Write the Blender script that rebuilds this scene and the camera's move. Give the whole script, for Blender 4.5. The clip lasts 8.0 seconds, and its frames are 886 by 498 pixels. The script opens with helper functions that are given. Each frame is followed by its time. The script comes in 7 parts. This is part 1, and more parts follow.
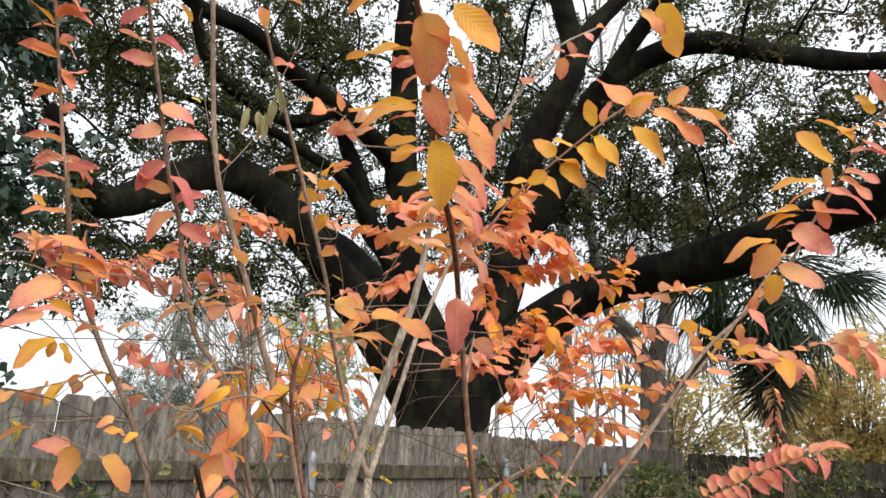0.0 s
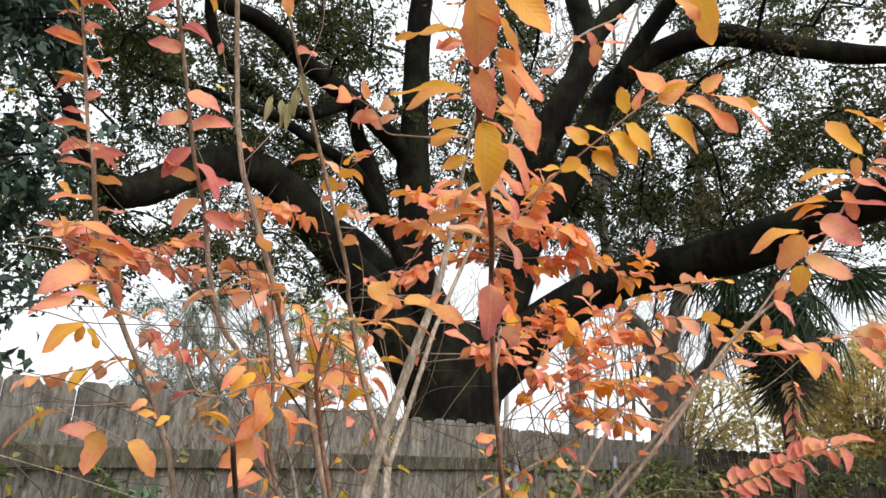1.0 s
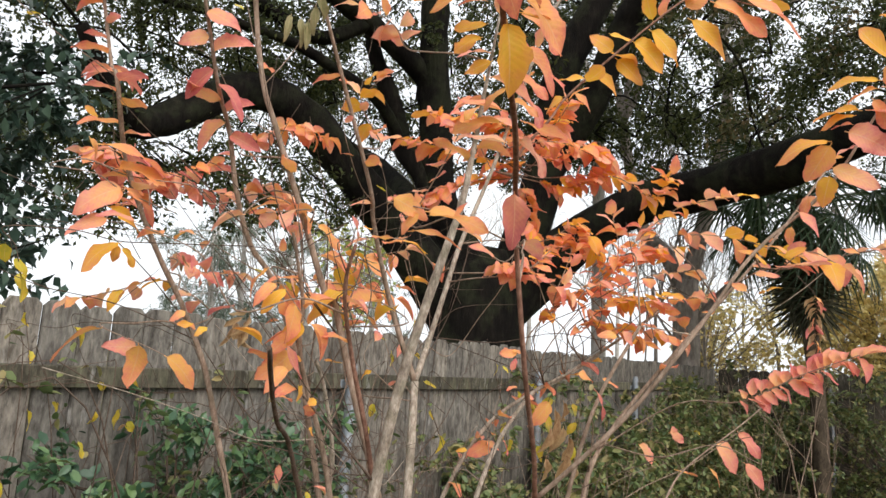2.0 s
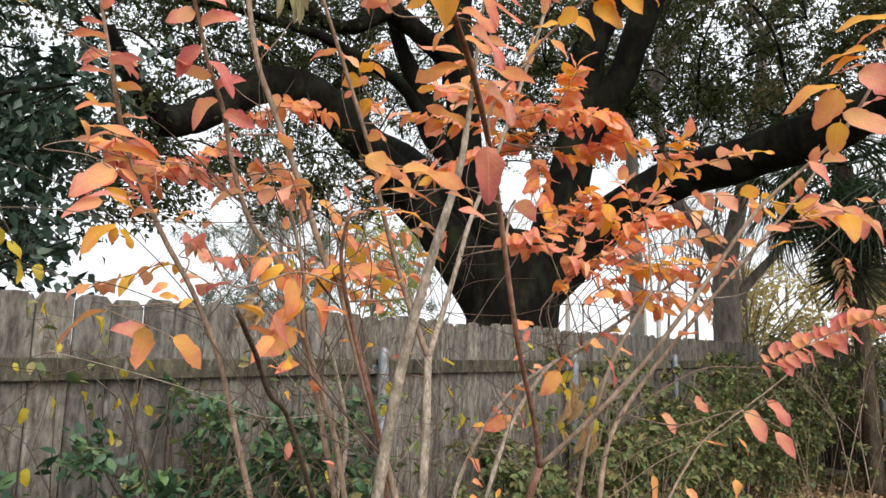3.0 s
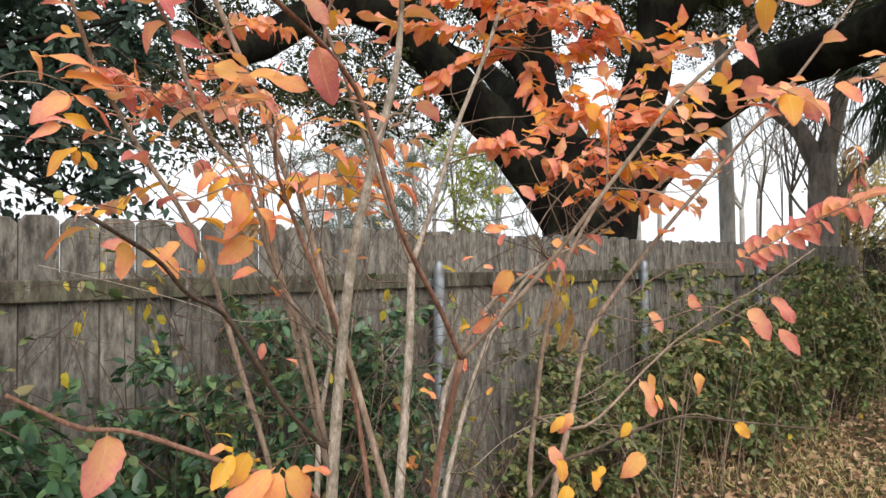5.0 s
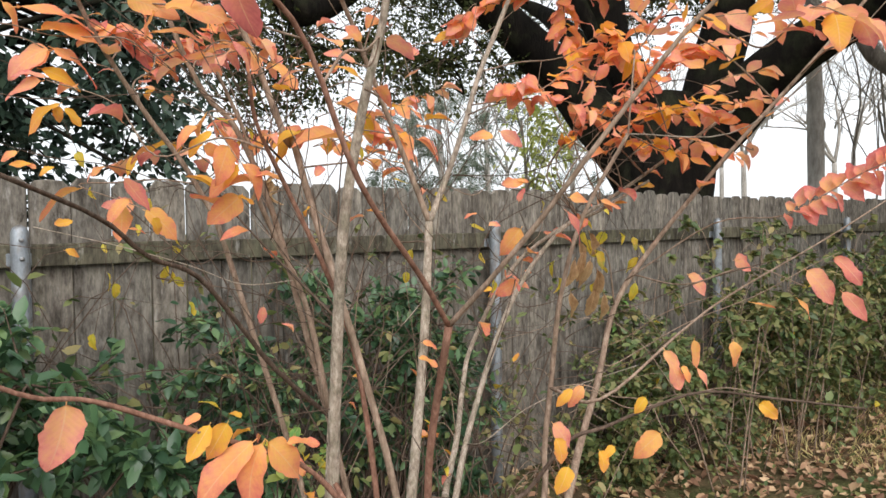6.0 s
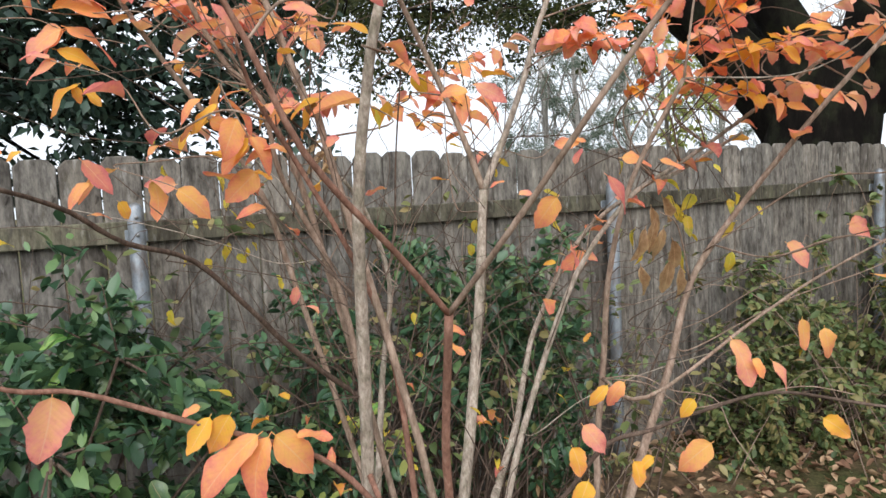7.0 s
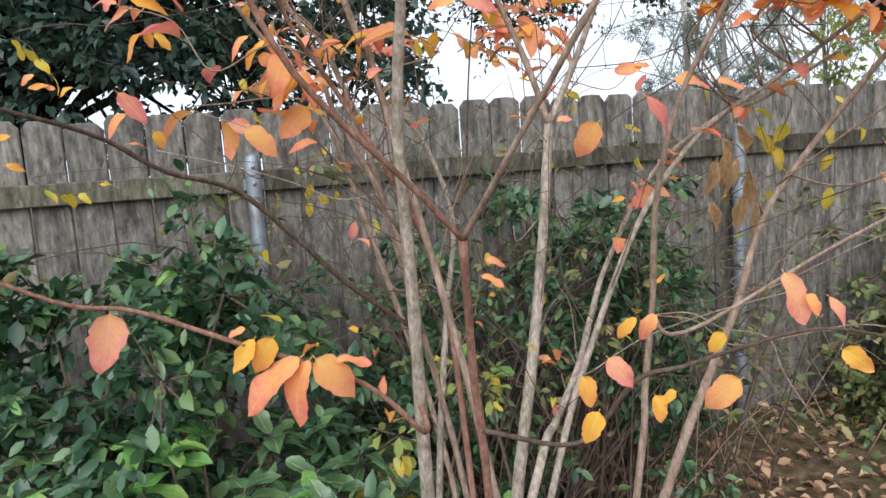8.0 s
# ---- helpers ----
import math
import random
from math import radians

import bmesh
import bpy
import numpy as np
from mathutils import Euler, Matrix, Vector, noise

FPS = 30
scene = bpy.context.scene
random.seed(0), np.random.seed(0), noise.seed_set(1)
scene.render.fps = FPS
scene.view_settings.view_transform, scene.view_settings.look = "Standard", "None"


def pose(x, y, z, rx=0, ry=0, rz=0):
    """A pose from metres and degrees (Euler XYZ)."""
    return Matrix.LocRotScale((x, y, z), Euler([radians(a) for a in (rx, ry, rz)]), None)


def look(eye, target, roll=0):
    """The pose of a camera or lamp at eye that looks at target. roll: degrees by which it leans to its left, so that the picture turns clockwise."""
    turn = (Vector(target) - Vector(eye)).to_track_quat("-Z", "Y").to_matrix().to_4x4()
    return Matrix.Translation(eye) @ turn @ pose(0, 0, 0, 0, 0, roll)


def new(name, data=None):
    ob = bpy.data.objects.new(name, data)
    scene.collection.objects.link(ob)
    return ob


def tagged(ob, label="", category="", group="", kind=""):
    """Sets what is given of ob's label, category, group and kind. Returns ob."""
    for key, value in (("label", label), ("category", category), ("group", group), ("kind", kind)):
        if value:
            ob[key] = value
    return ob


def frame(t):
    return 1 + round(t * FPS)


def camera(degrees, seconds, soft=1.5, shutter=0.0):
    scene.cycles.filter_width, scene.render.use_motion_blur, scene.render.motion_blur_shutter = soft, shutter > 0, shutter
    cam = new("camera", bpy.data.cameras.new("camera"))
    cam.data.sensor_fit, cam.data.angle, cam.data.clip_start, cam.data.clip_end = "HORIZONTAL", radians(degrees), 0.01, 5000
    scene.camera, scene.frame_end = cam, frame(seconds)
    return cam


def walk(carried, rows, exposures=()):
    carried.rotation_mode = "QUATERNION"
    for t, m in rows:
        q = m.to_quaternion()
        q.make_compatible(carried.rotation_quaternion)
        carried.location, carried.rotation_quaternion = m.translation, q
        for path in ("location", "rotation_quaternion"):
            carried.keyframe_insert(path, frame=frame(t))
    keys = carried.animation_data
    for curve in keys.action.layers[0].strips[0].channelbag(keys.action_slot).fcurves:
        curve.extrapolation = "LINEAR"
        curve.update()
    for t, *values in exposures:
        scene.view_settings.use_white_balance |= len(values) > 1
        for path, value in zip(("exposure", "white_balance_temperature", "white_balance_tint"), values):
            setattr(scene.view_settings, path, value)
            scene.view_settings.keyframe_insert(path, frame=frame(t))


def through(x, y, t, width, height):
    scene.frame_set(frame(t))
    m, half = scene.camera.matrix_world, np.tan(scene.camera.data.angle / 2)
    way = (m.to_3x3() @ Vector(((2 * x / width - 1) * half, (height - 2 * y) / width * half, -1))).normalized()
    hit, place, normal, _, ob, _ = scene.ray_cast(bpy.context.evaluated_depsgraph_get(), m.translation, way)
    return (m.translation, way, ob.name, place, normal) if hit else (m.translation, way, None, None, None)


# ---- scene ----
cam = camera(63.6, 8.0)
PATH = [
    (0, (-0.731, 1.056, 1.688), (0.891, 2.094, 2.227), 3.1),
    (0.5, (-0.735, 1.074, 1.682), (0.884, 2.113, 2.228), 3.4),
    (1, (-0.742, 1.076, 1.68), (0.871, 2.139, 2.199), 3.7),
    (1.5, (-0.752, 1.062, 1.663), (0.863, 2.161, 2.09), 3.6),
    (1.7, (-0.755, 1.073, 1.664), (0.872, 2.187, 1.999), 3.6),
    (2.8, (-0.707, 1.068, 1.641), (0.897, 2.226, 1.937), 2.4),
    (3, (-0.694, 1.037, 1.637), (0.872, 2.25, 1.916), 1.3),
    (3.5, (-0.663, 1.005, 1.642), (0.898, 2.23, 1.895), -1.2),
    (4, (-0.625, 0.954, 1.626), (0.877, 2.267, 1.77), -1.8),
    (4.5, (-0.593, 0.879, 1.616), (0.832, 2.28, 1.704), -1.2),
    (4.7, (-0.576, 0.856, 1.616), (0.843, 2.263, 1.690), -0.8),
    (5.8, (-0.437, 0.808, 1.609), (0.855, 2.334, 1.568), -0.7),
    (6, (-0.389, 0.826, 1.609), (0.859, 2.388, 1.548), -1.0),
    (6.5, (-0.288, 0.847, 1.606), (0.908, 2.446, 1.5), -2.5),
    (7, (-0.173, 0.835, 1.616), (0.737, 2.609, 1.464), -2.9),
    (7.5, (-0.083, 0.802, 1.594), (0.61, 2.666, 1.376), -3.7),
    (8, (-0.045, 0.79, 1.573), (0.502, 2.697, 1.319), -3.9),
]
# the clip's camera cools its white balance a little towards the end
walk(cam, [(t, look(eye, target, roll)) for t, eye, target, roll in PATH],
     [(0, 0.65, 6500, 10), (6.5, 0.66, 6500, 10), (7.3, 0.69, 5950, 10), (8, 0.69, 5900, 10)])

# ---- world and light: white overcast sky ----
world = bpy.data.worlds.new("world")
scene.world = world
world.use_nodes = True
wn, wl = world.node_tree.nodes, world.node_tree.links
sky = wn.new("ShaderNodeTexSky")
sky.sky_type, sky.sun_disc = "NISHITA", False
sky.sun_elevation, sky.sun_rotation = radians(38), radians(200)
sky.air_density, sky.dust_density, sky.ozone_density = 1.0, 6.0, 1.0
cloud = wn.new("ShaderNodeMix")  # an even cloud layer over the clear sky
cloud.data_type = "RGBA"
cloud.inputs[0].default_value = 0.93
cloud.inputs[7].default_value = (8.5, 8.9, 9.3, 1)
wl.new(sky.outputs[0], cloud.inputs[6])
wl.new(cloud.outputs[2], wn["Background"].inputs["Color"])
wn["Background"].inputs["Strength"].default_value = 0.096
sun = new("sun", bpy.data.lights.new("sun", "SUN"))
sun.data.energy, sun.data.angle, sun.data.color = 1.9, radians(60), (1.0, 0.97, 0.93)
sun.matrix_world = look((-6, -14, 14), (2, 2, 0))

rnd = random.Random(7)
npr = np.random.default_rng(11)


# ---- materials ----
class Mat:
    """A small builder for node materials."""

    def __init__(self, name):
        self.m = bpy.data.materials.new(name)
        self.m.use_nodes = True
        self.n, self.l = self.m.node_tree.nodes, self.m.node_tree.links
        self.b = self.n["Principled BSDF"]
        self.out = self.n["Material Output"]

    def node(self, kind, **kw):
        nd = self.n.new(kind)
        for k, v in kw.items():
            nd.inputs[k].default_value = v
        return nd

    def coords(self, scale, which="Object"):
        tc = self.n.new("ShaderNodeTexCoord")
        mp = self.n.new("ShaderNodeMapping")
        mp.inputs["Scale"].default_value = scale
        self.l.new(tc.outputs[which], mp.inputs["Vector"])
        return mp.outputs[0]

    def noise(self, vec, scale, detail=6.0, rough=0.6):
        nd = self.node("ShaderNodeTexNoise", Scale=scale, Detail=detail, Roughness=rough)
        self.l.new(vec, nd.inputs["Vector"])
        return nd.outputs["Fac"]

    def ramp(self, fac, stops):
        nd = self.n.new("ShaderNodeValToRGB")
        el = nd.color_ramp.elements
        el[0].position, el[0].color = stops[0][0], (*stops[0][1], 1)
        el[1].position, el[1].color = stops[-1][0], (*stops[-1][1], 1)
        for p, c in stops[1:-1]:
            e = el.new(p)
            e.color = (*c, 1)
        self.l.new(fac, nd.inputs[0])
        return nd.outputs[0]

    def mix(self, fac, a, b, mode="MIX"):
        nd = self.n.new("ShaderNodeMix")
        nd.data_type, nd.blend_type = "RGBA", mode
        for sock, v in ((nd.inputs[0], fac), (nd.inputs[6], a), (nd.inputs[7], b)):
            if isinstance(v, (int, float)):
                sock.default_value = v
            elif isinstance(v, tuple):
                sock.default_value = (*v, 1)
            else:
                self.l.new(v, sock)
        return nd.outputs[2]

    def math(self, op, a, b=0.0):
        nd = self.n.new("ShaderNodeMath")
        nd.operation = op
        for sock, v in ((nd.inputs[0], a), (nd.inputs[1], b)):
            if isinstance(v, (int, float)):
                sock.default_value = v
            else:
                self.l.new(v, sock)
        return nd.outputs[0]

    def bump(self, height, strength, distance):
        nd = self.node("ShaderNodeBump", Strength=strength, Distance=distance)
        self.l.new(height, nd.inputs["Height"])
        self.l.new(nd.outputs[0], self.b.inputs["Normal"])
        return nd.outputs[0]

    def colour(self, sock):
        self.l.new(sock, self.b.inputs["Base Color"])
        return self

    def done(self, rough=0.7, metal=0.0, spec=0.5):
        self.b.inputs["Roughness"].default_value = rough
        self.b.inputs["Metallic"].default_value = metal
        self.b.inputs["Specular IOR Level"].default_value = spec
        return self.m


def mat_fence(name, tone, mossy=0.16):
    k = Mat(name)
    grain = k.noise(k.coords((48, 48, 1.6)), 1.0, 8, 0.68)
    info = k.n.new("ShaderNodeObjectInfo")
    tc = k.n.new("ShaderNodeTexCoord")
    off = k.n.new("ShaderNodeVectorMath")
    off.operation = "ADD"
    comb = k.n.new("ShaderNodeCombineXYZ")
    k.l.new(k.math("MULTIPLY", info.outputs["Random"], 37.0), comb.inputs[2])
    k.l.new(tc.outputs["Object"], off.inputs[0])
    k.l.new(comb.outputs[0], off.inputs[1])
    mp = k.n.new("ShaderNodeMapping")
    mp.inputs["Scale"].default_value = (13, 13, 3.2)
    k.l.new(off.outputs[0], mp.inputs["Vector"])
    broad = k.noise(mp.outputs[0], 1.0, 6, 0.65)
    mp2 = k.n.new("ShaderNodeMapping")
    mp2.inputs["Scale"].default_value = (30, 30, 9)
    k.l.new(off.outputs[0], mp2.inputs["Vector"])
    streak = k.noise(mp2.outputs[0], 1.0, 4, 0.6)
    spots = k.noise(k.coords((26, 26, 18)), 1.0, 3, 0.5)
    base = k.ramp(grain, [(0.28, (0.125, 0.113, 0.100)), (0.5, (0.172, 0.157, 0.140)), (0.72, (0.215, 0.198, 0.178))])
    c = k.mix(1.0, base, k.ramp(broad, [(0.30, (0.30, 0.28, 0.26)), (0.46, (0.85, 0.83, 0.80)), (0.58, (1.05, 1.02, 0.98)), (0.72, (1.7, 1.65, 1.58))]), "MULTIPLY")
    mp3 = k.n.new("ShaderNodeMapping")
    mp3.inputs["Scale"].default_value = (38, 38, 13)
    k.l.new(off.outputs[0], mp3.inputs["Vector"])
    blotch = k.noise(mp3.outputs[0], 1.0, 6, 0.72)
    c = k.mix(1.0, c, k.ramp(blotch, [(0.34, (0.52, 0.49, 0.46)), (0.48, (0.96, 0.95, 0.94)), (0.64, (1.5, 1.48, 1.44))]), "MULTIPLY")
    own = k.ramp(info.outputs["Random"], [(0.0, (0.60, 0.57, 0.54)), (0.3, (1.0, 0.96, 0.91)), (0.6, (0.78, 0.78, 0.77)), (1.0, (1.2, 1.15, 1.08))])
    c = k.mix(1.0, c, own, "MULTIPLY")
    c = k.mix(1.0, c, tone, "MULTIPLY")
    pale = k.ramp(streak, [(0.60, (0, 0, 0)), (0.72, (1, 1, 1))])
    c = k.mix(k.math("MULTIPLY", pale, 0.45), c, (0.42, 0.40, 0.37))
    dark = k.ramp(streak, [(0.30, (1, 1, 1)), (0.40, (0, 0, 0))])
    c = k.mix(k.math("MULTIPLY", dark, 0.7), c, (0.06, 0.052, 0.045))
    moss = k.ramp(broad, [(0.52, (0, 0, 0)), (0.75, (1, 1, 1))])
    c = k.mix(k.math("MULTIPLY", moss, mossy), c, (0.10, 0.115, 0.06))
    knots = k.ramp(spots, [(0.22, (0.25, 0.22, 0.2)), (0.32, (1, 1, 1))])
    c = k.mix(1.0, c, knots, "MULTIPLY")
    k.colour(c)
    k.bump(grain, 0.6, 0.004)
    return k.done(0.9, 0, 0.2)


def mat_bark(name, dark, mid, light, scale, lift, moss=0.0, stretch=0.3):
    k = Mat(name)
    v = k.coords((1, 1, stretch))
    a = k.noise(v, scale, 8, 0.7)
    b = k.noise(k.coords((1, 1, 1)), scale * 0.12, 4, 0.6)
    c = k.ramp(a, [(0.3, dark), (0.52, mid), (0.75, light)])
    c = k.mix(0.8, c, k.ramp(b, [(0.3, (0.55, 0.53, 0.5)), (0.65, (1.15, 1.12, 1.1))]), "MULTIPLY")
    if moss:
        m = k.ramp(k.noise(k.coords((1, 1, 1)), scale * 0.25, 5, 0.65), [(0.48, (0, 0, 0)), (0.62, (1, 1, 1))])
        c = k.mix(k.math("MULTIPLY", m, moss), c, (0.10, 0.12, 0.055))
    k.colour(c)
    k.bump(a, 0.8, lift)
    return k.done(0.92, 0, 0.15)


def mat_leaf(name, stops, gloss=0.5, through=0.5, spread=0.45, spots=0.22, island=False, sheen=0.4, joined=False):
    """stops: colours from the leaf's base to its tip; each leaf is shifted by its own random."""
    k = Mat(name)
    if island:
        geo = k.n.new("ShaderNodeNewGeometry")
        own = geo.outputs["Random Per Island"]
        small = k.noise(k.coords((1, 1, 1)), 60, 3, 0.6)
        fac = k.math("ADD", k.math("MULTIPLY", own, 0.8), k.math("MULTIPLY", small, 0.2))
    else:
        own = k.n.new("ShaderNodeNewGeometry").outputs["Random Per Island"] if joined else k.n.new("ShaderNodeObjectInfo").outputs["Random"]
        uv = k.n.new("ShaderNodeUVMap")
        sep = k.n.new("ShaderNodeSeparateXYZ")
        k.l.new(uv.outputs[0], sep.inputs[0])
        mott = k.noise(k.coords((1, 1, 1)), 70 if joined else 5, 5, 0.65)
        fac = k.math("ADD", k.math("MULTIPLY", sep.outputs[1], 0.55), k.math("MULTIPLY", mott, 1.7))
        fac = k.math("ADD", k.math("SUBTRACT", fac, 0.74), k.math("MULTIPLY", k.math("POWER", k.math("MULTIPLY", k.math("ABSOLUTE", k.math("SUBTRACT", sep.outputs[0], 0.5)), 2.0), 3.0), 0.32))
        fac = k.math("ADD", fac, k.math("MULTIPLY", k.math("SUBTRACT", own, 0.5), spread))
    n = len(stops)
    c = k.ramp(fac, [(i / (n - 1), s) for i, s in enumerate(stops)])
    if not island:
        rib = k.math("LESS_THAN", k.math("ABSOLUTE", k.math("SUBTRACT", sep.outputs[0], 0.5)), 0.022)
        c = k.mix(k.math("MULTIPLY", rib, 0.35), c, (0.90, 0.62, 0.35))
        vein = k.n.new("ShaderNodeTexWave")
        vein.inputs["Scale"].default_value, vein.inputs["Distortion"].default_value = 3.2, 1.5
        vv = k.n.new("ShaderNodeVectorMath")
        vv.operation = "MULTIPLY"
        comb = k.n.new("ShaderNodeCombineXYZ")
        side = k.math("ABSOLUTE", k.math("SUBTRACT", sep.outputs[0], 0.5))
        k.l.new(k.math("SUBTRACT", sep.outputs[1], k.math("MULTIPLY", side, 0.5)), comb.inputs[0])
        k.l.new(comb.outputs[0], vein.inputs["Vector"])
        k.bump(vein.outputs["Fac"], 0.15, 0.001)
        c = k.mix(0.12, c, k.ramp(vein.outputs["Fac"], [(0.0, (0.78, 0.70, 0.62)), (0.35, (1, 1, 1))]), "MULTIPLY")
        fine = k.noise(k.coords((1, 1, 1)), 160 if joined else 9, 6, 0.7)
        blot = k.ramp(fine, [(0.28, (0.34, 0.17, 0.09)), (0.42, (1, 1, 1))])
        c = k.mix(spots, c, blot, "MULTIPLY")
    k.colour(c)
    k.done(gloss, 0, sheen)
    tr = k.n.new("ShaderNodeBsdfTranslucent")
    k.l.new(c, tr.inputs["Color"])
    ms = k.n.new("ShaderNodeMixShader")
    ms.inputs[0].default_value = through
    k.l.new(k.b.outputs[0], ms.inputs[1])
    k.l.new(tr.outputs[0], ms.inputs[2])
    k.l.new(ms.outputs[0], k.out.inputs["Surface"])
    return k.m


def mat_metal():
    k = Mat("galvanised_steel")
    a = k.noise(k.coords((22, 22, 12)), 1.0, 7, 0.7)
    b = k.noise(k.coords((9, 9, 5)), 1.0, 4, 0.6)
    c = k.ramp(a, [(0.3, (0.17, 0.19, 0.21)), (0.55, (0.33, 0.36, 0.39)), (0.8, (0.52, 0.55, 0.57))])
    rust = k.ramp(b, [(0.50, (0, 0, 0)), (0.62, (1, 1, 1))])
    c = k.mix(k.math("MULTIPLY", rust, 0.6), c, (0.16, 0.11, 0.07))
    k.colour(c)
    k.bump(a, 0.2, 0.002)
    return k.done(0.5, 0.55)


def mat_ground():
    k = Mat("leafy_soil")
    v = k.coords((1, 1, 1))
    a, b, c2 = k.noise(v, 18, 8, 0.7), k.noise(v, 1.1, 5, 0.6), k.noise(v, 55, 4, 0.6)
    soil = k.ramp(a, [(0.3, (0.035, 0.024, 0.016)), (0.5, (0.11, 0.075, 0.045)), (0.68, (0.24, 0.16, 0.09))])
    grass = k.ramp(c2, [(0.35, (0.03, 0.045, 0.015)), (0.6, (0.11, 0.12, 0.045)), (0.75, (0.24, 0.21, 0.10))])
    k.colour(k.mix(k.ramp(b, [(0.42, (0, 0, 0)), (0.62, (1, 1, 1))]), soil, grass))
    k.bump(a, 0.9, 0.02)
    return k.done(0.95, 0, 0.1)


FENCE = mat_fence("weathered_fence_wood", (0.97, 1.01, 1.06))
# the fence wood again, mossier, its tone lowered to stand for shade
SHADEFENCE = mat_fence("shaded_weathered_fence_wood", (0.40, 0.40, 0.38), 0.4)
RAIL = mat_fence("mossy_rail_wood", (0.62, 0.655, 0.58), 0.6)
METAL = mat_metal()
GROUND = mat_ground()
# near-black bark: the dim light under the crown is put into the colour
OAK_SHADED = mat_bark("shaded_oak_bark", (0.003, 0.0025, 0.002), (0.009, 0.0072, 0.0056), (0.028, 0.0225, 0.017), 9, 0.05, 0.14)
GREYBARK = mat_bark("grey_tree_bark", (0.17, 0.15, 0.13), (0.33, 0.30, 0.265), (0.52, 0.48, 0.43), 14, 0.02)
STEM_PALE = mat_bark("pale_peeling_bark", (0.16, 0.125, 0.10), (0.42, 0.355, 0.29), (0.70, 0.63, 0.54), 150, 0.004, 0.3, 0.35)
STEM_RED = mat_bark("reddish_smooth_bark", (0.14, 0.072, 0.052), (0.28, 0.15, 0.108), (0.43, 0.27, 0.205), 150, 0.002, 0.0, 0.3)
STEM_TAN = mat_bark("tan_twig_bark", (0.15, 0.10, 0.075), (0.31, 0.225, 0.17), (0.50, 0.405, 0.33), 150, 0.002, 0.12, 0.3)
STEM_DARK = mat_bark("dark_twig_bark", (0.05, 0.035, 0.028), (0.12, 0.085, 0.065), (0.24, 0.19, 0.15), 150, 0.002, 0.0, 0.3)
# bark of the far trees, lightened so its colour carries the distance haze
HAZEBARK = mat_bark("haze_paled_bark", (0.30, 0.28, 0.26), (0.46, 0.44, 0.41), (0.6, 0.58, 0.55), 14, 0.02)
PALMBARK = mat_bark("fibrous_palm_bark", (0.03, 0.022, 0.015), (0.09, 0.07, 0.05), (0.18, 0.14, 0.10), 22, 0.03)

AUTUMN = {
    "crimson": [(0.80, 0.33, 0.18), (0.76, 0.25, 0.18), (0.70, 0.20, 0.18), (0.60, 0.14, 0.14)],
    "pink": [(0.93, 0.50, 0.20), (0.91, 0.41, 0.23), (0.87, 0.32, 0.25), (0.74, 0.20, 0.18)],
    "orange": [(0.94, 0.50, 0.135), (0.93, 0.415, 0.155), (0.90, 0.33, 0.175), (0.79, 0.21, 0.16)],
    "peach": [(0.94, 0.58, 0.27), (0.92, 0.49, 0.29), (0.89, 0.41, 0.29), (0.80, 0.29, 0.24)],
    "gold": [(0.88, 0.53, 0.055), (0.91, 0.48, 0.06), (0.90, 0.42, 0.085), (0.86, 0.34, 0.13)],
    "yellow": [(0.55, 0.50, 0.06), (0.70, 0.56, 0.06), (0.72, 0.48, 0.05), (0.40, 0.40, 0.07)],
    "brown": [(0.30, 0.17, 0.08), (0.46, 0.29, 0.15), (0.58, 0.41, 0.22), (0.40, 0.24, 0.12)],
}
LEAF = {k: mat_leaf(k + "_leaf", v, through=0.42) for k, v in AUTUMN.items()}
LEAF_JOINED = {k: mat_leaf(k + "_spray", v, through=0.42, joined=True) for k, v in AUTUMN.items()}
LEAF["olive"] = mat_leaf("olive_faded_leaf", [(0.20, 0.20, 0.09), (0.30, 0.28, 0.13), (0.36, 0.32, 0.17), (0.27, 0.22, 0.11)], 0.7, 0.25)
LEAF["green"] = mat_leaf("glossy_green_leaf", [(0.04, 0.085, 0.04), (0.065, 0.13, 0.053), (0.09, 0.17, 0.065), (0.15, 0.24, 0.08)], 0.32, 0.2, 0.6, 0.1, False, 0.7)
LEAF["fresh"] = mat_leaf("fresh_green_leaf", [(0.10, 0.25, 0.06), (0.14, 0.32, 0.075), (0.20, 0.38, 0.09), (0.30, 0.42, 0.10)], 0.38, 0.3, 0.6, 0.1)
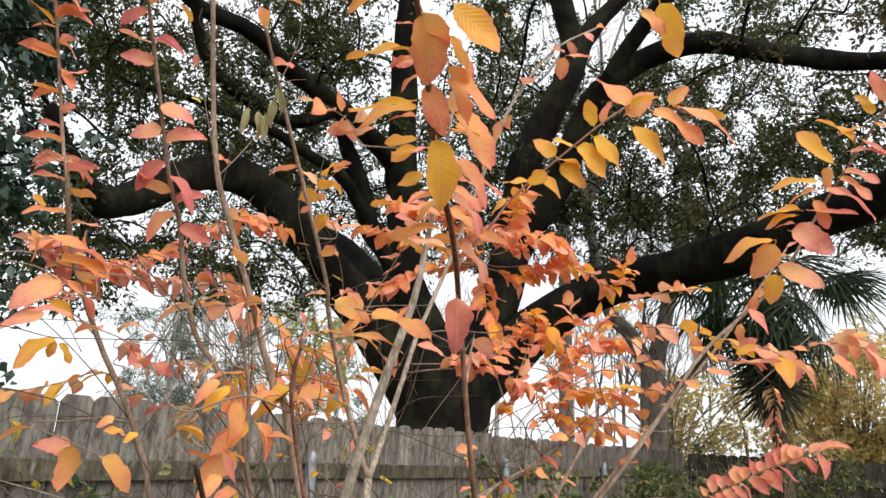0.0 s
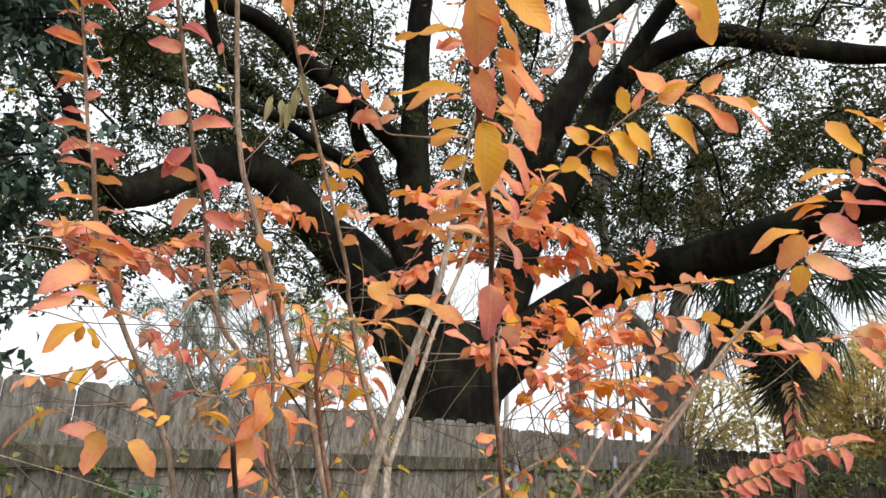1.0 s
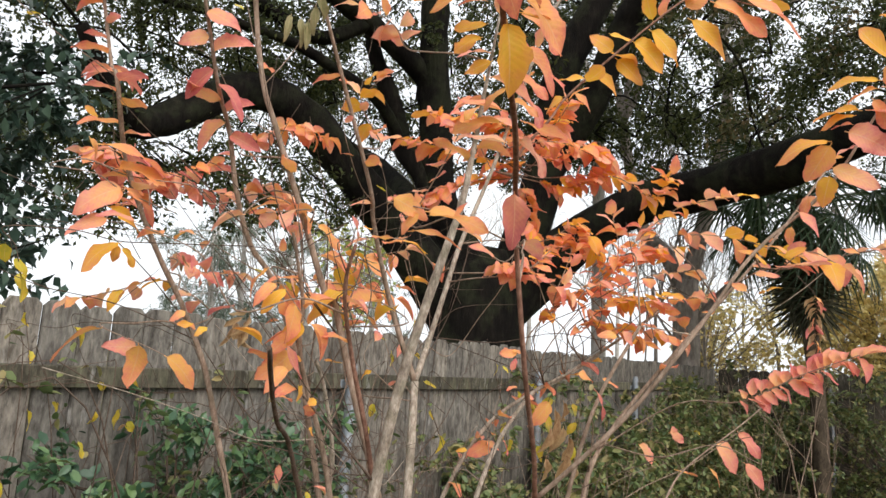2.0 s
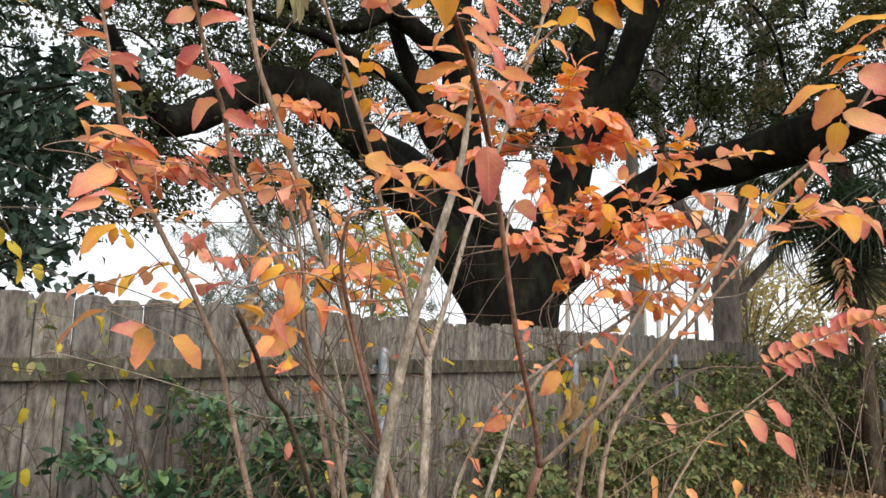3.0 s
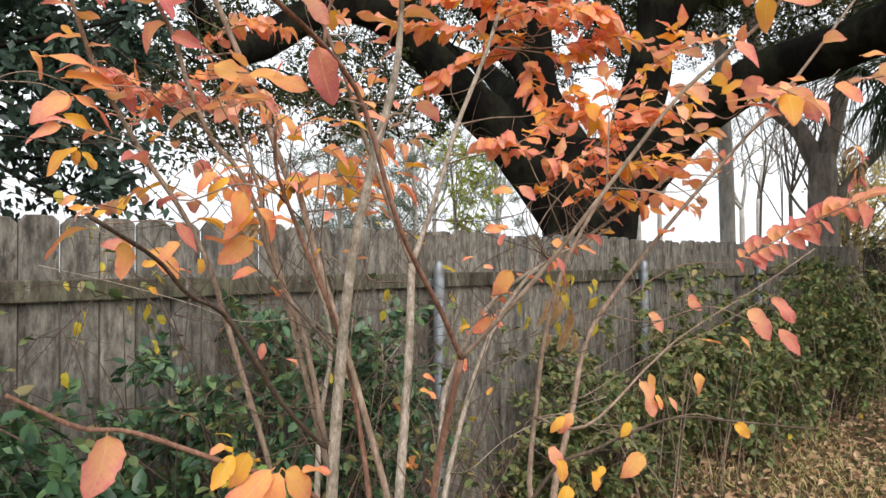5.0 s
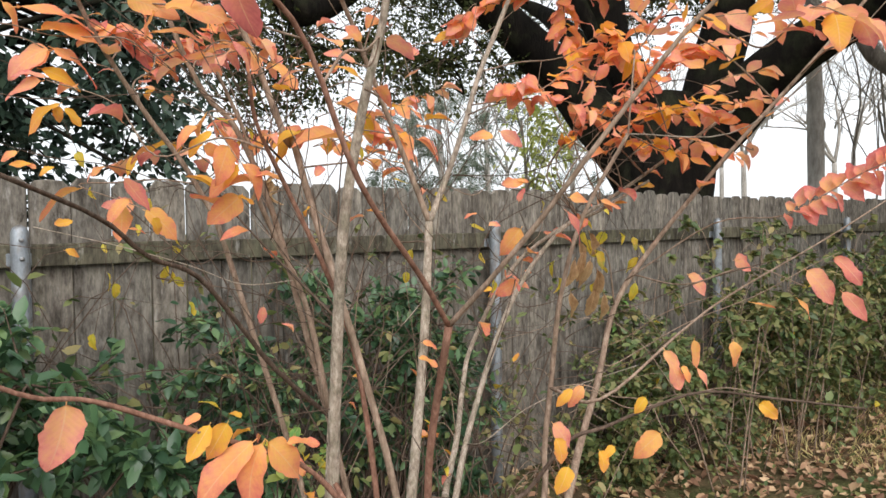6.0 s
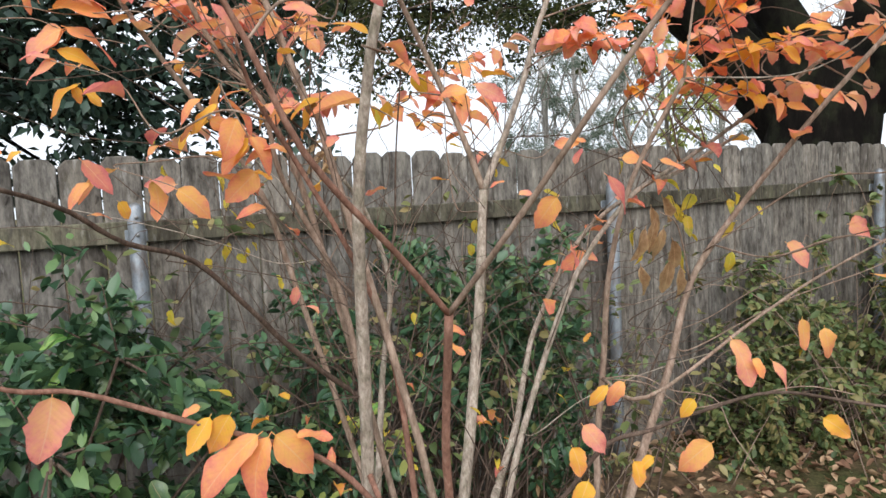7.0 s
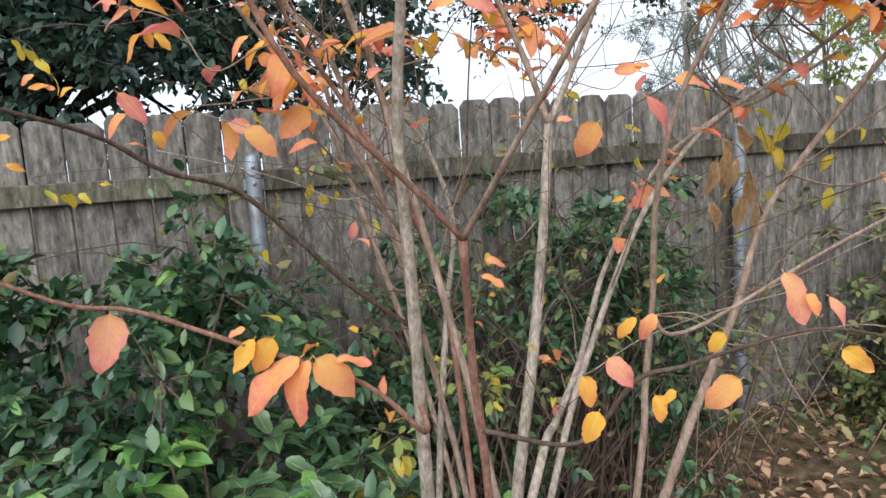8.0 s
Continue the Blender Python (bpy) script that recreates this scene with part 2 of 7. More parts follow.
FOL = {
    "ever": mat_leaf("evergreen_foliage", [(0.024, 0.055, 0.032), (0.052, 0.11, 0.054), (0.095, 0.18, 0.08), (0.20, 0.29, 0.10)], 0.3, 0.2, island=True, sheen=0.5),
    "oak": mat_leaf("oak_foliage", [(0.025, 0.033, 0.013), (0.050, 0.064, 0.023), (0.082, 0.096, 0.033), (0.15, 0.155, 0.048)], 0.5, 0.4, island=True, sheen=0.2),
    "oak_warm": mat_leaf("oak_foliage_turning", [(0.035, 0.045, 0.02), (0.07, 0.075, 0.03), (0.12, 0.10, 0.042), (0.20, 0.13, 0.06)], 0.55, 0.4, island=True, sheen=0.2),
    "laurel": mat_leaf("dark_glossy_foliage", [(0.020, 0.036, 0.030), (0.034, 0.060, 0.045), (0.052, 0.086, 0.058), (0.075, 0.110, 0.07)], 0.36, 0.1, island=True, sheen=0.35),
    "vine": mat_leaf("vine_foliage", [(0.050, 0.074, 0.032), (0.095, 0.135, 0.048), (0.155, 0.195, 0.066), (0.225, 0.215, 0.08), (0.38, 0.27, 0.12)], 0.45, 0.25, island=True),
    "yellow": mat_leaf("yellow_foliage", [(0.58, 0.49, 0.20), (0.78, 0.66, 0.29), (0.88, 0.76, 0.40), (0.76, 0.56, 0.25)], 0.7, 0.6, island=True),
    # yellowish green, paled further to paint haze over the sapling
    "fresh": mat_leaf("pale_hazed_green_foliage", [(0.30, 0.36, 0.10), (0.42, 0.48, 0.13), (0.56, 0.58, 0.18), (0.70, 0.66, 0.25)], 0.6, 0.5, island=True),
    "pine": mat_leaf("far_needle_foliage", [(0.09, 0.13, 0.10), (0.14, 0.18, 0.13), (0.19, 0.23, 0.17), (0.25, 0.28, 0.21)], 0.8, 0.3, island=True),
    "palm": mat_leaf("palm_blade", [(0.024, 0.046, 0.020), (0.040, 0.072, 0.03), (0.06, 0.10, 0.042), (0.11, 0.14, 0.065)], 0.4, 0.15, island=True),
    "skirt": mat_leaf("dead_palm_skirt", [(0.026, 0.030, 0.017), (0.055, 0.056, 0.032), (0.11, 0.10, 0.058), (0.22, 0.185, 0.115)], 0.85, 0.15, island=True),
    "litter": mat_leaf("fallen_leaves", [(0.16, 0.08, 0.052), (0.32, 0.18, 0.108), (0.50, 0.32, 0.19), (0.66, 0.48, 0.30)], 0.8, 0.15, island=True),
}


# ---- mesh tools ----
def mesh_from(name, verts, faces, mats, smooth=True, face_mat=None):
    me = bpy.data.meshes.new(name)
    me.from_pydata(verts, [], faces)
    for m in mats:
        me.materials.append(m)
    if smooth:
        me.polygons.foreach_set("use_smooth", [True] * len(faces))
    me.update()
    return me


def part(name, me, parent, label="", kind=""):
    ob = new(name, me)
    ob.parent = parent
    if label or kind:
        tagged(ob, label, kind=kind)
    return ob


def thing(name, at, label, category, group="", kind=""):
    ob = new(name)
    ob.location = at
    ob.empty_display_size = 0.1
    return tagged(ob, label, category, group, kind)


def curve_points(pts, per=5):
    """Catmull-Rom through the given points."""
    p = [Vector(q) for q in pts]
    p = [2 * p[0] - p[1]] + p + [2 * p[-1] - p[-2]]
    out = []
    for i in range(1, len(p) - 2):
        for j in range(per):
            u = j / per
            a, b, c, d = p[i - 1], p[i], p[i + 1], p[i + 2]
            out.append(0.5 * ((2 * b) + (c - a) * u + (2 * a - 5 * b + 4 * c - d) * u * u + (3 * b - a - 3 * c + d) * u ** 3))
    out.append(p[-2])
    return out


def tube(pts, radii, sides=8, rough=0.0, seed=0, flat_end=False):
    """Verts and faces of a tapered, slightly knobbly tube along pts."""
    verts, faces = [], []
    n = len(pts)
    side = None
    for i, p in enumerate(pts):
        t = (pts[min(i + 1, n - 1)] - pts[max(i - 1, 0)]).normalized()
        if side is None:
            side = t.orthogonal().normalized()
        side = (side - t * side.dot(t)).normalized()
        up = t.cross(side)
        r = radii[0] + (radii[-1] - radii[0]) * i / (n - 1) if len(radii) == 2 else radii[i]
        for k in range(sides):
            a = 2 * math.pi * k / sides
            d = side * math.cos(a) + up * math.sin(a)
            w = r * (1 + rough * noise.noise(Vector((p.x, p.y, p.z)) * (0.35 / max(r, 0.004)) + d * 1.3 + Vector((seed, 0, 0))))
            verts.append(tuple(p + d * w))
    for i in range(n - 1):
        for k in range(sides):
            a, b = i * sides + k, i * sides + (k + 1) % sides
            faces.append((a, b, b + sides, a + sides))
    faces.append(tuple(reversed(range(sides))))
    faces.append(tuple(range((n - 1) * sides, n * sides)))
    return verts, faces


class Soup:
    """Collects pieces that end up in one mesh."""

    def __init__(self):
        self.v, self.f = [], []

    def add(self, vf):
        o = len(self.v)
        self.v += vf[0]
        self.f += [tuple(i + o for i in q) for q in vf[1]]

    def mesh(self, name, mat, smooth=True):
        return mesh_from(name, self.v, self.f, [mat], smooth)


def frames_for(dirs, roll):
    """Unit side and normal vectors for rows of directions, turned by roll."""
    up = np.tile((0.0, 0.0, 1.0), (len(dirs), 1))
    side = np.cross(dirs, up)
    bad = np.linalg.norm(side, axis=1) < 1e-3
    side[bad] = (1, 0, 0)
    side /= np.linalg.norm(side, axis=1)[:, None]
    nor = np.cross(side, dirs)
    c, s = np.cos(roll)[:, None], np.sin(roll)[:, None]
    return side * c + nor * s, nor * c - side * s


def foliage_mesh(name, pos, dirs, size, width, mat, roll=0.6, fold=0.25, droop=0.15, seed=1, fine=False):
    """Many leaves in one mesh: each a folded blade, with a rounder outline where fine."""
    g = np.random.default_rng(seed)
    n = len(pos)
    dirs = dirs / np.linalg.norm(dirs, axis=1)[:, None]
    side, nor = frames_for(dirs, g.normal(0, roll, n))
    L = size * g.uniform(0.65, 1.25, n)[:, None]
    W = L * width * g.uniform(0.8, 1.2, n)[:, None]
    curl = g.uniform(-0.4, 1.6, n)[:, None] * droop
    stations = ((0.28, 0.88), (0.66, 0.88)) if fine else ((0.45, 1.0),)
    rows = [pos]
    for u, w in stations:
        mid = pos + dirs * L * u - nor * L * curl * u * u
        rise = nor * W * fold * w * g.uniform(0.3, 1.5, n)[:, None]
        rows += [mid - side * W * 0.5 * w + rise, mid, mid + side * W * 0.5 * w + rise]
    rows.append(pos + dirs * L - nor * L * curl)
    v = np.stack(rows, 1).reshape(-1, 3)
    k, last = len(rows), len(rows) - 1
    tris = [(0, 2, 1), (0, 3, 2)]
    for j in range(len(stations) - 1):
        o = 1 + 3 * j
        tris += [(o, o + 1, o + 4), (o, o + 4, o + 3), (o + 1, o + 2, o + 5), (o + 1, o + 5, o + 4)]
    o = last - 3
    tris += [(o, o + 1, last), (o + 1, o + 2, last)]
    base = (np.arange(n) * k)[:, None, None]
    f = (base + np.array(tris)[None]).reshape(-1, 3)
    me = bpy.data.meshes.new(name)
    me.vertices.add(len(v))
    me.vertices.foreach_set("co", v.ravel())
    me.loops.add(f.size)
    me.loops.foreach_set("vertex_index", f.ravel().astype(np.int32))
    me.polygons.add(len(f))
    me.polygons.foreach_set("loop_start", np.arange(0, f.size, 3, dtype=np.int32))
    if fine:
        me.polygons.foreach_set("use_smooth", [True] * len(f))
    me.materials.append(mat)
    me.update(calc_edges=True)
    me.validate()
    return me


def clumps(centres, radius, per, spread_up=0.7, seed=1, twigs=9):
    """Leaf places and directions: round each centre some twigs, along each twig leaves."""
    g = np.random.default_rng(seed)
    pos, dirs, lines = [], [], []
    for c in centres:
        c = np.array(c[:3], float)
        r = radius * g.uniform(0.6, 1.3)
        k = max(3, int(twigs * g.uniform(0.7, 1.3)))
        for _ in range(k):
            d = g.normal(size=3) * (1, 1, spread_up)
            d /= np.linalg.norm(d)
            start, end = c + d * r * 0.1, c + d * r * g.uniform(0.6, 1.15)
            lines.append((start, end))
            m = max(3, int(per / twigs))
            u = g.uniform(0.25, 1.0, m)[:, None]
            p = start + (end - start) * u + g.normal(0, r * 0.10, (m, 3))
            q = d * 0.5 + g.normal(0, 0.7, (m, 3)) + (0, 0, -0.25)
            pos.append(p)
            dirs.append(q)
    return np.concatenate(pos), np.concatenate(dirs), lines


# ---- ground ----
def ground_z(x, y):
    return (0.05 * noise.noise(Vector((x * 0.5, y * 0.5, 0))) + 0.02 * noise.noise(Vector((x * 2, y * 2, 3))) + 0.07 * math.exp(-((y - 3.9) / 0.5) ** 2))


def build_ground():
    bm = bmesh.new()
    xs = [-400, -60, -15] + [-8 + 0.4 * i for i in range(56)] + [20, 60, 400]
    ys = [-400, -60, -12] + [-6 + 0.4 * i for i in range(46)] + [20, 60, 400]
    grid = [[bm.verts.new((x, y, ground_z(x, y))) for x in xs] for y in ys]
    for j in range(len(ys) - 1):
        for i in range(len(xs) - 1):
            bm.faces.new((grid[j][i], grid[j][i + 1], grid[j + 1][i + 1], grid[j + 1][i]))
    me = bpy.data.meshes.new("ground")
    bm.to_mesh(me)
    me.materials.append(GROUND)
    me.polygons.foreach_set("use_smooth", [True] * len(me.polygons))
    return tagged(new("ground", me), "dark garden soil with patchy grass and moss", "ground", kind="structure")


build_ground()


def build_litter():
    g = np.random.default_rng(8)
    xy = np.stack([g.uniform(-6, 11, 40000), g.uniform(-4.5, 3.95, 40000)], 1)
    thin = np.array([1.5 - max(abs(x - 4) / 7.5, abs(y - 1.6) / 3.6) + 0.7 * noise.noise(Vector((x * 0.7, y * 0.7, 5))) for x, y in xy])
    xy = xy[g.uniform(0, 1, len(xy)) < thin]
    n = len(xy)
    pos = np.array([(x, y, ground_z(x, y) + 0.02) for x, y in xy])
    dirs = g.normal(0, 1, (n, 3)) * (1, 1, 0.3)
    me = foliage_mesh("leaf_litter", pos, dirs, 0.064, 0.6, FOL["litter"], 0.45, 0.5, -0.3, 9, True)
    return tagged(new("leaf_litter", me), "brown and tan fallen leaves scattered on the ground", "leaf litter", kind="stuff")


build_litter()


def build_ground_cover():
    g = np.random.default_rng(18)
    for name, mat, n, size, label in (("ground_cover", "vine", 3600, 0.045, "low green ground cover among the fallen leaves"), ("dry_grass", "yellow", 12000, 0.10, "short dry yellowish grass on the ground")):
        x, y = g.uniform(4.2 if name == "dry_grass" else 2.2, 11, n), g.uniform(0.4, 3.9, n)
        keep = np.array([noise.noise(Vector((a * 0.9, b * 0.9, size * 50))) > 0.02 - 0.12 * (b - 2.0) for a, b in zip(x, y)])
        x, y = x[keep], y[keep]
        pos = np.array([(a, b, ground_z(a, b) + 0.01) for a, b in zip(x, y)])
        thin = name == "dry_grass"
        if not thin:
            pos[:, 2] += g.uniform(0, 0.14, len(pos))
        dirs = g.normal(0, 1, (len(pos), 3)) * ((0.5, 0.5, 0.1) if thin else (1, 1, 0.3)) + ((0, 0, 0.8) if thin else (0, 0, 0.1))
        me = foliage_mesh(name, pos, dirs, size, 0.07 if thin else 0.6, FOL[mat], 0.6, 0.2, 0.3, 4, not thin)
        tagged(new(name, me), label, "grass" if thin else "ground cover", kind="stuff")


build_ground_cover()


# ---- wooden fence: pickets, rail, steel posts ----
def picket_mesh(k, mat):
    g = random.Random(40 + k)
    w, h, t, ear = g.choice((0.1495, 0.1475, 0.1455)), 1.78, 0.018, g.uniform(0.022, 0.034)
    lean, cup = g.uniform(-0.0015, 0.0015), g.uniform(0.0, 0.004)
    outline = [(-w / 2, 0), (w / 2, 0), (w / 2 + lean, h - ear * g.uniform(0.8, 1.5)), (w / 2 + lean - ear, h), (lean * 0.5, h + g.uniform(0, 0.006)),
               (-w / 2 + lean + ear, h), (-w / 2 + lean, h - ear * g.uniform(0.8, 1.5))]
    n = len(outline)
    inset = [(x - math.copysign(0.0045, x) if abs(x) > 0.02 else x, z - (0.003 if z > 1 else 0)) for x, z in outline]
    verts = [(x, -t / 2 + (cup if abs(x) < 0.03 else 0), z) for x, z in inset] + [(x, -t / 2 + 0.007, z) for x, z in outline] + [(x, t / 2, z) for x, z in outline]
    faces = [tuple(range(n)), tuple(reversed(range(2 * n, 3 * n)))]
    faces += [((i + 1) % n + o, i + o, i + n + o, (i + 1) % n + n + o) for i in range(n) for o in (0, n)]
    return mesh_from("picket", verts, faces, [mat], False)


PICKETS = {m.name: [picket_mesh(k, m) for k in range(8)] for m in (FENCE, SHADEFENCE)}


def beam_mesh(length, depth, height, mat, seed):
    """A sawn rail with slightly worn edges, along x from 0."""
    bm = bmesh.new()
    seg = max(4, int(length / 0.3))
    prof = [(-depth / 2, 0.004), (-depth / 2 + 0.004, 0), (depth / 2, 0), (depth / 2, height), (-depth / 2 + 0.005, height), (-depth / 2, height - 0.005)]
    rings = []
    for i in range(seg + 1):
        x = length * i / seg
        dz = 0.005 * noise.noise(Vector((x * 0.8, seed, 0)))
        rings.append([bm.verts.new((x, y, z + dz)) for y, z in prof])
    for a, b in zip(rings[:-1], rings[1:]):
        for k in range(6):
            bm.faces.new((a[k], b[k], b[(k + 1) % 6], a[(k + 1) % 6]))
    bm.faces.new(rings[0])
    bm.faces.new(list(reversed(rings[-1])))
    bmesh.ops.recalc_face_normals(bm, faces=bm.faces)
    me = bpy.data.meshes.new("rail")
    bm.to_mesh(me)
    me.materials.append(mat)
    return me


def post_mesh():
    """Round steel post with a pressed cap, from 0 up."""
    v, f = tube([Vector((0, 0, z)) for z in (-0.2, 0.4, 1.0, 1.58, 1.615, 1.635, 1.645)], [0.033, 0.033, 0.033, 0.033, 0.032, 0.024, 0.006], 16)
    return mesh_from("post", v, f, [METAL])


POST = post_mesh()
bm = bmesh.new()
bmesh.ops.create_cube(bm, size=1, matrix=Matrix.Diagonal((0.085, 0.012, 0.05, 1)))
bmesh.ops.bevel(bm, geom=bm.edges[:], offset=0.003, segments=1, affect="EDGES")
BRACKET = bpy.data.meshes.new("bracket")
bm.to_mesh(BRACKET)
BRACKET.materials.append(METAL)
BOLT = mesh_from("bolt", *tube([Vector((0, y, 0)) for y in (0, -0.008, -0.011)], [0.009, 0.009, 0.005], 8), [METAL])


def build_fence(name, label, start, end, post_at, wood, rail_h=1.483):
    """A run of fence; local x runs along it, its pickets on the far side, rail and posts on the near side."""
    a, b = Vector(start), Vector(end)
    length = (b - a).length
    turn = math.atan2(b.y - a.y, b.x - a.x)
    fence = thing(name, a, label, "fence")
    fence.rotation_euler = (0, 0, turn)
    x, k = 0.076, 0
    while x < length:
        p = part("picket", PICKETS[wood.name][rnd.randrange(8)], fence)
        p.location = (x + rnd.uniform(-0.001, 0.001), rnd.uniform(-0.003, 0.003), 0.05 + rnd.gauss(0, 0.009))
        p.rotation_euler = (rnd.uniform(-0.003, 0.003), rnd.uniform(-0.001, 0.001), rnd.uniform(-0.012, 0.012))
        x += 0.152
        k += 1
    cuts = [0.0] + [p for p in post_at if 0.1 < p < length] + [length]
    for i in range(len(cuts) - 1):
        r = part("rail", beam_mesh(cuts[i + 1] - cuts[i] - 0.004, 0.038, 0.089, RAIL, i * 7.3), fence, "mossy weathered rail")
        r.location = (cuts[i] + 0.002, -0.031, rail_h)
    for p in post_at:
        o = part("post", POST, fence, "galvanised round steel post")
        o.location = (p, -0.086, 0)
        o.rotation_euler = (0, rnd.uniform(-0.012, 0.012), rnd.uniform(0, 3))
        q = part("bracket", BRACKET, fence, "galvanised rail bracket")
        q.location = (p, -0.048, rail_h + 0.03)
        for dz in (0.055, -0.015):
            t = part("bolt", BOLT, fence)
            t.location = (p, -0.118, rail_h + 0.05 + dz)
    return fence


# ---- trees ----
def limb(name, pts, radii, parent, mat, sides=12, rough=0.25, per=5, label=""):
    c = curve_points(pts, per)
    r = list(np.interp(np.linspace(0, 1, len(c)), np.linspace(0, 1, len(radii)), radii))
    v, f = tube(c, r, sides, rough, rnd.uniform(0, 50))
    o = Vector(parent.location)
    v = [(x - o.x, y - o.y, z - o.z) for x, y, z in v]
    return part(name, mesh_from(name, v, f, [mat]), parent, label)


def crown(name, parent, pos, dirs, size, width, mat, seed, label="", **kw):
    o = np.array(parent.location)
    return part(name, foliage_mesh(name, pos - o, dirs, size, width, mat, seed=seed, **kw), parent, label, "stuff")


def build_oak():
    oak = thing("oak_tree", (7.3, 6.15, 0), "large spreading oak behind the fence with shade-darkened bark and dense small leaves", "tree")
    limb("trunk", [(7.25, 6.15, -0.2), (7.3, 6.15, 0.9), (7.33, 6.12, 1.9), (7.38, 6.12, 2.7), (7.4, 6.1, 3.2)], [0.86, 0.66, 0.60, 0.60, 0.42], oak, OAK_SHADED, 24, 0.16)
    limbs = [
        ([(7.15, 6.3, 2.2), (6.75, 6.58, 2.9), (6.11, 6.98, 3.68), (5.6, 7.17, 4.16), (5.09, 7.31, 4.54), (4.61, 7.41, 4.66), (4.06, 7.49, 4.48), (3.48, 7.56, 4.04), (3.08, 7.49, 3.85), (2.69, 7.39, 4.05), (2.3, 7.3, 4.5)], [0.36, 0.27, 0.23, 0.2, 0.15, 0.06]),
        ([(7.4, 6.1, 2.3), (7.27, 6.17, 2.95), (6.95, 6.5, 3.83), (6.79, 6.61, 5.42), (6.69, 6.62, 6.69), (6.62, 6.59, 7.85), (6.5, 6.5, 9.4)], [0.3, 0.25, 0.22, 0.2, 0.17, 0.1]),
        ([(7.5, 5.95, 2.3), (7.68, 5.68, 3.15), (7.83, 5.4, 4.42), (7.92, 5.22, 5.78), (8.13, 4.75, 6.94), (8.25, 4.44, 7.77), (8.46, 3.81, 8.5)], [0.34, 0.29, 0.25, 0.22, 0.16, 0.1]),
        ([(8.03, 4.95, 6.5), (8.11, 4.74, 6.94), (8.07, 4.64, 7.63), (7.82, 4.77, 8.49), (7.55, 4.89, 9.45)], [0.19, 0.18, 0.16, 0.12]),
        ([(7.83, 5.45, 4.2), (7.91, 5.23, 4.6), (7.93, 4.78, 5.28), (7.9, 4.4, 6.13), (7.82, 4.12, 6.51), (7.88, 3.43, 6.92), (7.9, 2.7, 6.94), (7.88, 1.73, 6.47), (7.76, 0.79, 6.1), (7.6, -0.2, 6.2)], [0.21, 0.19, 0.17, 0.15, 0.12, 0.07]),
        ([(7.45, 5.9, 2.2), (7.67, 5.49, 2.76), (7.7, 4.86, 3.34), (7.78, 3.98, 3.78), (7.53, 3.08, 3.85), (7.18, 2.22, 3.94), (6.75, 1.53, 4.04), (6.27, 0.97, 4.05), (5.6, 0.4, 4.3)], [0.34, 0.3, 0.27, 0.24, 0.2, 0.12]),
        ([(6.8, 6.7, 5.2), (6.64, 6.73, 5.55), (5.91, 7.1, 6.08), (5.23, 7.32, 6.31), (4.6, 7.45, 6.58), (3.75, 7.68, 6.65), (2.9, 7.6, 7.2)], [0.16, 0.14, 0.12, 0.1, 0.05]),
        ([(7.3, 6.4, 2.6), (7.9, 7.6, 3.9), (8.6, 9.0, 5.0), (9.0, 10.5, 5.9)], [0.3, 0.22, 0.15, 0.06]),
        ([(5.9, 7.1, 6.07), (5.37, 7.37, 5.69), (4.8, 7.62, 5.79), (4.31, 7.72, 5.98), (3.97, 7.68, 6.32), (3.68, 7.5, 6.81), (3.29, 7.4, 7.42)], [0.1, 0.085, 0.07, 0.05]),
        ([(7.82, 4.12, 6.51), (7.5, 3.2, 7.4), (7.2, 2.2, 8.0), (7.0, 1.2, 8.4)], [0.12, 0.1, 0.08, 0.04]),
        ([(6.62, 6.96, 4.55), (5.98, 6.94, 5.02), (5.34, 7.08, 5.19), (4.81, 7.26, 5.35), (4.29, 7.48, 5.39), (3.83, 7.61, 5.39), (3.37, 7.77, 5.34)], [0.09, 0.07, 0.05, 0.03]),
        ([(6.93, 6.54, 3.67), (6.79, 6.71, 4.16), (6.62, 6.96, 4.55), (6.48, 7.07, 5.13), (6.27, 7.26, 5.76), (6.18, 7.35, 6.26)], [0.17, 0.15, 0.12, 0.08]),
    ]
    nodes, wood = [], []
    for pts, radii in limbs:
        fine = curve_points(pts, 6)
        wood += [(p, 0.55 * max(radii)) for p in (fine if max(radii) > 0.12 else [])]
        limb("limb", pts, radii, oak, OAK_SHADED, 14, 0.22)
        nodes += [Vector(p) for p in curve_points(pts, 4)[8:]]
    g = random.Random(5)
    yard = Vector((-0.5, 1.0, 1.65))

    def in_front(c):
        """Whether a clump would hang on the garden side of a bough, where the crown is bare."""
        d = c - yard
        for p, r in wood:
            q = p - yard
            if d.length < q.length + 0.3 and d.normalized().cross(q.normalized()).length * q.length < r + 0.42:
                return True
        return False

    centres, warm = [], []
    tries = 0
    while len(centres) < 640 and tries < 30000:
        tries += 1
        a, r = g.uniform(0, 2 * math.pi), 8.6 * math.sqrt(g.uniform(0.015, 1))
        c = Vector((7.3 + r * math.cos(a), 6.15 + r * math.sin(a), g.uniform(3.1, 10.5)))
        far = math.hypot(c.x + 0.5, c.y - 1.0)
        floor = 1.65 + far * (0.19 if c.y - 1 > 0.78 * (c.x + 0.5) else 0.235)
        if c.z < floor + 0.35 or c.z > 10.8 - 0.035 * r * r or c.x < 0.6 or far < 3.5 or (c.x < 6 and c.y < 7.0 and c.z < 5.6) or (c.x < 4 and c.y < 4.2):
            continue
        if noise.noise(c * 0.42) < -0.16 or (in_front(c) and g.random() < 0.92):
            continue
        (warm if noise.noise(c * 0.3 + Vector((9, 2, 4))) > 0.22 else centres).append(c)
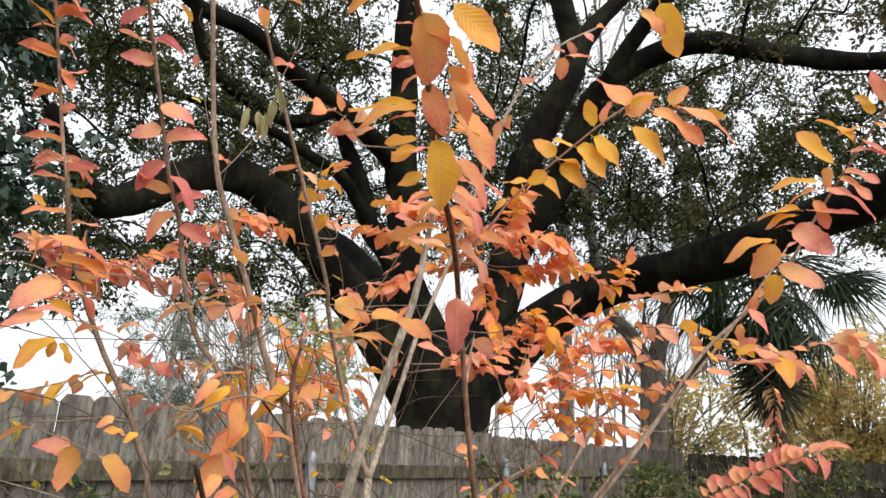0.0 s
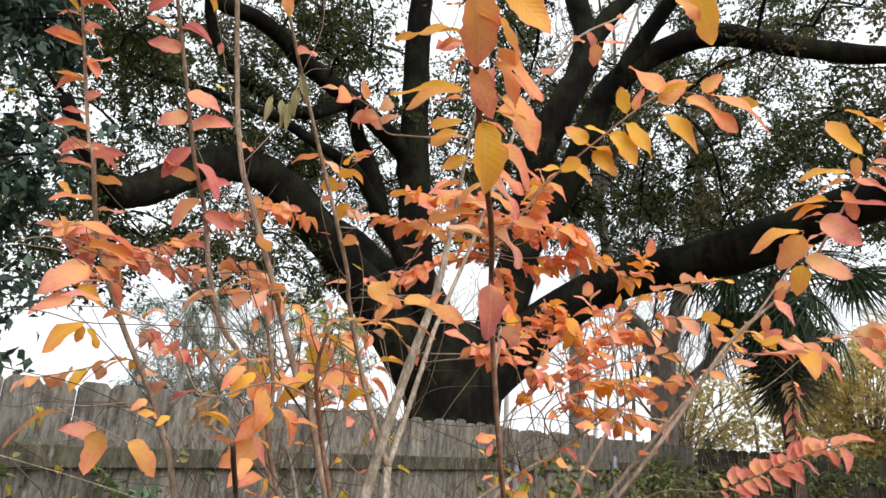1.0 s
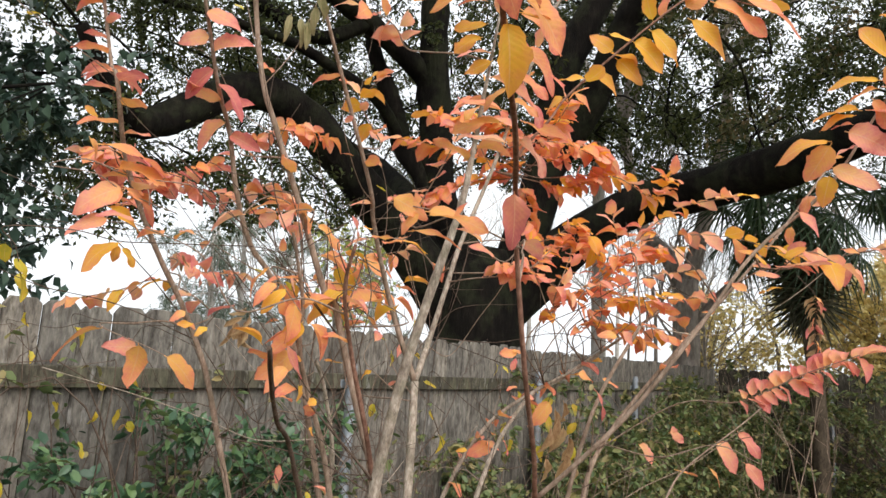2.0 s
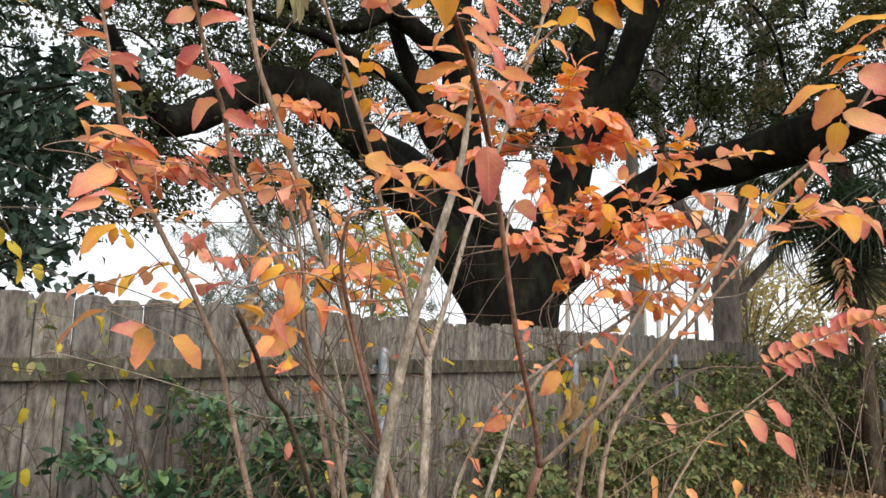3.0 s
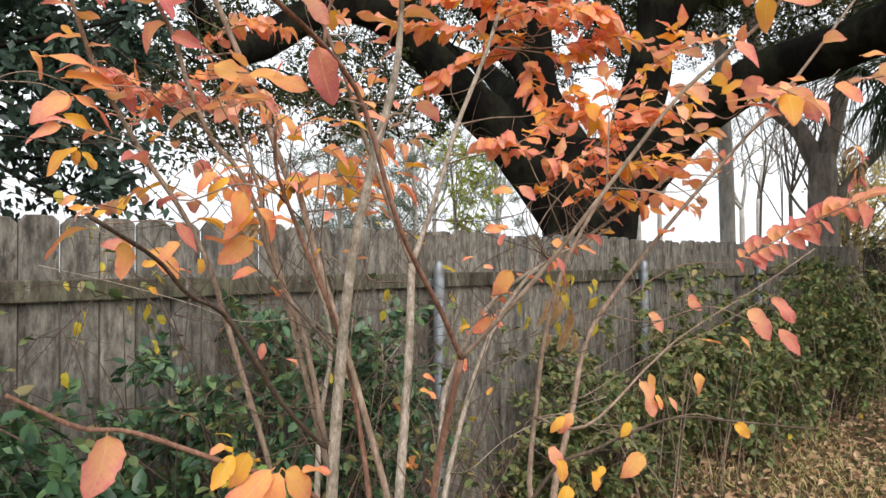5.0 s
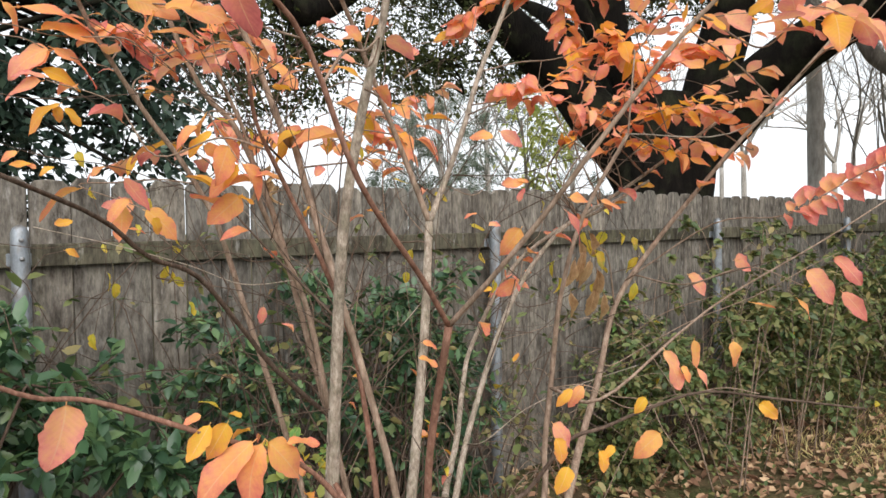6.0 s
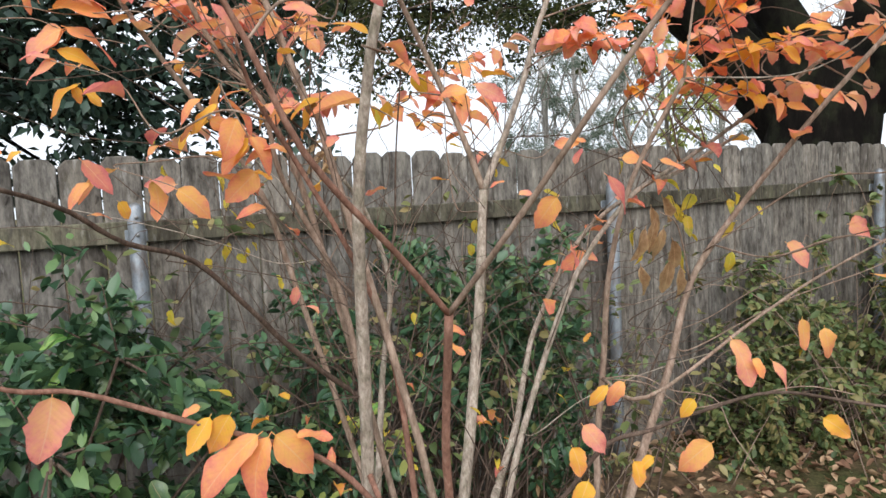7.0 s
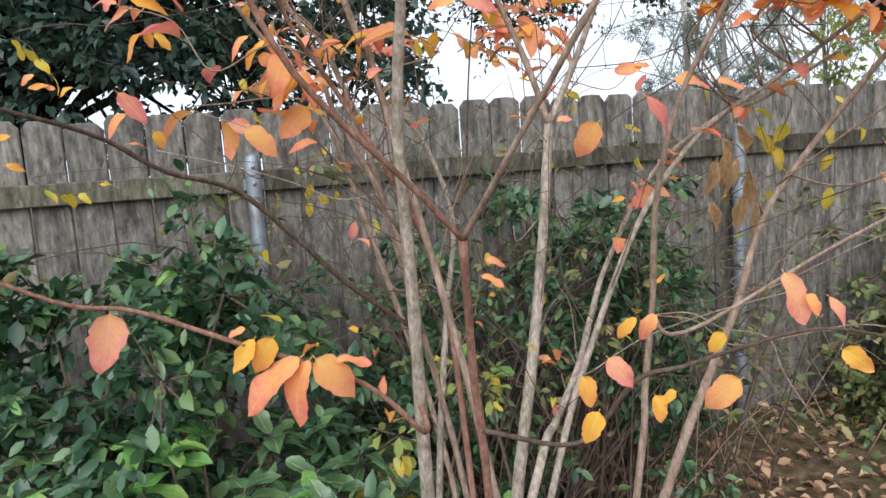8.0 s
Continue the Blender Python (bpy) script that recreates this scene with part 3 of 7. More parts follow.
    # low clumps that hang under the reaching limb
    for c in ((3.3, 7.9, 3.25), (3.0, 7.6, 3.5), (3.6, 7.7, 3.55), (4.4, 7.3, 3.4), (4.8, 7.2, 3.5), (4.1, 7.5, 3.7), (2.6, 7.4, 3.6), (2.3, 7.2, 3.9), (5.0, 7.0, 3.75), (2.8, 7.8, 3.15), (3.0, 8.4, 3.27), (3.4, 8.1, 3.17), (3.7, 8.0, 3.43), (3.1, 8.3, 3.59), (2.9, 8.4, 3.01), (3.8, 7.9, 3.68), (3.5, 8.1, 3.55), (3.1, 8.3, 2.93), (4.9, 8.1, 3.70), (5.2, 7.8, 3.55), (5.6, 7.5, 3.81), (5.1, 7.9, 3.28), (5.4, 7.6, 3.25), (4.9, 8.1, 3.34), (5.8, 7.3, 3.55)):
        centres.append(Vector(c))
    for _ in range(55):
        centres.append(Vector((g.uniform(1.0, 4.2), g.uniform(6.9, 9.2), g.uniform(4.1, 7.2))))
    for _ in range(82):
        y = g.uniform(-0.3, 4.6)
        centres.append(Vector((7.9 + g.uniform(-0.9, 1.6), y, g.uniform(4.3, 7.4))))
    for _ in range(60):
        centres.append(Vector((g.uniform(4.6, 8.4), g.uniform(5.2, 8.2), g.uniform(5.6, 9.0))))
    # thick foliage behind the fork of the boughs
    for _ in range(75):
        c = Vector((g.uniform(8.3, 11.2), g.uniform(3.9, 7.6), g.uniform(5.3, 8.4)))
        if noise.noise(c * 0.55) > -0.2:
            centres.append(c)
    for _ in range(50):
        c = Vector((g.uniform(5.2, 8.2), g.uniform(7.3, 9.6), g.uniform(5.2, 7.8)))
        if noise.noise(c * 0.55) > -0.2:
            centres.append(c)
    centres = [c for c in centres if c.z < 3.8 or not in_front(c) or g.random() < 0.1]
    soup = Soup()
    o = Vector(oak.location)
    reach = sorted(centres + warm, key=lambda c: min((p - c).length for p in nodes))
    for c in reach:
        near = min(nodes, key=lambda p: (p - c).length + (0.4 if p.z > c.z else 0))
        d = c - near
        bend = 0.16 * d.length
        mid = near + d * 0.5 + Vector((g.uniform(-bend, bend), g.uniform(-bend, bend), g.uniform(0.0, 1.6 * bend)))
        soup.add(tube([p - o for p in curve_points([near, mid, c], 4)], [0.010 + 0.010 * min(d.length, 1.6), 0.009], 5, 0.15))
        nodes.append(c)
    for i, (group, mat) in enumerate(((centres, "oak"), (warm, "oak_warm"))):
        pos, dirs, lines = clumps(group, 0.55, 234, 0.7, 21 + i, 9)
        crown("crown", oak, pos, dirs, 0.076, 0.47, FOL[mat], 31 + i, "dense dark green oak leaves", roll=0.9)
        for a, b in lines[::3]:
            soup.add(tube([Vector(a) - o, Vector(b) - o], [0.008, 0.003], 3))
    part("branchwork", soup.mesh("branchwork", OAK_SHADED), oak, "thin branches with crown shade in their bark colour", "stuff")
    return oak


def build_leafy_tree(name, label, base, centres, radius, per, size, width, mat, bark, trunk_r, seed, trunk_h=2.5, **kw):
    t = thing(name, base, label, "tree")
    b = Vector(base)
    limb("trunk", [b + Vector((0, 0, -0.1)), b + Vector((0.05, 0.02, trunk_h * 0.5)), b + Vector((0, 0.05, trunk_h)), b + Vector((-0.1, 0.1, trunk_h * 1.6))], [trunk_r, trunk_r * 0.8, trunk_r * 0.6, trunk_r * 0.3], t, bark)
    soup = Soup()
    g = random.Random(seed)
    for c in centres:
        start = b + Vector((0, 0.05, trunk_h * g.uniform(0.5, 1.5)))
        c = Vector(c)
        mid = (start + c) / 2 + Vector((0, 0, 0.2))
        soup.add(tube([p - b for p in curve_points([start, mid, c], 3)], [trunk_r * 0.25, 0.008], 5))
    pos, dirs, lines = clumps(centres, radius, per, 0.75, seed, 8)
    for p, q in lines[::2]:
        soup.add(tube([Vector(p) - b, Vector(q) - b], [0.007, 0.003], 3))
    part("branchwork", soup.mesh("branchwork", bark), t, "", "stuff")
    crown("crown", t, pos, dirs, size, width, FOL[mat], seed, "", **kw)
    return t


def build_bare_tree(label, base, height, radius, seed, lean=(0, 0), mat=None, fork=0.45, levels=4, spread=0.55, name="bare_tree", boughs=()):
    """Leafless tree: trunk part, and all boughs and twigs by repeated forking."""
    g = random.Random(seed)
    mat = mat or GREYBARK
    t = thing(name, base, label, "tree")
    soup = Soup()
    top = Vector((lean[0], lean[1], height * fork))
    trunk = curve_points([Vector((0, 0, -0.1)), top * 0.5 + Vector((g.uniform(-0.06, 0.06), 0, 0)), top], 5)
    part("trunk", mesh_from("trunk", *tube(trunk, [radius, radius * 0.72], 12, 0.12, seed), [mat]), t)

    def grow(p, d, length, r, lev):
        q = p + d * length
        bend = Vector((g.uniform(-1, 1), g.uniform(-1, 1), g.uniform(-0.3, 0.6))) * length * 0.10
        soup.add(tube(curve_points([p, (p + q) / 2 + bend, q], 3), [r, r * 0.55], 6 if r > 0.02 else 4, 0.08, seed))
        if lev:
            for _ in range(3 if lev < levels else 4):
                nd = (d + Vector((g.gauss(0, spread), g.gauss(0, spread), g.gauss(0.12, 0.35)))).normalized()
                at = p + (q - p) * g.uniform(0.55, 1.0)
                grow(at, nd, length * g.uniform(0.5, 0.8), r * 0.5, lev - 1)

    for pts, r in boughs:
        part("bough", mesh_from("bough", *tube(curve_points(pts, 5), [r, r * 0.55], 10, 0.15, seed), [mat]), t)
        end = Vector(pts[-1])
        for _ in range(3):
            d = ((end - Vector(pts[-2])).normalized() + Vector((g.gauss(0, 0.4), g.gauss(0, 0.4), 0.1))).normalized()
            grow(end, d, height * 0.16, r * 0.5, levels - 1)
    for _ in range(0 if boughs else 3):
        d = (Vector((lean[0] * 0.3, lean[1] * 0.3, 1)) + Vector((g.gauss(0, 0.4), g.gauss(0, 0.4), 0))).normalized()
        grow(top, d, height * 0.26, radius * 0.55, levels)
    part("branchwork", soup.mesh("branchwork", mat), t, "", "stuff")
    return t


def fan_frond(length, blades, blade_len, seed, droop):
    """A fan palm frond along +y: stalk and a fan of narrow folded blades."""
    g = random.Random(seed)
    s = Soup()
    stalk = curve_points([(0, 0, 0), (0, length * 0.5, length * 0.05), (0, length, -length * 0.12 * droop)], 4)
    s.add(tube(stalk, [0.018, 0.009], 5))
    hub = stalk[-1]
    for i in range(blades):
        a = math.radians(-125 + 250 * i / (blades - 1))
        d = Vector((math.sin(a), math.cos(a), 0))
        L = blade_len * (0.75 + 0.25 * math.cos(a * 0.6)) * g.uniform(0.85, 1.1)
        w = 0.017
        side = Vector((d.y, -d.x, 0))
        p = [hub + d * L * u + Vector((0, 0, -droop * L * (u ** 2) * 0.55 + g.uniform(-0.01, 0.01))) for u in (0.0, 0.35, 0.7, 1.0)]
        v = []
        for q, k in zip(p, (0.35, 1.0, 0.7, 0.05)):
            v += [tuple(q - side * w * k), tuple(q + Vector((0, 0, -w * 0.6 * k))), tuple(q + side * w * k)]
        f = []
        for j in range(3):
            o = j * 3
            f += [(o, o + 1, o + 4, o + 3), (o + 1, o + 2, o + 5, o + 4)]
        s.add((v, f))
    return s


def build_palm():
    palm = thing("fan_palm", (9.68, 2.34, 0), "fan palm with green fronds and a skirt of dead fronds", "palm tree")
    g = random.Random(3)
    limb("trunk", [(9.68, 2.34, -0.1), (9.69, 2.35, 1.2), (9.66, 2.42, 2.4), (9.66, 2.5, 4.1)], [0.11, 0.095, 0.10, 0.13], palm, PALMBARK, 14, 0.3)
    meshes = [fan_frond(0.98 - 0.1 * k, 26, 0.72, k, 0.9 + 0.4 * k).mesh("frond", FOL["palm"], False) for k in range(4)]
    for i in range(30):
        f = part("frond", meshes[i % 4], palm, "green fan frond")
        f.location = (-0.02 + g.uniform(-0.08, 0.08), 0.14 + g.uniform(-0.08, 0.08), 3.95 + g.uniform(0, 0.35))
        f.rotation_euler = (radians(g.uniform(-55, 45)), g.uniform(-0.5, 0.5), i * 2.4)
    dead = [fan_frond(0.34, 22, 0.58, 9 + k, 1.0).mesh("dead_frond", FOL["skirt"], False) for k in range(2)]
    for i in range(30):
        f = part("dead_frond", dead[i % 2], palm, "dry brown hanging frond")
        f.location = (g.uniform(-0.06, 0.06), 0.12 + g.uniform(-0.06, 0.06), 2.95 + g.uniform(0, 0.85))
        f.rotation_euler = (radians(g.uniform(-84, -62)), g.uniform(-0.3, 0.3), i * 2.4)
    return palm


def blob_field(g, n, lo, hi, keep=lambda c: True):
    out = []
    while len(out) < n:
        c = Vector([g.uniform(a, b) for a, b in zip(lo, hi)])
        if keep(c):
            out.append(c)
    return out


PALEBARK = mat_bark("pale_grey_bark", (0.12, 0.10, 0.088), (0.29, 0.255, 0.225), (0.46, 0.42, 0.37), 11, 0.04, 0.1)
build_oak()
g = random.Random(12)
build_leafy_tree("laurel_tree", "dark broadleaf evergreen tree overhanging the fence", (-1.6, 6.3, 0),
                 blob_field(g, 350, (-5.0, 4.55, 1.72), (1.7, 6.2, 5.6), lambda c: c.x < 0.68 + 0.45 * min(1.3, c.z - 1.85) + 0.3 * (c.y - 5) - 0.25 * max(0, c.z - 4) and noise.noise(c * 0.9) > (-0.6 if c.z < 2.7 else -0.3)),
                 0.42, 275, 0.078, 0.52, "laurel", OAK_SHADED, 0.16, 41, roll=0.8, droop=0.25, fold=0.15)
build_leafy_tree("sapling_tree", "pale green sapling beyond the fence with haze in its leaf colour", (11.3, 12.3, 0), blob_field(g, 11, (10.4, 11.6, 2.4), (12.2, 13.0, 4.9)), 0.7, 70, 0.18, 0.5, "fresh", GREYBARK, 0.07, 43)
for k, (x, y, h) in enumerate(((14.5, 19.5, 8.0), (17.5, 20.5, 9.0), (12.2, 18.0, 6.5), (20.5, 19.0, 8.5))):
    build_leafy_tree("pine_tree", "slender distant pale pine tree with haze toned into its bark", (x, y, 0), blob_field(g, 30, (x - 1.6, y - 1.2, 1.8), (x + 1.6, y + 1.2, h * 0.8)), 0.6, 300, 0.17, 0.13, "pine", HAZEBARK, 0.13, 50 + k, h * 0.55, roll=1.2)
build_bare_tree("grey leafless tree with a forked trunk behind the fence", (10.9, 4.34, 0), 8.0, 0.26, 4, (-0.05, 0.02), PALEBARK, fork=0.40, boughs=(
    ([(-0.04, 0.0, 2.9), (-0.14, 0.3, 3.6), (-0.24, 0.72, 4.2), (-0.36, 1.0, 5.9)], 0.15), ([(-0.04, 0.02, 2.95), (0.06, -0.2, 4.0), (0.14, -0.42, 5.0), (0.2, -0.6, 6.4)], 0.15), ([(0.0, -0.05, 2.45), (0.1, -0.4, 2.9), (0.2, -0.8, 3.4), (0.26, -1.1, 4.3)], 0.085)))
build_bare_tree("tall straight leafless trunk behind the fence", (12.35, 6.4, 0), 12.0, 0.15, 6, (-0.1, 0.1), HAZEBARK, fork=0.6, levels=3)
for k in range(9):
    x, y = ((11.6, 4.6), (12.4, 4.3), (12.2, 5.2), (13.3, 4.6), (13.1, 5.9), (14.2, 4.2), (11.5, 5.6), (14.8, 5.2), (13.8, 3.4))[k]
    build_bare_tree("thin leafless sapling beyond the fence", (x, y, 0), g.uniform(4.5, 7.0), g.uniform(0.022, 0.045), 70 + k, (g.uniform(-0.2, 0.2), g.uniform(-0.2, 0.2)), fork=0.4, levels=3, spread=0.4)
for k in range(11):
    x, y = ((19, 0.6), (21, 2.6), (24, -1.4), (22, 13), (25, 15.5), (24, 11), (28, 12), (21, 16), (27, 18), (30, 9), (19, 21))[k]
    build_bare_tree("distant leafless tree with haze-paled bark", (x, y, 0), g.uniform(7, 10), 0.11, 90 + k, mat=HAZEBARK, levels=3, spread=0.6)
for k in range(5):
    build_bare_tree("slender leafless cane in the border", (7.3 + g.uniform(-0.5, 0.5), 2.35 + g.uniform(-0.35, 0.35), 0), g.uniform(1.4, 2.4), g.uniform(0.005, 0.009), 120 + k, (g.uniform(-0.45, 0.45), g.uniform(-0.3, 0.3)), STEM_TAN, 0.55, 1, 0.4, "bare_cane")
build_palm()
build_leafy_tree("yellow_shrub", "tall shrub with yellow autumn leaves", (13.2, 1.6, 0), blob_field(g, 250, (11.8, -3.0, 1.6), (13.0, 2.9, 4.4), lambda c: c.z < 3.5 + 0.9 * noise.noise(c * 0.8) and noise.noise(c * 1.1) > -0.25), 0.46, 84, 0.105, 0.55, "yellow", GREYBARK, 0.06, 61, 1.5)
build_leafy_tree("yellow_shrub", "twiggy shrub with thin yellow leaves beyond the fence", (13.0, 4.6, 0), blob_field(g, 60, (12.3, 3.2, 1.5), (13.8, 5.0, 3.2)), 0.42, 60, 0.1, 0.6, "yellow", GREYBARK, 0.05, 62, 1.3)


# ---- plants along the fence ----
LEAF_SHAPES = {}


def leaf_mesh(kind, k):
    """A single leaf of unit length along +y: a bent, folded oval blade with a short stalk."""
    if (kind, k) in LEAF_SHAPES:
        return LEAF_SHAPES[kind, k]
    g = random.Random(100 + k)
    wide = g.uniform(0.38, 0.55)
    fold, bend, twist = g.uniform(0.0, 0.32), g.uniform(-0.15, 0.5), g.uniform(-0.6, 0.6)
    lop, wave, hook = g.uniform(-0.12, 0.12), g.uniform(0.02, 0.06), g.uniform(-0.12, 0.12)
    if k % 4 == 3:
        fold, wide = g.uniform(0.7, 1.2), wide * 0.9
    if kind in ("brown", "olive"):
        fold, bend, twist, wide = g.uniform(0.7, 1.3), g.uniform(0.2, 0.7), twist * 2.2, wide * 0.62
    rows = 14
    full = g.uniform(0.75, 1.05)
    verts, uvs, faces = [], [], []
    for i in range(rows + 1):
        u = i / rows
        w = wide * 0.5 * math.sin(math.pi * u ** full) ** 0.54 if 0 < i < rows else 0.006
        w *= 1.0 - 0.22 * max(0.0, (u - 0.8) / 0.2)
        z0 = -bend * u * u
        tw = twist * u
        for s in (-1, -0.55, 0, 0.55, 1):
            edge = 1 + 0.07 * math.sin(13 * u + 5 * s + 2.3 * k) + 0.09 * g.uniform(-1, 1) * abs(s) ** 2 + lop * s
            x = s * w * edge
            z = fold * abs(x) + wave * math.sin(8 * u + 2.2 * s + k) * abs(s) ** 2
            verts.append((x * math.cos(tw) - z * math.sin(tw) + hook * u * u, 0.06 + u * 0.94 - 0.12 * max(0, bend) * u * u, z0 + x * math.sin(tw) + z * math.cos(tw)))
            uvs.append((0.5 + s * 0.5, u))
    for i in range(rows):
        for j in range(4):
            a = i * 5 + j
            faces.append((a, a + 1, a + 6, a + 5))
    o = len(verts)
    for y in (-0.02, 0.07):
        for a in range(3):
            verts.append((0.011 * math.cos(a * 2.1), y, 0.011 * math.sin(a * 2.1) - 0.006))
            uvs.append((0.5, 0))
    for a in range(3):
        faces.append((o + a, o + (a + 1) % 3, o + 3 + (a + 1) % 3, o + 3 + a))
    me = mesh_from("leaf", verts, faces, [LEAF[kind]])
    layer = me.uv_layers.new(name="UVMap")
    for loop in me.loops:
        layer.data[loop.index].uv = uvs[loop.vertex_index]
    LEAF_SHAPES[kind, k] = me
    return me


def leaf_matrix(at, d, normal, size, roll=0.0):
    y = Vector(d).normalized()
    x = y.cross(Vector(normal))
    x = x.normalized() if x.length > 1e-4 else y.orthogonal().normalized()
    z = x.cross(y)
    m = Matrix((x, y, z)).transposed().to_4x4()
    return Matrix.Translation(at) @ m @ Matrix.Rotation(roll, 4, "Y") @ Matrix.Scale(size, 4)


def add_leaf(parent, kind, at, d, normal, size, shape=None):
    ob = part("leaf", leaf_mesh(kind, rnd.randrange(12) if shape is None else shape), parent)
    base = parent.matrix_basis
    if parent.parent:
        base = parent.parent.matrix_basis @ base
    ob.matrix_basis = base.inverted() @ leaf_matrix(at, d, normal, size)
    return ob


def build_evergreen(label, base, centres, radius, per, size, kinds, singles, seed, fol="vine", name="evergreen_shrub", width=0.58):
    """A leafy shrub: stems, joined inner leaves and single outer leaves."""
    b = Vector(base)
    t = thing(name, base, label, "shrub")
    g = random.Random(seed)
    soup = Soup()
    for c in centres:
        c = Vector(c)
        start = b + Vector((g.uniform(-0.15, 0.15), g.uniform(-0.1, 0.1), -0.05))
        mid = (start + c) / 2 + Vector((g.uniform(-0.1, 0.1), g.uniform(-0.1, 0.1), 0.05))
        soup.add(tube([p - b for p in curve_points([start, mid, c], 3)], [0.008, 0.004], 5))
    pos, dirs, lines = clumps(centres, radius, per, 0.8, seed, 7)
    for p, q in lines:
        soup.add(tube([Vector(p) - b, Vector(q) - b], [0.004, 0.0018], 4))
    part("stemwork", soup.mesh("stemwork", STEM_DARK), t, "thin dark stems", "stuff")
    crown("foliage", t, pos, dirs, size, width, FOL[fol], seed, "", roll=0.5, fold=0.18, droop=0.22, fine=True)
    for i in range(singles):
        p, q = lines[g.randrange(len(lines))]
        p, q = Vector(p), Vector(q)
        u = g.uniform(0.6, 1.0)
        d = (q - p).normalized() + Vector((g.gauss(0, 0.6), g.gauss(0, 0.6) - 0.25, g.gauss(-0.1, 0.3)))
        add_leaf(t, g.choice(kinds), p + (q - p) * u, d, (g.gauss(0, 0.4), -0.45 + g.gauss(0, 0.4), 1), size * g.uniform(0.9, 1.45))
    return t


g = random.Random(77)
build_evergreen("dark green glossy evergreen shrub against the fence", (-0.55, 3.1, 0),
                blob_field(g, 85, (-1.9, 2.6, 0.1), (0.2, 3.45, 1.34), lambda c: c.z < 1.38 - 0.8 * max(0, c.x + 0.25)), 0.22, 210, 0.064, ("green", "green", "green", "fresh"), 190, 80, "ever", width=0.5)
front = build_evergreen("broad-leaved green shrub with fresh light leaves", (-0.15, 2.45, 0),
                blob_field(g, 24, (-0.7, 2.1, 0.1), (0.3, 2.75, 0.86)), 0.17, 90, 0.075, ("green", "green", "fresh", "fresh"), 220, 81, "ever", width=0.5)
for x, y, z, kind in ((-0.26, 2.60, 0.90, "fresh"), (-0.34, 2.68, 0.91, "fresh"), (-0.19, 2.68, 0.91, "fresh"), (0.22, 2.66, 0.79, "green"), (0.09, 2.59, 0.79, "green"), (0.33, 2.61, 0.69, "green"), (-0.09, 2.54, 0.80, "green"), (-0.47, 2.70, 0.83, "green"), (0.13, 2.52, 0.75, "green"), (-0.01, 2.78, 0.84, "green"), (-0.62, 2.85, 0.87, "green"), (-0.32, 2.55, 0.83, "fresh")):
    # a shoot that ends in a whorl of broad leaves
    top = Vector((x, y, z))
    limb("shoot", [Vector((-0.15, 2.45, 0.02)), Vector((-0.15, 2.45, 0.0)).lerp(top, 0.55) + Vector((0, 0, 0.06)), top], [0.006, 0.0035], front, STEM_DARK, 6, 0.2)
    for i in range(9):
        a, lift = i * 2.4 + g.uniform(-0.3, 0.3), g.uniform(-0.25, 0.75)
        add_leaf(front, kind, top - Vector((0, 0, 0.006 * i)), (math.cos(a), math.sin(a), lift), (-0.4 * math.cos(a), -0.4 * math.sin(a), 1), g.uniform(0.08, 0.12))
build_evergreen("dark leafy shrub at the foot of the fence", (1.2, 3.45, 0),
                blob_field(g, 60, (0.3, 3.15, 0.1), (1.75, 3.8, 1.45), lambda c: c.z < 1.45 - 0.5 * abs(c.x - 1.1)), 0.2, 150, 0.055, ("green", "green", "green", "brown"), 120, 82, "ever", width=0.5)
build_evergreen("tangled green vine climbing the fence", (3.6, 3.6, 0),
                blob_field(g, 75, (2.9, 3.3, 0.05), (5.2, 3.86, 1.55), lambda c: c.z < 0.62 + 0.16 * (c.x - 2.4) + 0.5 * noise.noise(c * 1.3)), 0.22, 150, 0.05, ("green", "yellow", "green", "brown", "fresh"), 150, 83, name="fence_vine")
build_evergreen("dense green vine and brambles covering the fence", (7.2, 3.5, 0),
                blob_field(g, 115, (4.8, 2.9, 0.05), (10.9, 3.86, 1.9), lambda c: c.z < 0.85 + 0.12 * (c.x - 5) + 0.5 * (c.y - 3.3) + 0.6 * noise.noise(c * 1.1)), 0.3, 190, 0.06, ("green", "yellow", "fresh", "brown"), 110, 84, name="fence_vine")


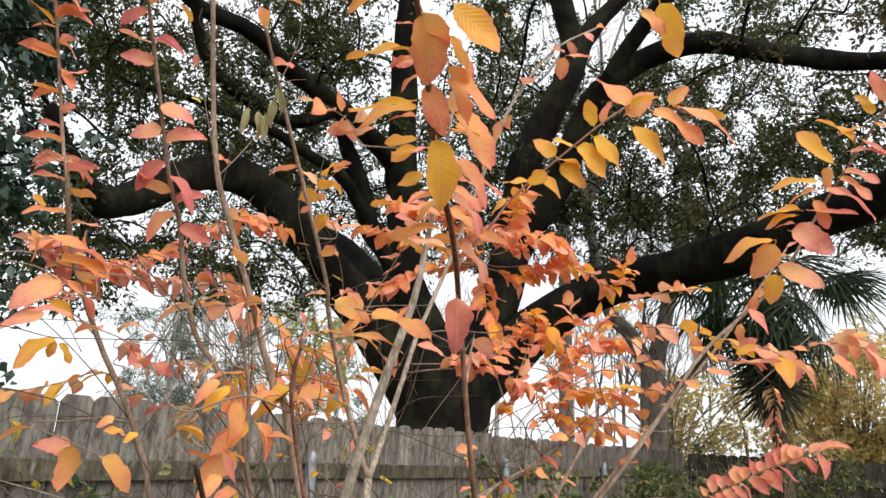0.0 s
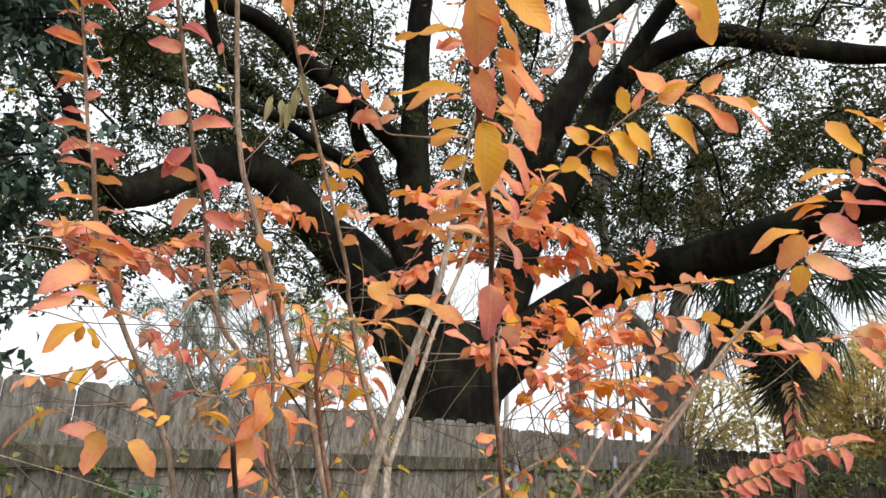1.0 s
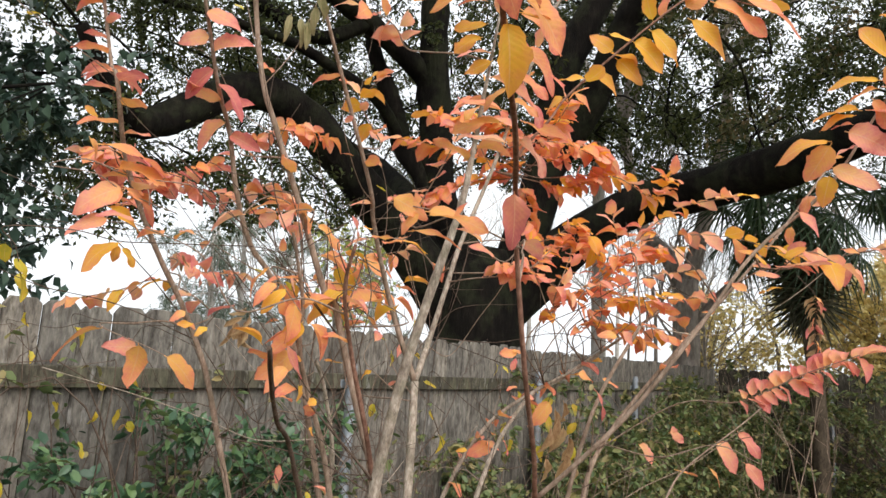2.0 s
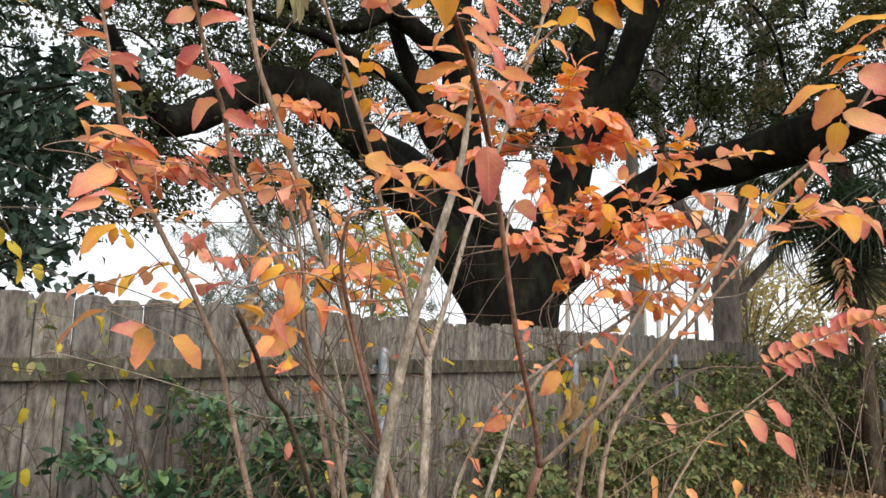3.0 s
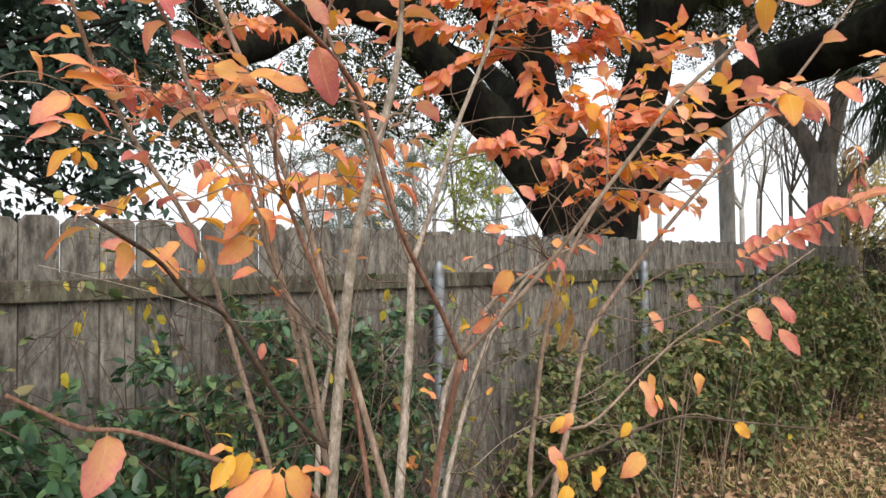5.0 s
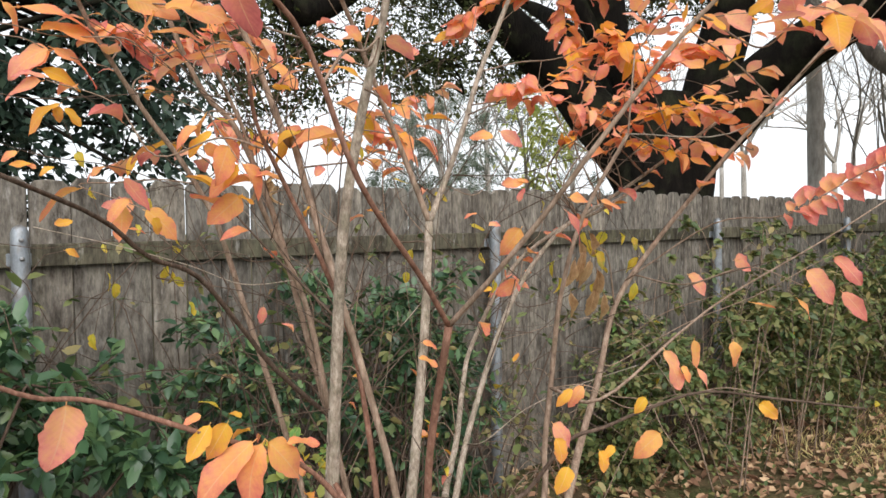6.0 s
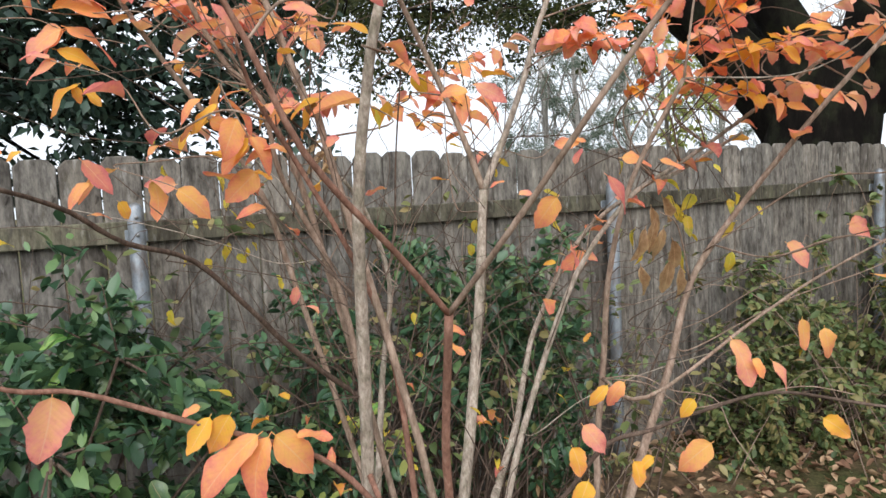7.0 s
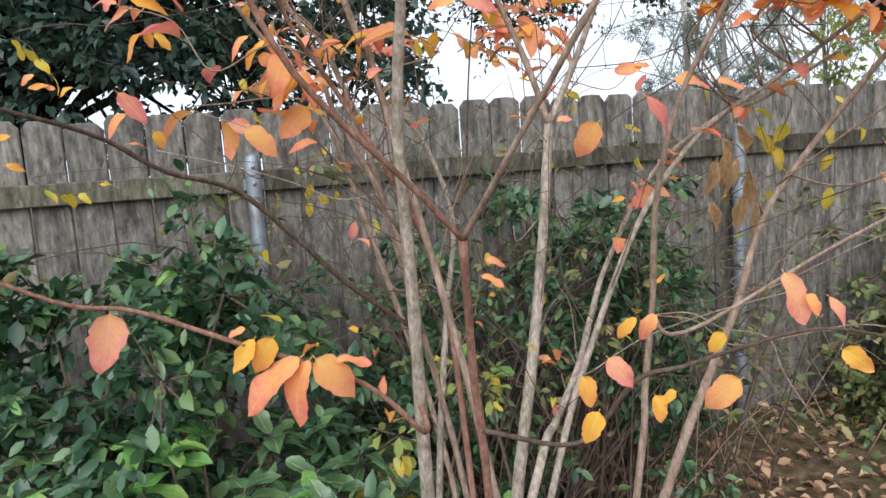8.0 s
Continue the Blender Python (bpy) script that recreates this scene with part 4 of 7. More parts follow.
def build_thicket(label, lo, hi, top, canes, leaves, mat, kinds, seed, size=0.05):
    """A tangle of thin arching canes with a few leaves, rooted in the ground."""
    g = random.Random(seed)
    mid = Vector(((lo[0] + hi[0]) / 2, (lo[1] + hi[1]) / 2, 0))
    t = thing("bramble_thicket", mid, label, "shrub")
    soup, pos, dirs = Soup(), [], []
    for _ in range(canes):
        x, y = g.uniform(lo[0], hi[0]), g.uniform(lo[1], hi[1])
        h = top(x) * g.uniform(0.45, 1.15)
        a, run = g.uniform(0, 2 * math.pi), g.uniform(0.4, 1.5)
        out = Vector((math.cos(a) * run, math.sin(a) * run * 0.45, 0))
        p0 = Vector((x, y, ground_z(x, y) - 0.02))
        pts = [p0, p0 + out * 0.25 + Vector((g.uniform(-0.06, 0.06), 0, h * 0.55)), p0 + out * 0.6 + Vector((0, 0, h)), p0 + out * 1.15 + Vector((0, 0, h * g.uniform(0.6, 1.1)))]
        pts = [Vector((p.x, min(p.y, 3.88), p.z)) for p in pts]
        c = curve_points(pts, 4)
        soup.add(tube([p - mid for p in c], [g.uniform(0.0025, 0.0055), 0.0012], 4))
        for _ in range(3):
            j = g.randrange(4, len(c))
            d = Vector((g.gauss(0, 0.14), g.gauss(0, 0.06), g.gauss(0.04, 0.09)))
            q = c[j] + d
            q.y = min(q.y, 3.88)
            soup.add(tube([c[j] - mid, (c[j] + q) / 2 - mid + Vector((0, 0, 0.01)), q - mid], [0.0016, 0.0008], 3))
            for _ in range(leaves):
                pos.append(c[j].lerp(q, g.uniform(0.3, 1.0)))
                dirs.append(Vector((g.gauss(0, 1), g.gauss(-0.3, 0.6), g.gauss(-0.25, 0.5))))
    part("branchwork", soup.mesh("branchwork", mat), t, "thin brown canes", "stuff")
    crown("foliage", t, np.array(pos), np.array(dirs), size, 0.55, FOL[kinds], seed, "", roll=0.6, fold=0.2, droop=0.2, fine=True)
    return t


build_thicket("tangle of thin brown canes and sparse leaves along the fence", (0.4, 3.0), (1.95, 3.85), lambda x: 1.25 + 0.15 * math.sin(x * 2.1), 120, 3, STEM_DARK, "vine", 311)
build_thicket("few thin brown canes over the fallen leaves by the fence", (1.9, 3.3), (3.3, 3.85), lambda x: 0.8 + 0.3 * math.sin(x * 2.1), 26, 2, STEM_TAN, "vine", 314)
build_thicket("brown bramble canes with green and yellow leaves on the fence", (3.3, 2.9), (7.0, 3.85), lambda x: 1.25 + 0.2 * math.sin(x * 1.7), 85, 14, STEM_TAN, "vine", 312, 0.066)
build_thicket("dense brambles with tan canes at the end of the fence", (6.6, 2.3), (10.8, 3.85), lambda x: 1.5 + 0.2 * math.sin(x * 1.3), 55, 26, STEM_TAN, "vine", 313, 0.075)
build_evergreen("low green brambles in front of the side fence", (10.3, 1.2, 0),
                blob_field(g, 80, (9.6, -2.5, 0.05), (11.1, 3.2, 1.75), lambda c: c.z < 1.35 + 0.7 * noise.noise(c * 0.9)), 0.34, 170, 0.065, ("green",), 10, 85, name="bramble_shrub")

build_evergreen("small yellowing weed under the autumn shrub", (0.42, 2.55, 0), blob_field(g, 12, (0.2, 2.35, 0.35), (0.6, 2.7, 0.95)), 0.1, 7, 0.045, ("yellow", "yellow", "fresh"), 60, 86, "fresh", name="yellow_weed")


# ---- autumn shrub: many slender stems with orange and red leaves ----
BASE = Vector((0.30, 1.98, 0.0))
shrub = thing("autumn_shrub", BASE, "many-stemmed garden shrub with orange, pink and red autumn leaves", "shrub")


STEMS = []


def stem(name, pts, r0, r1, mat, label="", sides=9, per=5, rough=0.12):
    if name == "stem":
        STEMS.append(pts)
    else:
        r0, r1, rough = r0 * 0.6, r1 * 0.5, 0.3
        pts = [pts[0]] + [Vector(p) + Vector((rnd.gauss(0, 0.005), rnd.gauss(0, 0.005), rnd.gauss(0, 0.004))) for p in pts[1:]]
    return limb(name, pts, [r0, r1], shrub, mat, sides, rough, per, label)


def leafy(ob, pts, n, size, kinds, start=0.1, droop=0.25, flat=0.35, spread=0.75, pair=True, seed=0, face=None, joined=False):
    """Leaves along a twig, in two ranks."""
    g = random.Random(seed * 131 + n)
    c = curve_points(pts, 6)
    heap = {}
    for i in range(n):
        u = start + (1.0 - start) * (i + g.uniform(-0.3, 0.3)) / max(1, n - 1)
        x = max(0.0, min(0.999, u)) * (len(c) - 1)
        j = int(x)
        p = c[j].lerp(c[min(j + 1, len(c) - 1)], x - j)
        t = (c[min(j + 1, len(c) - 1)] - c[max(j - 1, 0)]).normalized()
        up = Vector(face) if face else Vector((0, 0, 1))
        side = t.cross(up)
        if side.length < 0.25:
            side = t.cross(Vector((0.6, 0.8, 0)))
        side.normalize()
        s = -1 if i % 2 else 1
        d = t * (0.55 + g.gauss(0, 0.2)) + side * s * spread * (1 + g.gauss(0, 0.2)) + Vector((0, 0, -droop + g.gauss(0, flat * 0.5)))
        if i == n - 1:
            d = t + Vector((0, 0, -droop * 0.5))
        nrm = Vector((g.gauss(0, flat), g.gauss(0, flat) - 0.25, 1)) if not face else Vector(face) + Vector((g.gauss(0, flat), g.gauss(0, flat), g.gauss(0, flat)))
        kind, s = g.choice(kinds), size * g.uniform(0.75, 1.25)
        if joined:
            heap.setdefault(kind, []).append(leaf_matrix(p - BASE, d, nrm, s) @ Matrix.Diagonal((1.22, 1, 1, 1)))
        else:
            add_leaf(ob, kind, p, d, nrm, s)
    for kind in sorted(heap):
        me = spray_mesh(kind, heap[kind], g)
        part("leaf_spray", me, ob, "small spray of %s leaves" % kind, "stuff")


def spray_mesh(kind, matrices, g):
    """Leaves of a distant spray, joined into one mesh."""
    verts, faces, uvs = [], [], []
    for m in matrices:
        src = leaf_mesh(kind, g.randrange(12))
        o = len(verts)
        verts += [tuple(m @ v.co) for v in src.vertices]
        for q in src.polygons:
            faces.append(tuple(o + i for i in q.vertices))
            uvs += [tuple(src.uv_layers[0].data[i].uv) for i in q.loop_indices]
    me = mesh_from("leaf_spray", verts, faces, [LEAF_JOINED[kind]])
    layer = me.uv_layers.new(name="UVMap")
    layer.data.foreach_set("uv", np.array(uvs).ravel())
    return me

# main stems, from the ground up
pts = [BASE + Vector((-0.02, 0.02, -0.05)), (0.244, 1.972, 0.507), (0.220, 1.910, 1.060), (0.210, 1.870, 1.350), (0.190, 1.800, 1.610), (0.195, 1.745, 1.790), (0.213, 1.712, 1.918), (0.212, 1.692, 2.015), (0.181, 1.656, 2.099), (0.138, 1.608, 2.200)]
ob = stem("stem", pts, 0.0145, 0.0018, STEM_PALE, "pale grey peeling stem")
leafy(ob, pts, 9, 0.06, ('orange', 'pink'), seed=1, start=0.75)
pts = [BASE + Vector((0.03, -0.03, -0.05)), (0.321, 1.847, 0.562), (0.250, 1.680, 1.150), (0.225, 1.630, 1.300), (0.197, 1.550, 1.480)]
ob = stem("stem", pts, 0.0068, 0.0052, STEM_RED, "smooth reddish stem")
pts = [(0.197, 1.550, 1.480), (0.130, 1.520, 1.550), (0.020, 1.480, 1.660), (-0.070, 1.450, 1.810), (-0.240, 1.359, 1.851), (-0.344, 1.311, 1.875), (-0.399, 1.286, 1.907), (-0.439, 1.270, 1.938), (-0.462, 1.260, 1.954)]
ob = stem("stem", pts, 0.0038, 0.0014, STEM_RED, "smooth reddish branch")
leafy(ob, pts, 8, 0.045, ('gold', 'gold', 'orange'), seed=3, start=0.9, droop=0.2, spread=0.9)
add_leaf(ob, "crimson", (-0.146, 1.411, 1.835), (0.15, 0, -1), (-0.7, -0.7, 0.2), 0.062, 1)
add_leaf(ob, "gold", (-0.379, 1.291, 1.881), (0.106, -0.115, -1.024), (-0.627, -0.816, -0.251), 0.047, 11)
add_leaf(ob, "orange", (-0.399, 1.289, 1.910), (0.330, -0.386, -0.992), (-0.939, -0.569, 0.211), 0.037, 9)
add_leaf(ob, "orange", (-0.365, 1.291, 1.934), (0.901, -0.180, -0.395), (-0.143, -0.684, 0.491), 0.043, 2)
add_leaf(ob, "orange", (-0.323, 1.313, 1.921), (0.905, -0.343, -0.252), (-0.143, -0.684, 0.491), 0.051, 9)
add_leaf(ob, "orange", (-0.290, 1.331, 1.908), (0.901, -0.260, -0.346), (-0.143, -0.684, 0.491), 0.053, 2)
add_leaf(ob, "pink", (-0.260, 1.352, 1.892), (0.919, -0.223, -0.325), (-0.143, -0.684, 0.491), 0.052, 9)
add_leaf(ob, "gold", (-0.356, 1.326, 1.926), (-0.104, 0.994, -0.024), (-0.243, -0.156, 0.919), 0.057, 2)
add_leaf(ob, "pink", (-0.384, 1.303, 1.935), (0.143, 0.864, 0.483), (-0.243, -0.156, 0.919), 0.033, 9)
add_leaf(ob, "gold", (-0.314, 1.351, 1.911), (0.256, 0.955, 0.148), (-0.243, -0.156, 0.919), 0.035, 9)
add_leaf(ob, "orange", (-0.240, 1.369, 1.879), (-0.053, 0.946, 0.321), (-0.243, -0.156, 0.919), 0.054, 2)
add_leaf(ob, "orange", (-0.231, 1.378, 1.873), (-0.028, 0.982, 0.184), (-0.243, -0.156, 0.919), 0.055, 9)
add_leaf(ob, "gold", (-0.416, 1.248, 1.943), (0.909, -0.067, -0.412), (-0.143, -0.684, 0.491), 0.034, 2)
add_leaf(ob, "orange", (-0.393, 1.273, 1.940), (0.957, -0.072, -0.282), (-0.143, -0.684, 0.491), 0.033, 9)
add_leaf(ob, "orange", (-0.225, 1.363, 1.875), (0.929, -0.342, -0.142), (-0.243, -0.156, 0.919), 0.055, 2)
add_leaf(ob, "peach", (-0.210, 1.373, 1.865), (0.919, -0.198, -0.341), (-0.143, -0.684, 0.491), 0.055, 9)
add_leaf(ob, "peach", (-0.209, 1.383, 1.861), (0.066, 0.958, 0.280), (-0.243, -0.156, 0.919), 0.049, 2)
add_leaf(ob, "orange", (-0.434, 1.270, 1.936), (0.592, 0.004, -0.806), (-0.518, -0.764, -0.385), 0.046, 4)
add_leaf(ob, "gold", (-0.418, 1.284, 1.921), (-0.612, 0.790, -0.044), (-0.604, -0.431, 0.670), 0.043, 9)
add_leaf(ob, "gold", (-0.388, 1.299, 1.900), (-0.581, 0.809, -0.086), (-0.596, -0.351, 0.723), 0.041, 0)
add_leaf(ob, "orange", (-0.414, 1.286, 1.917), (-0.645, 0.758, 0.096), (-0.518, -0.526, 0.674), 0.017, 1)
add_leaf(ob, "orange", (-0.383, 1.304, 1.896), (-0.622, 0.780, 0.065), (-0.503, -0.462, 0.730), 0.019, 4)
add_leaf(ob, "gold", (-0.370, 1.311, 1.888), (-0.426, 0.834, -0.351), (-0.777, -0.138, 0.614), 0.023, 6)
add_leaf(ob, "orange", (-0.429, 1.277, 1.930), (-0.661, 0.740, 0.123), (-0.520, -0.570, 0.636), 0.012, 9)
add_leaf(ob, "orange", (-0.426, 1.275, 1.929), (0.623, -0.772, -0.129), (-0.603, -0.579, 0.549), 0.021, 0)
add_leaf(ob, "orange", (-0.402, 1.271, 1.917), (0.646, -0.400, -0.650), (-0.358, -0.911, 0.205), 0.045, 2)
add_leaf(ob, "orange", (-0.374, 1.283, 1.899), (0.618, -0.569, -0.543), (-0.409, -0.822, 0.396), 0.046, 4)
add_leaf(ob, "gold", (-0.415, 1.264, 1.928), (0.680, -0.404, -0.612), (-0.327, -0.914, 0.239), 0.032, 5)
add_leaf(ob, "gold", (-0.428, 1.253, 1.939), (0.693, -0.461, -0.555), (-0.695, -0.632, -0.344), 0.040, 6)
add_leaf(ob, "orange", (-0.344, 1.298, 1.880), (0.588, -0.569, -0.575), (-0.374, -0.821, 0.431), 0.041, 8)
add_leaf(ob, "gold", (-0.344, 1.322, 1.874), (-0.388, 0.818, -0.424), (-0.853, -0.493, -0.170), 0.022, 9)
add_leaf(ob, "orange", (-0.396, 1.276, 1.910), (0.655, -0.474, -0.589), (-0.252, -0.871, 0.421), 0.032, 4)
add_leaf(ob, "gold", (-0.367, 1.291, 1.893), (0.613, -0.723, -0.318), (-0.372, -0.619, 0.691), 0.024, 6)
add_leaf(ob, "orange", (-0.319, 1.317, 1.872), (0.587, -0.716, -0.378), (-0.381, -0.655, 0.652), 0.030, 9)
add_leaf(ob, "orange", (-0.406, 1.287, 1.912), (-0.342, 0.844, -0.414), (-0.800, -0.030, 0.599), 0.017, 0)
add_leaf(ob, "gold", (-0.435, 1.264, 1.939), (-0.742, 0.253, 0.621), (-0.307, -0.951, 0.020), 0.022, 4)
add_leaf(ob, "orange", (-0.440, 1.270, 1.938), (-0.763, 0.452, 0.463), (-0.287, -0.877, 0.385), 0.019, 4)
add_leaf(ob, "gold", (-0.440, 1.257, 1.949), (0.131, -0.870, 0.475), (-0.986, -0.166, -0.033), 0.027, 6)
add_leaf(ob, "orange", (-0.292, 1.335, 1.866), (0.580, -0.745, -0.329), (-0.339, -0.588, 0.735), 0.025, 9)
add_leaf(ob, "orange", (-0.307, 1.331, 1.869), (-0.335, 0.799, -0.499), (-0.793, 0.046, 0.607), 0.025, 0)
pts = [(0.197, 1.550, 1.480), (0.215, 1.485, 1.545), (0.240, 1.420, 1.620), (0.290, 1.350, 1.730), (0.370, 1.290, 1.850), (0.455, 1.200, 1.960), (0.500, 1.130, 2.090), (0.425, 1.027, 2.212), (0.419, 0.968, 2.287)]
ob = stem("stem", pts, 0.0037, 0.0018, STEM_TAN, "long tan branch")
leafy(ob, pts, 10, 0.06, ('gold', 'pink', 'orange', 'pink'), seed=4, start=0.88, droop=0.1, spread=0.9)
add_leaf(ob, "gold", (0.406, 1.189, 2.019), (-0.167, 0.984, 0.063), (-0.531, -0.144, 0.835), 0.077, 1)
add_leaf(ob, "orange", (0.408, 1.188, 2.016), (0.146, 0.542, -0.828), (-0.984, -0.005, -0.176), 0.068, 4)
add_leaf(ob, "gold", (0.419, 1.192, 1.972), (0.174, 0.293, -0.940), (-0.984, 0.017, -0.176), 0.053, 10)
add_leaf(ob, "pink", (0.416, 1.192, 1.983), (0.193, -0.858, -0.477), (-0.973, -0.230, 0.019), 0.073, 2)
add_leaf(ob, "pink", (0.411, 1.170, 2.033), (0.171, -0.913, -0.371), (-0.977, -0.206, 0.056), 0.072, 4)
add_leaf(ob, "gold", (0.412, 1.156, 2.056), (-0.136, 0.987, 0.088), (-0.557, -0.149, 0.817), 0.048, 1)
add_leaf(ob, "gold", (0.414, 1.149, 2.063), (-0.146, 0.983, 0.115), (-0.558, -0.178, 0.811), 0.064, 4)
add_leaf(ob, "pink", (0.417, 1.143, 2.064), (0.139, -0.946, -0.294), (-0.537, -0.321, 0.780), 0.067, 6)
add_leaf(ob, "orange", (0.417, 1.134, 2.080), (0.297, -0.441, -0.847), (-0.770, -0.636, 0.061), 0.051, 9)
add_leaf(ob, "gold", (0.414, 1.123, 2.105), (-0.170, 0.958, 0.230), (-0.572, -0.286, 0.769), 0.068, 0)
add_leaf(ob, "pink", (0.419, 1.121, 2.097), (0.110, -0.960, -0.258), (-0.569, -0.274, 0.776), 0.083, 1)
add_leaf(ob, "orange", (0.417, 1.126, 2.094), (-0.039, 0.993, -0.115), (-0.595, 0.069, 0.800), 0.044, 4)
add_leaf(ob, "gold", (0.418, 1.100, 2.130), (-0.292, 0.742, 0.603), (-0.593, -0.636, 0.494), 0.073, 6)
add_leaf(ob, "pink", (0.427, 1.092, 2.123), (0.114, -0.952, -0.285), (-0.584, -0.296, 0.755), 0.053, 9)
add_leaf(ob, "orange", (0.414, 1.108, 2.128), (0.300, 0.398, -0.867), (-0.820, 0.572, -0.021), 0.035, 5)
add_leaf(ob, "pink", (0.421, 1.082, 2.150), (-0.046, -0.992, 0.119), (-0.625, 0.121, 0.771), 0.050, 1)
add_leaf(ob, "gold", (0.422, 1.072, 2.161), (-0.357, 0.509, 0.783), (-0.441, -0.831, 0.340), 0.065, 4)
add_leaf(ob, "pink", (0.422, 1.066, 2.169), (0.270, -0.673, -0.689), (-0.603, -0.676, 0.424), 0.054, 6)
add_leaf(ob, "pink", (0.427, 1.098, 2.114), (0.202, -0.821, -0.534), (-0.528, -0.550, 0.647), 0.057, 9)
add_leaf(ob, "pink", (0.410, 1.237, 1.918), (0.220, -0.772, -0.597), (-0.722, -0.540, 0.432), 0.050, 0)
add_leaf(ob, "orange", (0.411, 1.245, 1.895), (0.111, 0.289, -0.951), (-0.994, 0.043, -0.103), 0.030, 1)
add_leaf(ob, "gold", (0.413, 1.257, 1.848), (0.082, -0.896, 0.436), (-0.992, -0.034, 0.118), 0.034, 2)
add_leaf(ob, "pink", (0.418, 1.251, 1.838), (0.157, -0.981, -0.114), (-0.387, -0.167, 0.907), 0.057, 6)
add_leaf(ob, "gold", (0.418, 1.261, 1.803), (-0.177, 0.977, -0.117), (-0.395, 0.038, 0.918), 0.034, 9)
add_leaf(ob, "gold", (0.408, 1.279, 1.835), (-0.239, 0.616, 0.750), (-0.218, -0.787, 0.577), 0.047, 0)
add_leaf(ob, "orange", (0.496, 1.106, 1.886), (0.016, -0.999, 0.037), (-0.541, 0.023, 0.841), 0.046, 1)
add_leaf(ob, "orange", (0.465, 1.162, 1.858), (-0.148, 0.905, 0.399), (-0.798, -0.348, 0.493), 0.026, 9)
add_leaf(ob, "orange", (0.484, 1.135, 1.851), (0.094, -0.915, -0.392), (-0.605, -0.365, 0.708), 0.043, 10)
add_leaf(ob, "gold", (0.421, 1.057, 2.184), (-0.025, 1.000, 0.018), (-0.645, -0.030, 0.764), 0.037, 9)
add_leaf(ob, "orange", (0.422, 1.049, 2.192), (0.142, -0.917, -0.374), (-0.620, -0.377, 0.688), 0.037, 0)
add_leaf(ob, "pink", (0.405, 1.298, 1.824), (0.208, -0.966, -0.151), (-0.784, -0.257, 0.566), 0.036, 2)
add_leaf(ob, "orange", (0.406, 1.307, 1.795), (-0.245, 0.806, 0.539), (-0.592, -0.565, 0.575), 0.038, 4)
add_leaf(ob, "gold", (0.420, 1.045, 2.200), (-0.413, 0.174, 0.894), (-0.545, -0.833, -0.090), 0.040, 5)
add_leaf(ob, "pink", (0.432, 1.151, 2.008), (-0.064, -0.890, 0.451), (-0.826, 0.301, 0.476), 0.031, 6)
add_leaf(ob, "orange", (0.421, 1.174, 1.997), (-0.146, 0.983, 0.111), (-0.605, -0.177, 0.776), 0.035, 0)
add_leaf(ob, "orange", (0.414, 1.220, 1.939), (0.125, 0.403, -0.907), (-0.989, 0.119, -0.083), 0.036, 9)
add_leaf(ob, "pink", (0.414, 1.160, 2.043), (-0.137, 0.984, 0.112), (-0.545, -0.169, 0.821), 0.029, 4)
pts = [BASE + Vector((0, 0.03, -0.05)), (0.308, 1.914, 0.485), (0.400, 1.940, 1.000), (0.450, 1.970, 1.200), (0.490, 1.990, 1.410), (0.525, 2.015, 1.620)]
ob = stem("stem", pts, 0.0125, 0.009, STEM_PALE, "pale grey peeling stem")
pts = [(0.525, 2.015, 1.620), (0.505, 2.060, 1.740), (0.460, 2.070, 1.850), (0.400, 2.060, 1.960), (0.355, 2.036, 2.019), (0.241, 2.030, 2.214), (0.137, 2.007, 2.347), (0.063, 1.978, 2.419)]
ob = stem("stem", pts, 0.0065, 0.003, STEM_TAN, "tan branch")
leafy(ob, pts, 5, 0.05, ('pink', 'orange'), seed=6, start=0.5, droop=0.3)
add_leaf(ob, "olive", (0.100, 2.038, 2.289), (-0.15, 0.05, -1), (-0.7, -0.6, 0.2), 0.055, 0)
add_leaf(ob, "olive", (0.115, 2.026, 2.287), (-0.04999999999999999, 0.05, -1), (-0.7, -0.6, 0.2), 0.055, 1)
add_leaf(ob, "olive", (0.125, 2.019, 2.284), (0.05000000000000002, 0.05, -1), (-0.7, -0.6, 0.2), 0.055, 2)
add_leaf(ob, "olive", (0.126, 2.002, 2.310), (0.15000000000000005, 0.05, -1), (-0.7, -0.6, 0.2), 0.055, 4)
add_leaf(ob, "olive", (0.121, 1.990, 2.334), (0.25, 0.05, -1), (-0.7, -0.6, 0.2), 0.055, 5)
pts = [(0.525, 2.015, 1.620), (0.580, 2.020, 1.720), (0.630, 2.020, 1.830), (0.670, 2.010, 1.950), (0.750, 1.980, 2.150), (0.808, 1.925, 2.400), (0.848, 1.870, 2.603), (0.912, 1.776, 2.777), (1.001, 1.684, 2.873)]
ob = stem("stem", pts, 0.007, 0.003, STEM_PALE, "pale branch")
leafy(ob, pts, 10, 0.06, ('orange', 'pink'), seed=7, start=0.6)
pts = [BASE + Vector((0.04, -0.02, -0.05)), (0.179, 1.617, 0.708), (0.380, 1.800, 1.070), (0.450, 1.880, 1.110), (0.520, 1.930, 1.180), (0.580, 1.980, 1.270), (0.630, 2.000, 1.360), (0.700, 1.920, 1.540), (0.840, 1.760, 1.680), (1.000, 1.600, 1.840)]
ob = stem("stem", pts, 0.009, 0.003, STEM_PALE, "pale slender stem")
leafy(ob, pts, 14, 0.05, ('orange', 'pink'), seed=8, start=0.7)
pts = [BASE + Vector((0.05, 0, -0.05)), (0.288, 1.833, 0.520), (0.434, 1.854, 1.031), (0.526, 1.890, 1.226), (0.639, 1.887, 1.457), (0.751, 1.851, 1.600), (0.832, 1.821, 1.636), (0.932, 1.760, 1.702)]
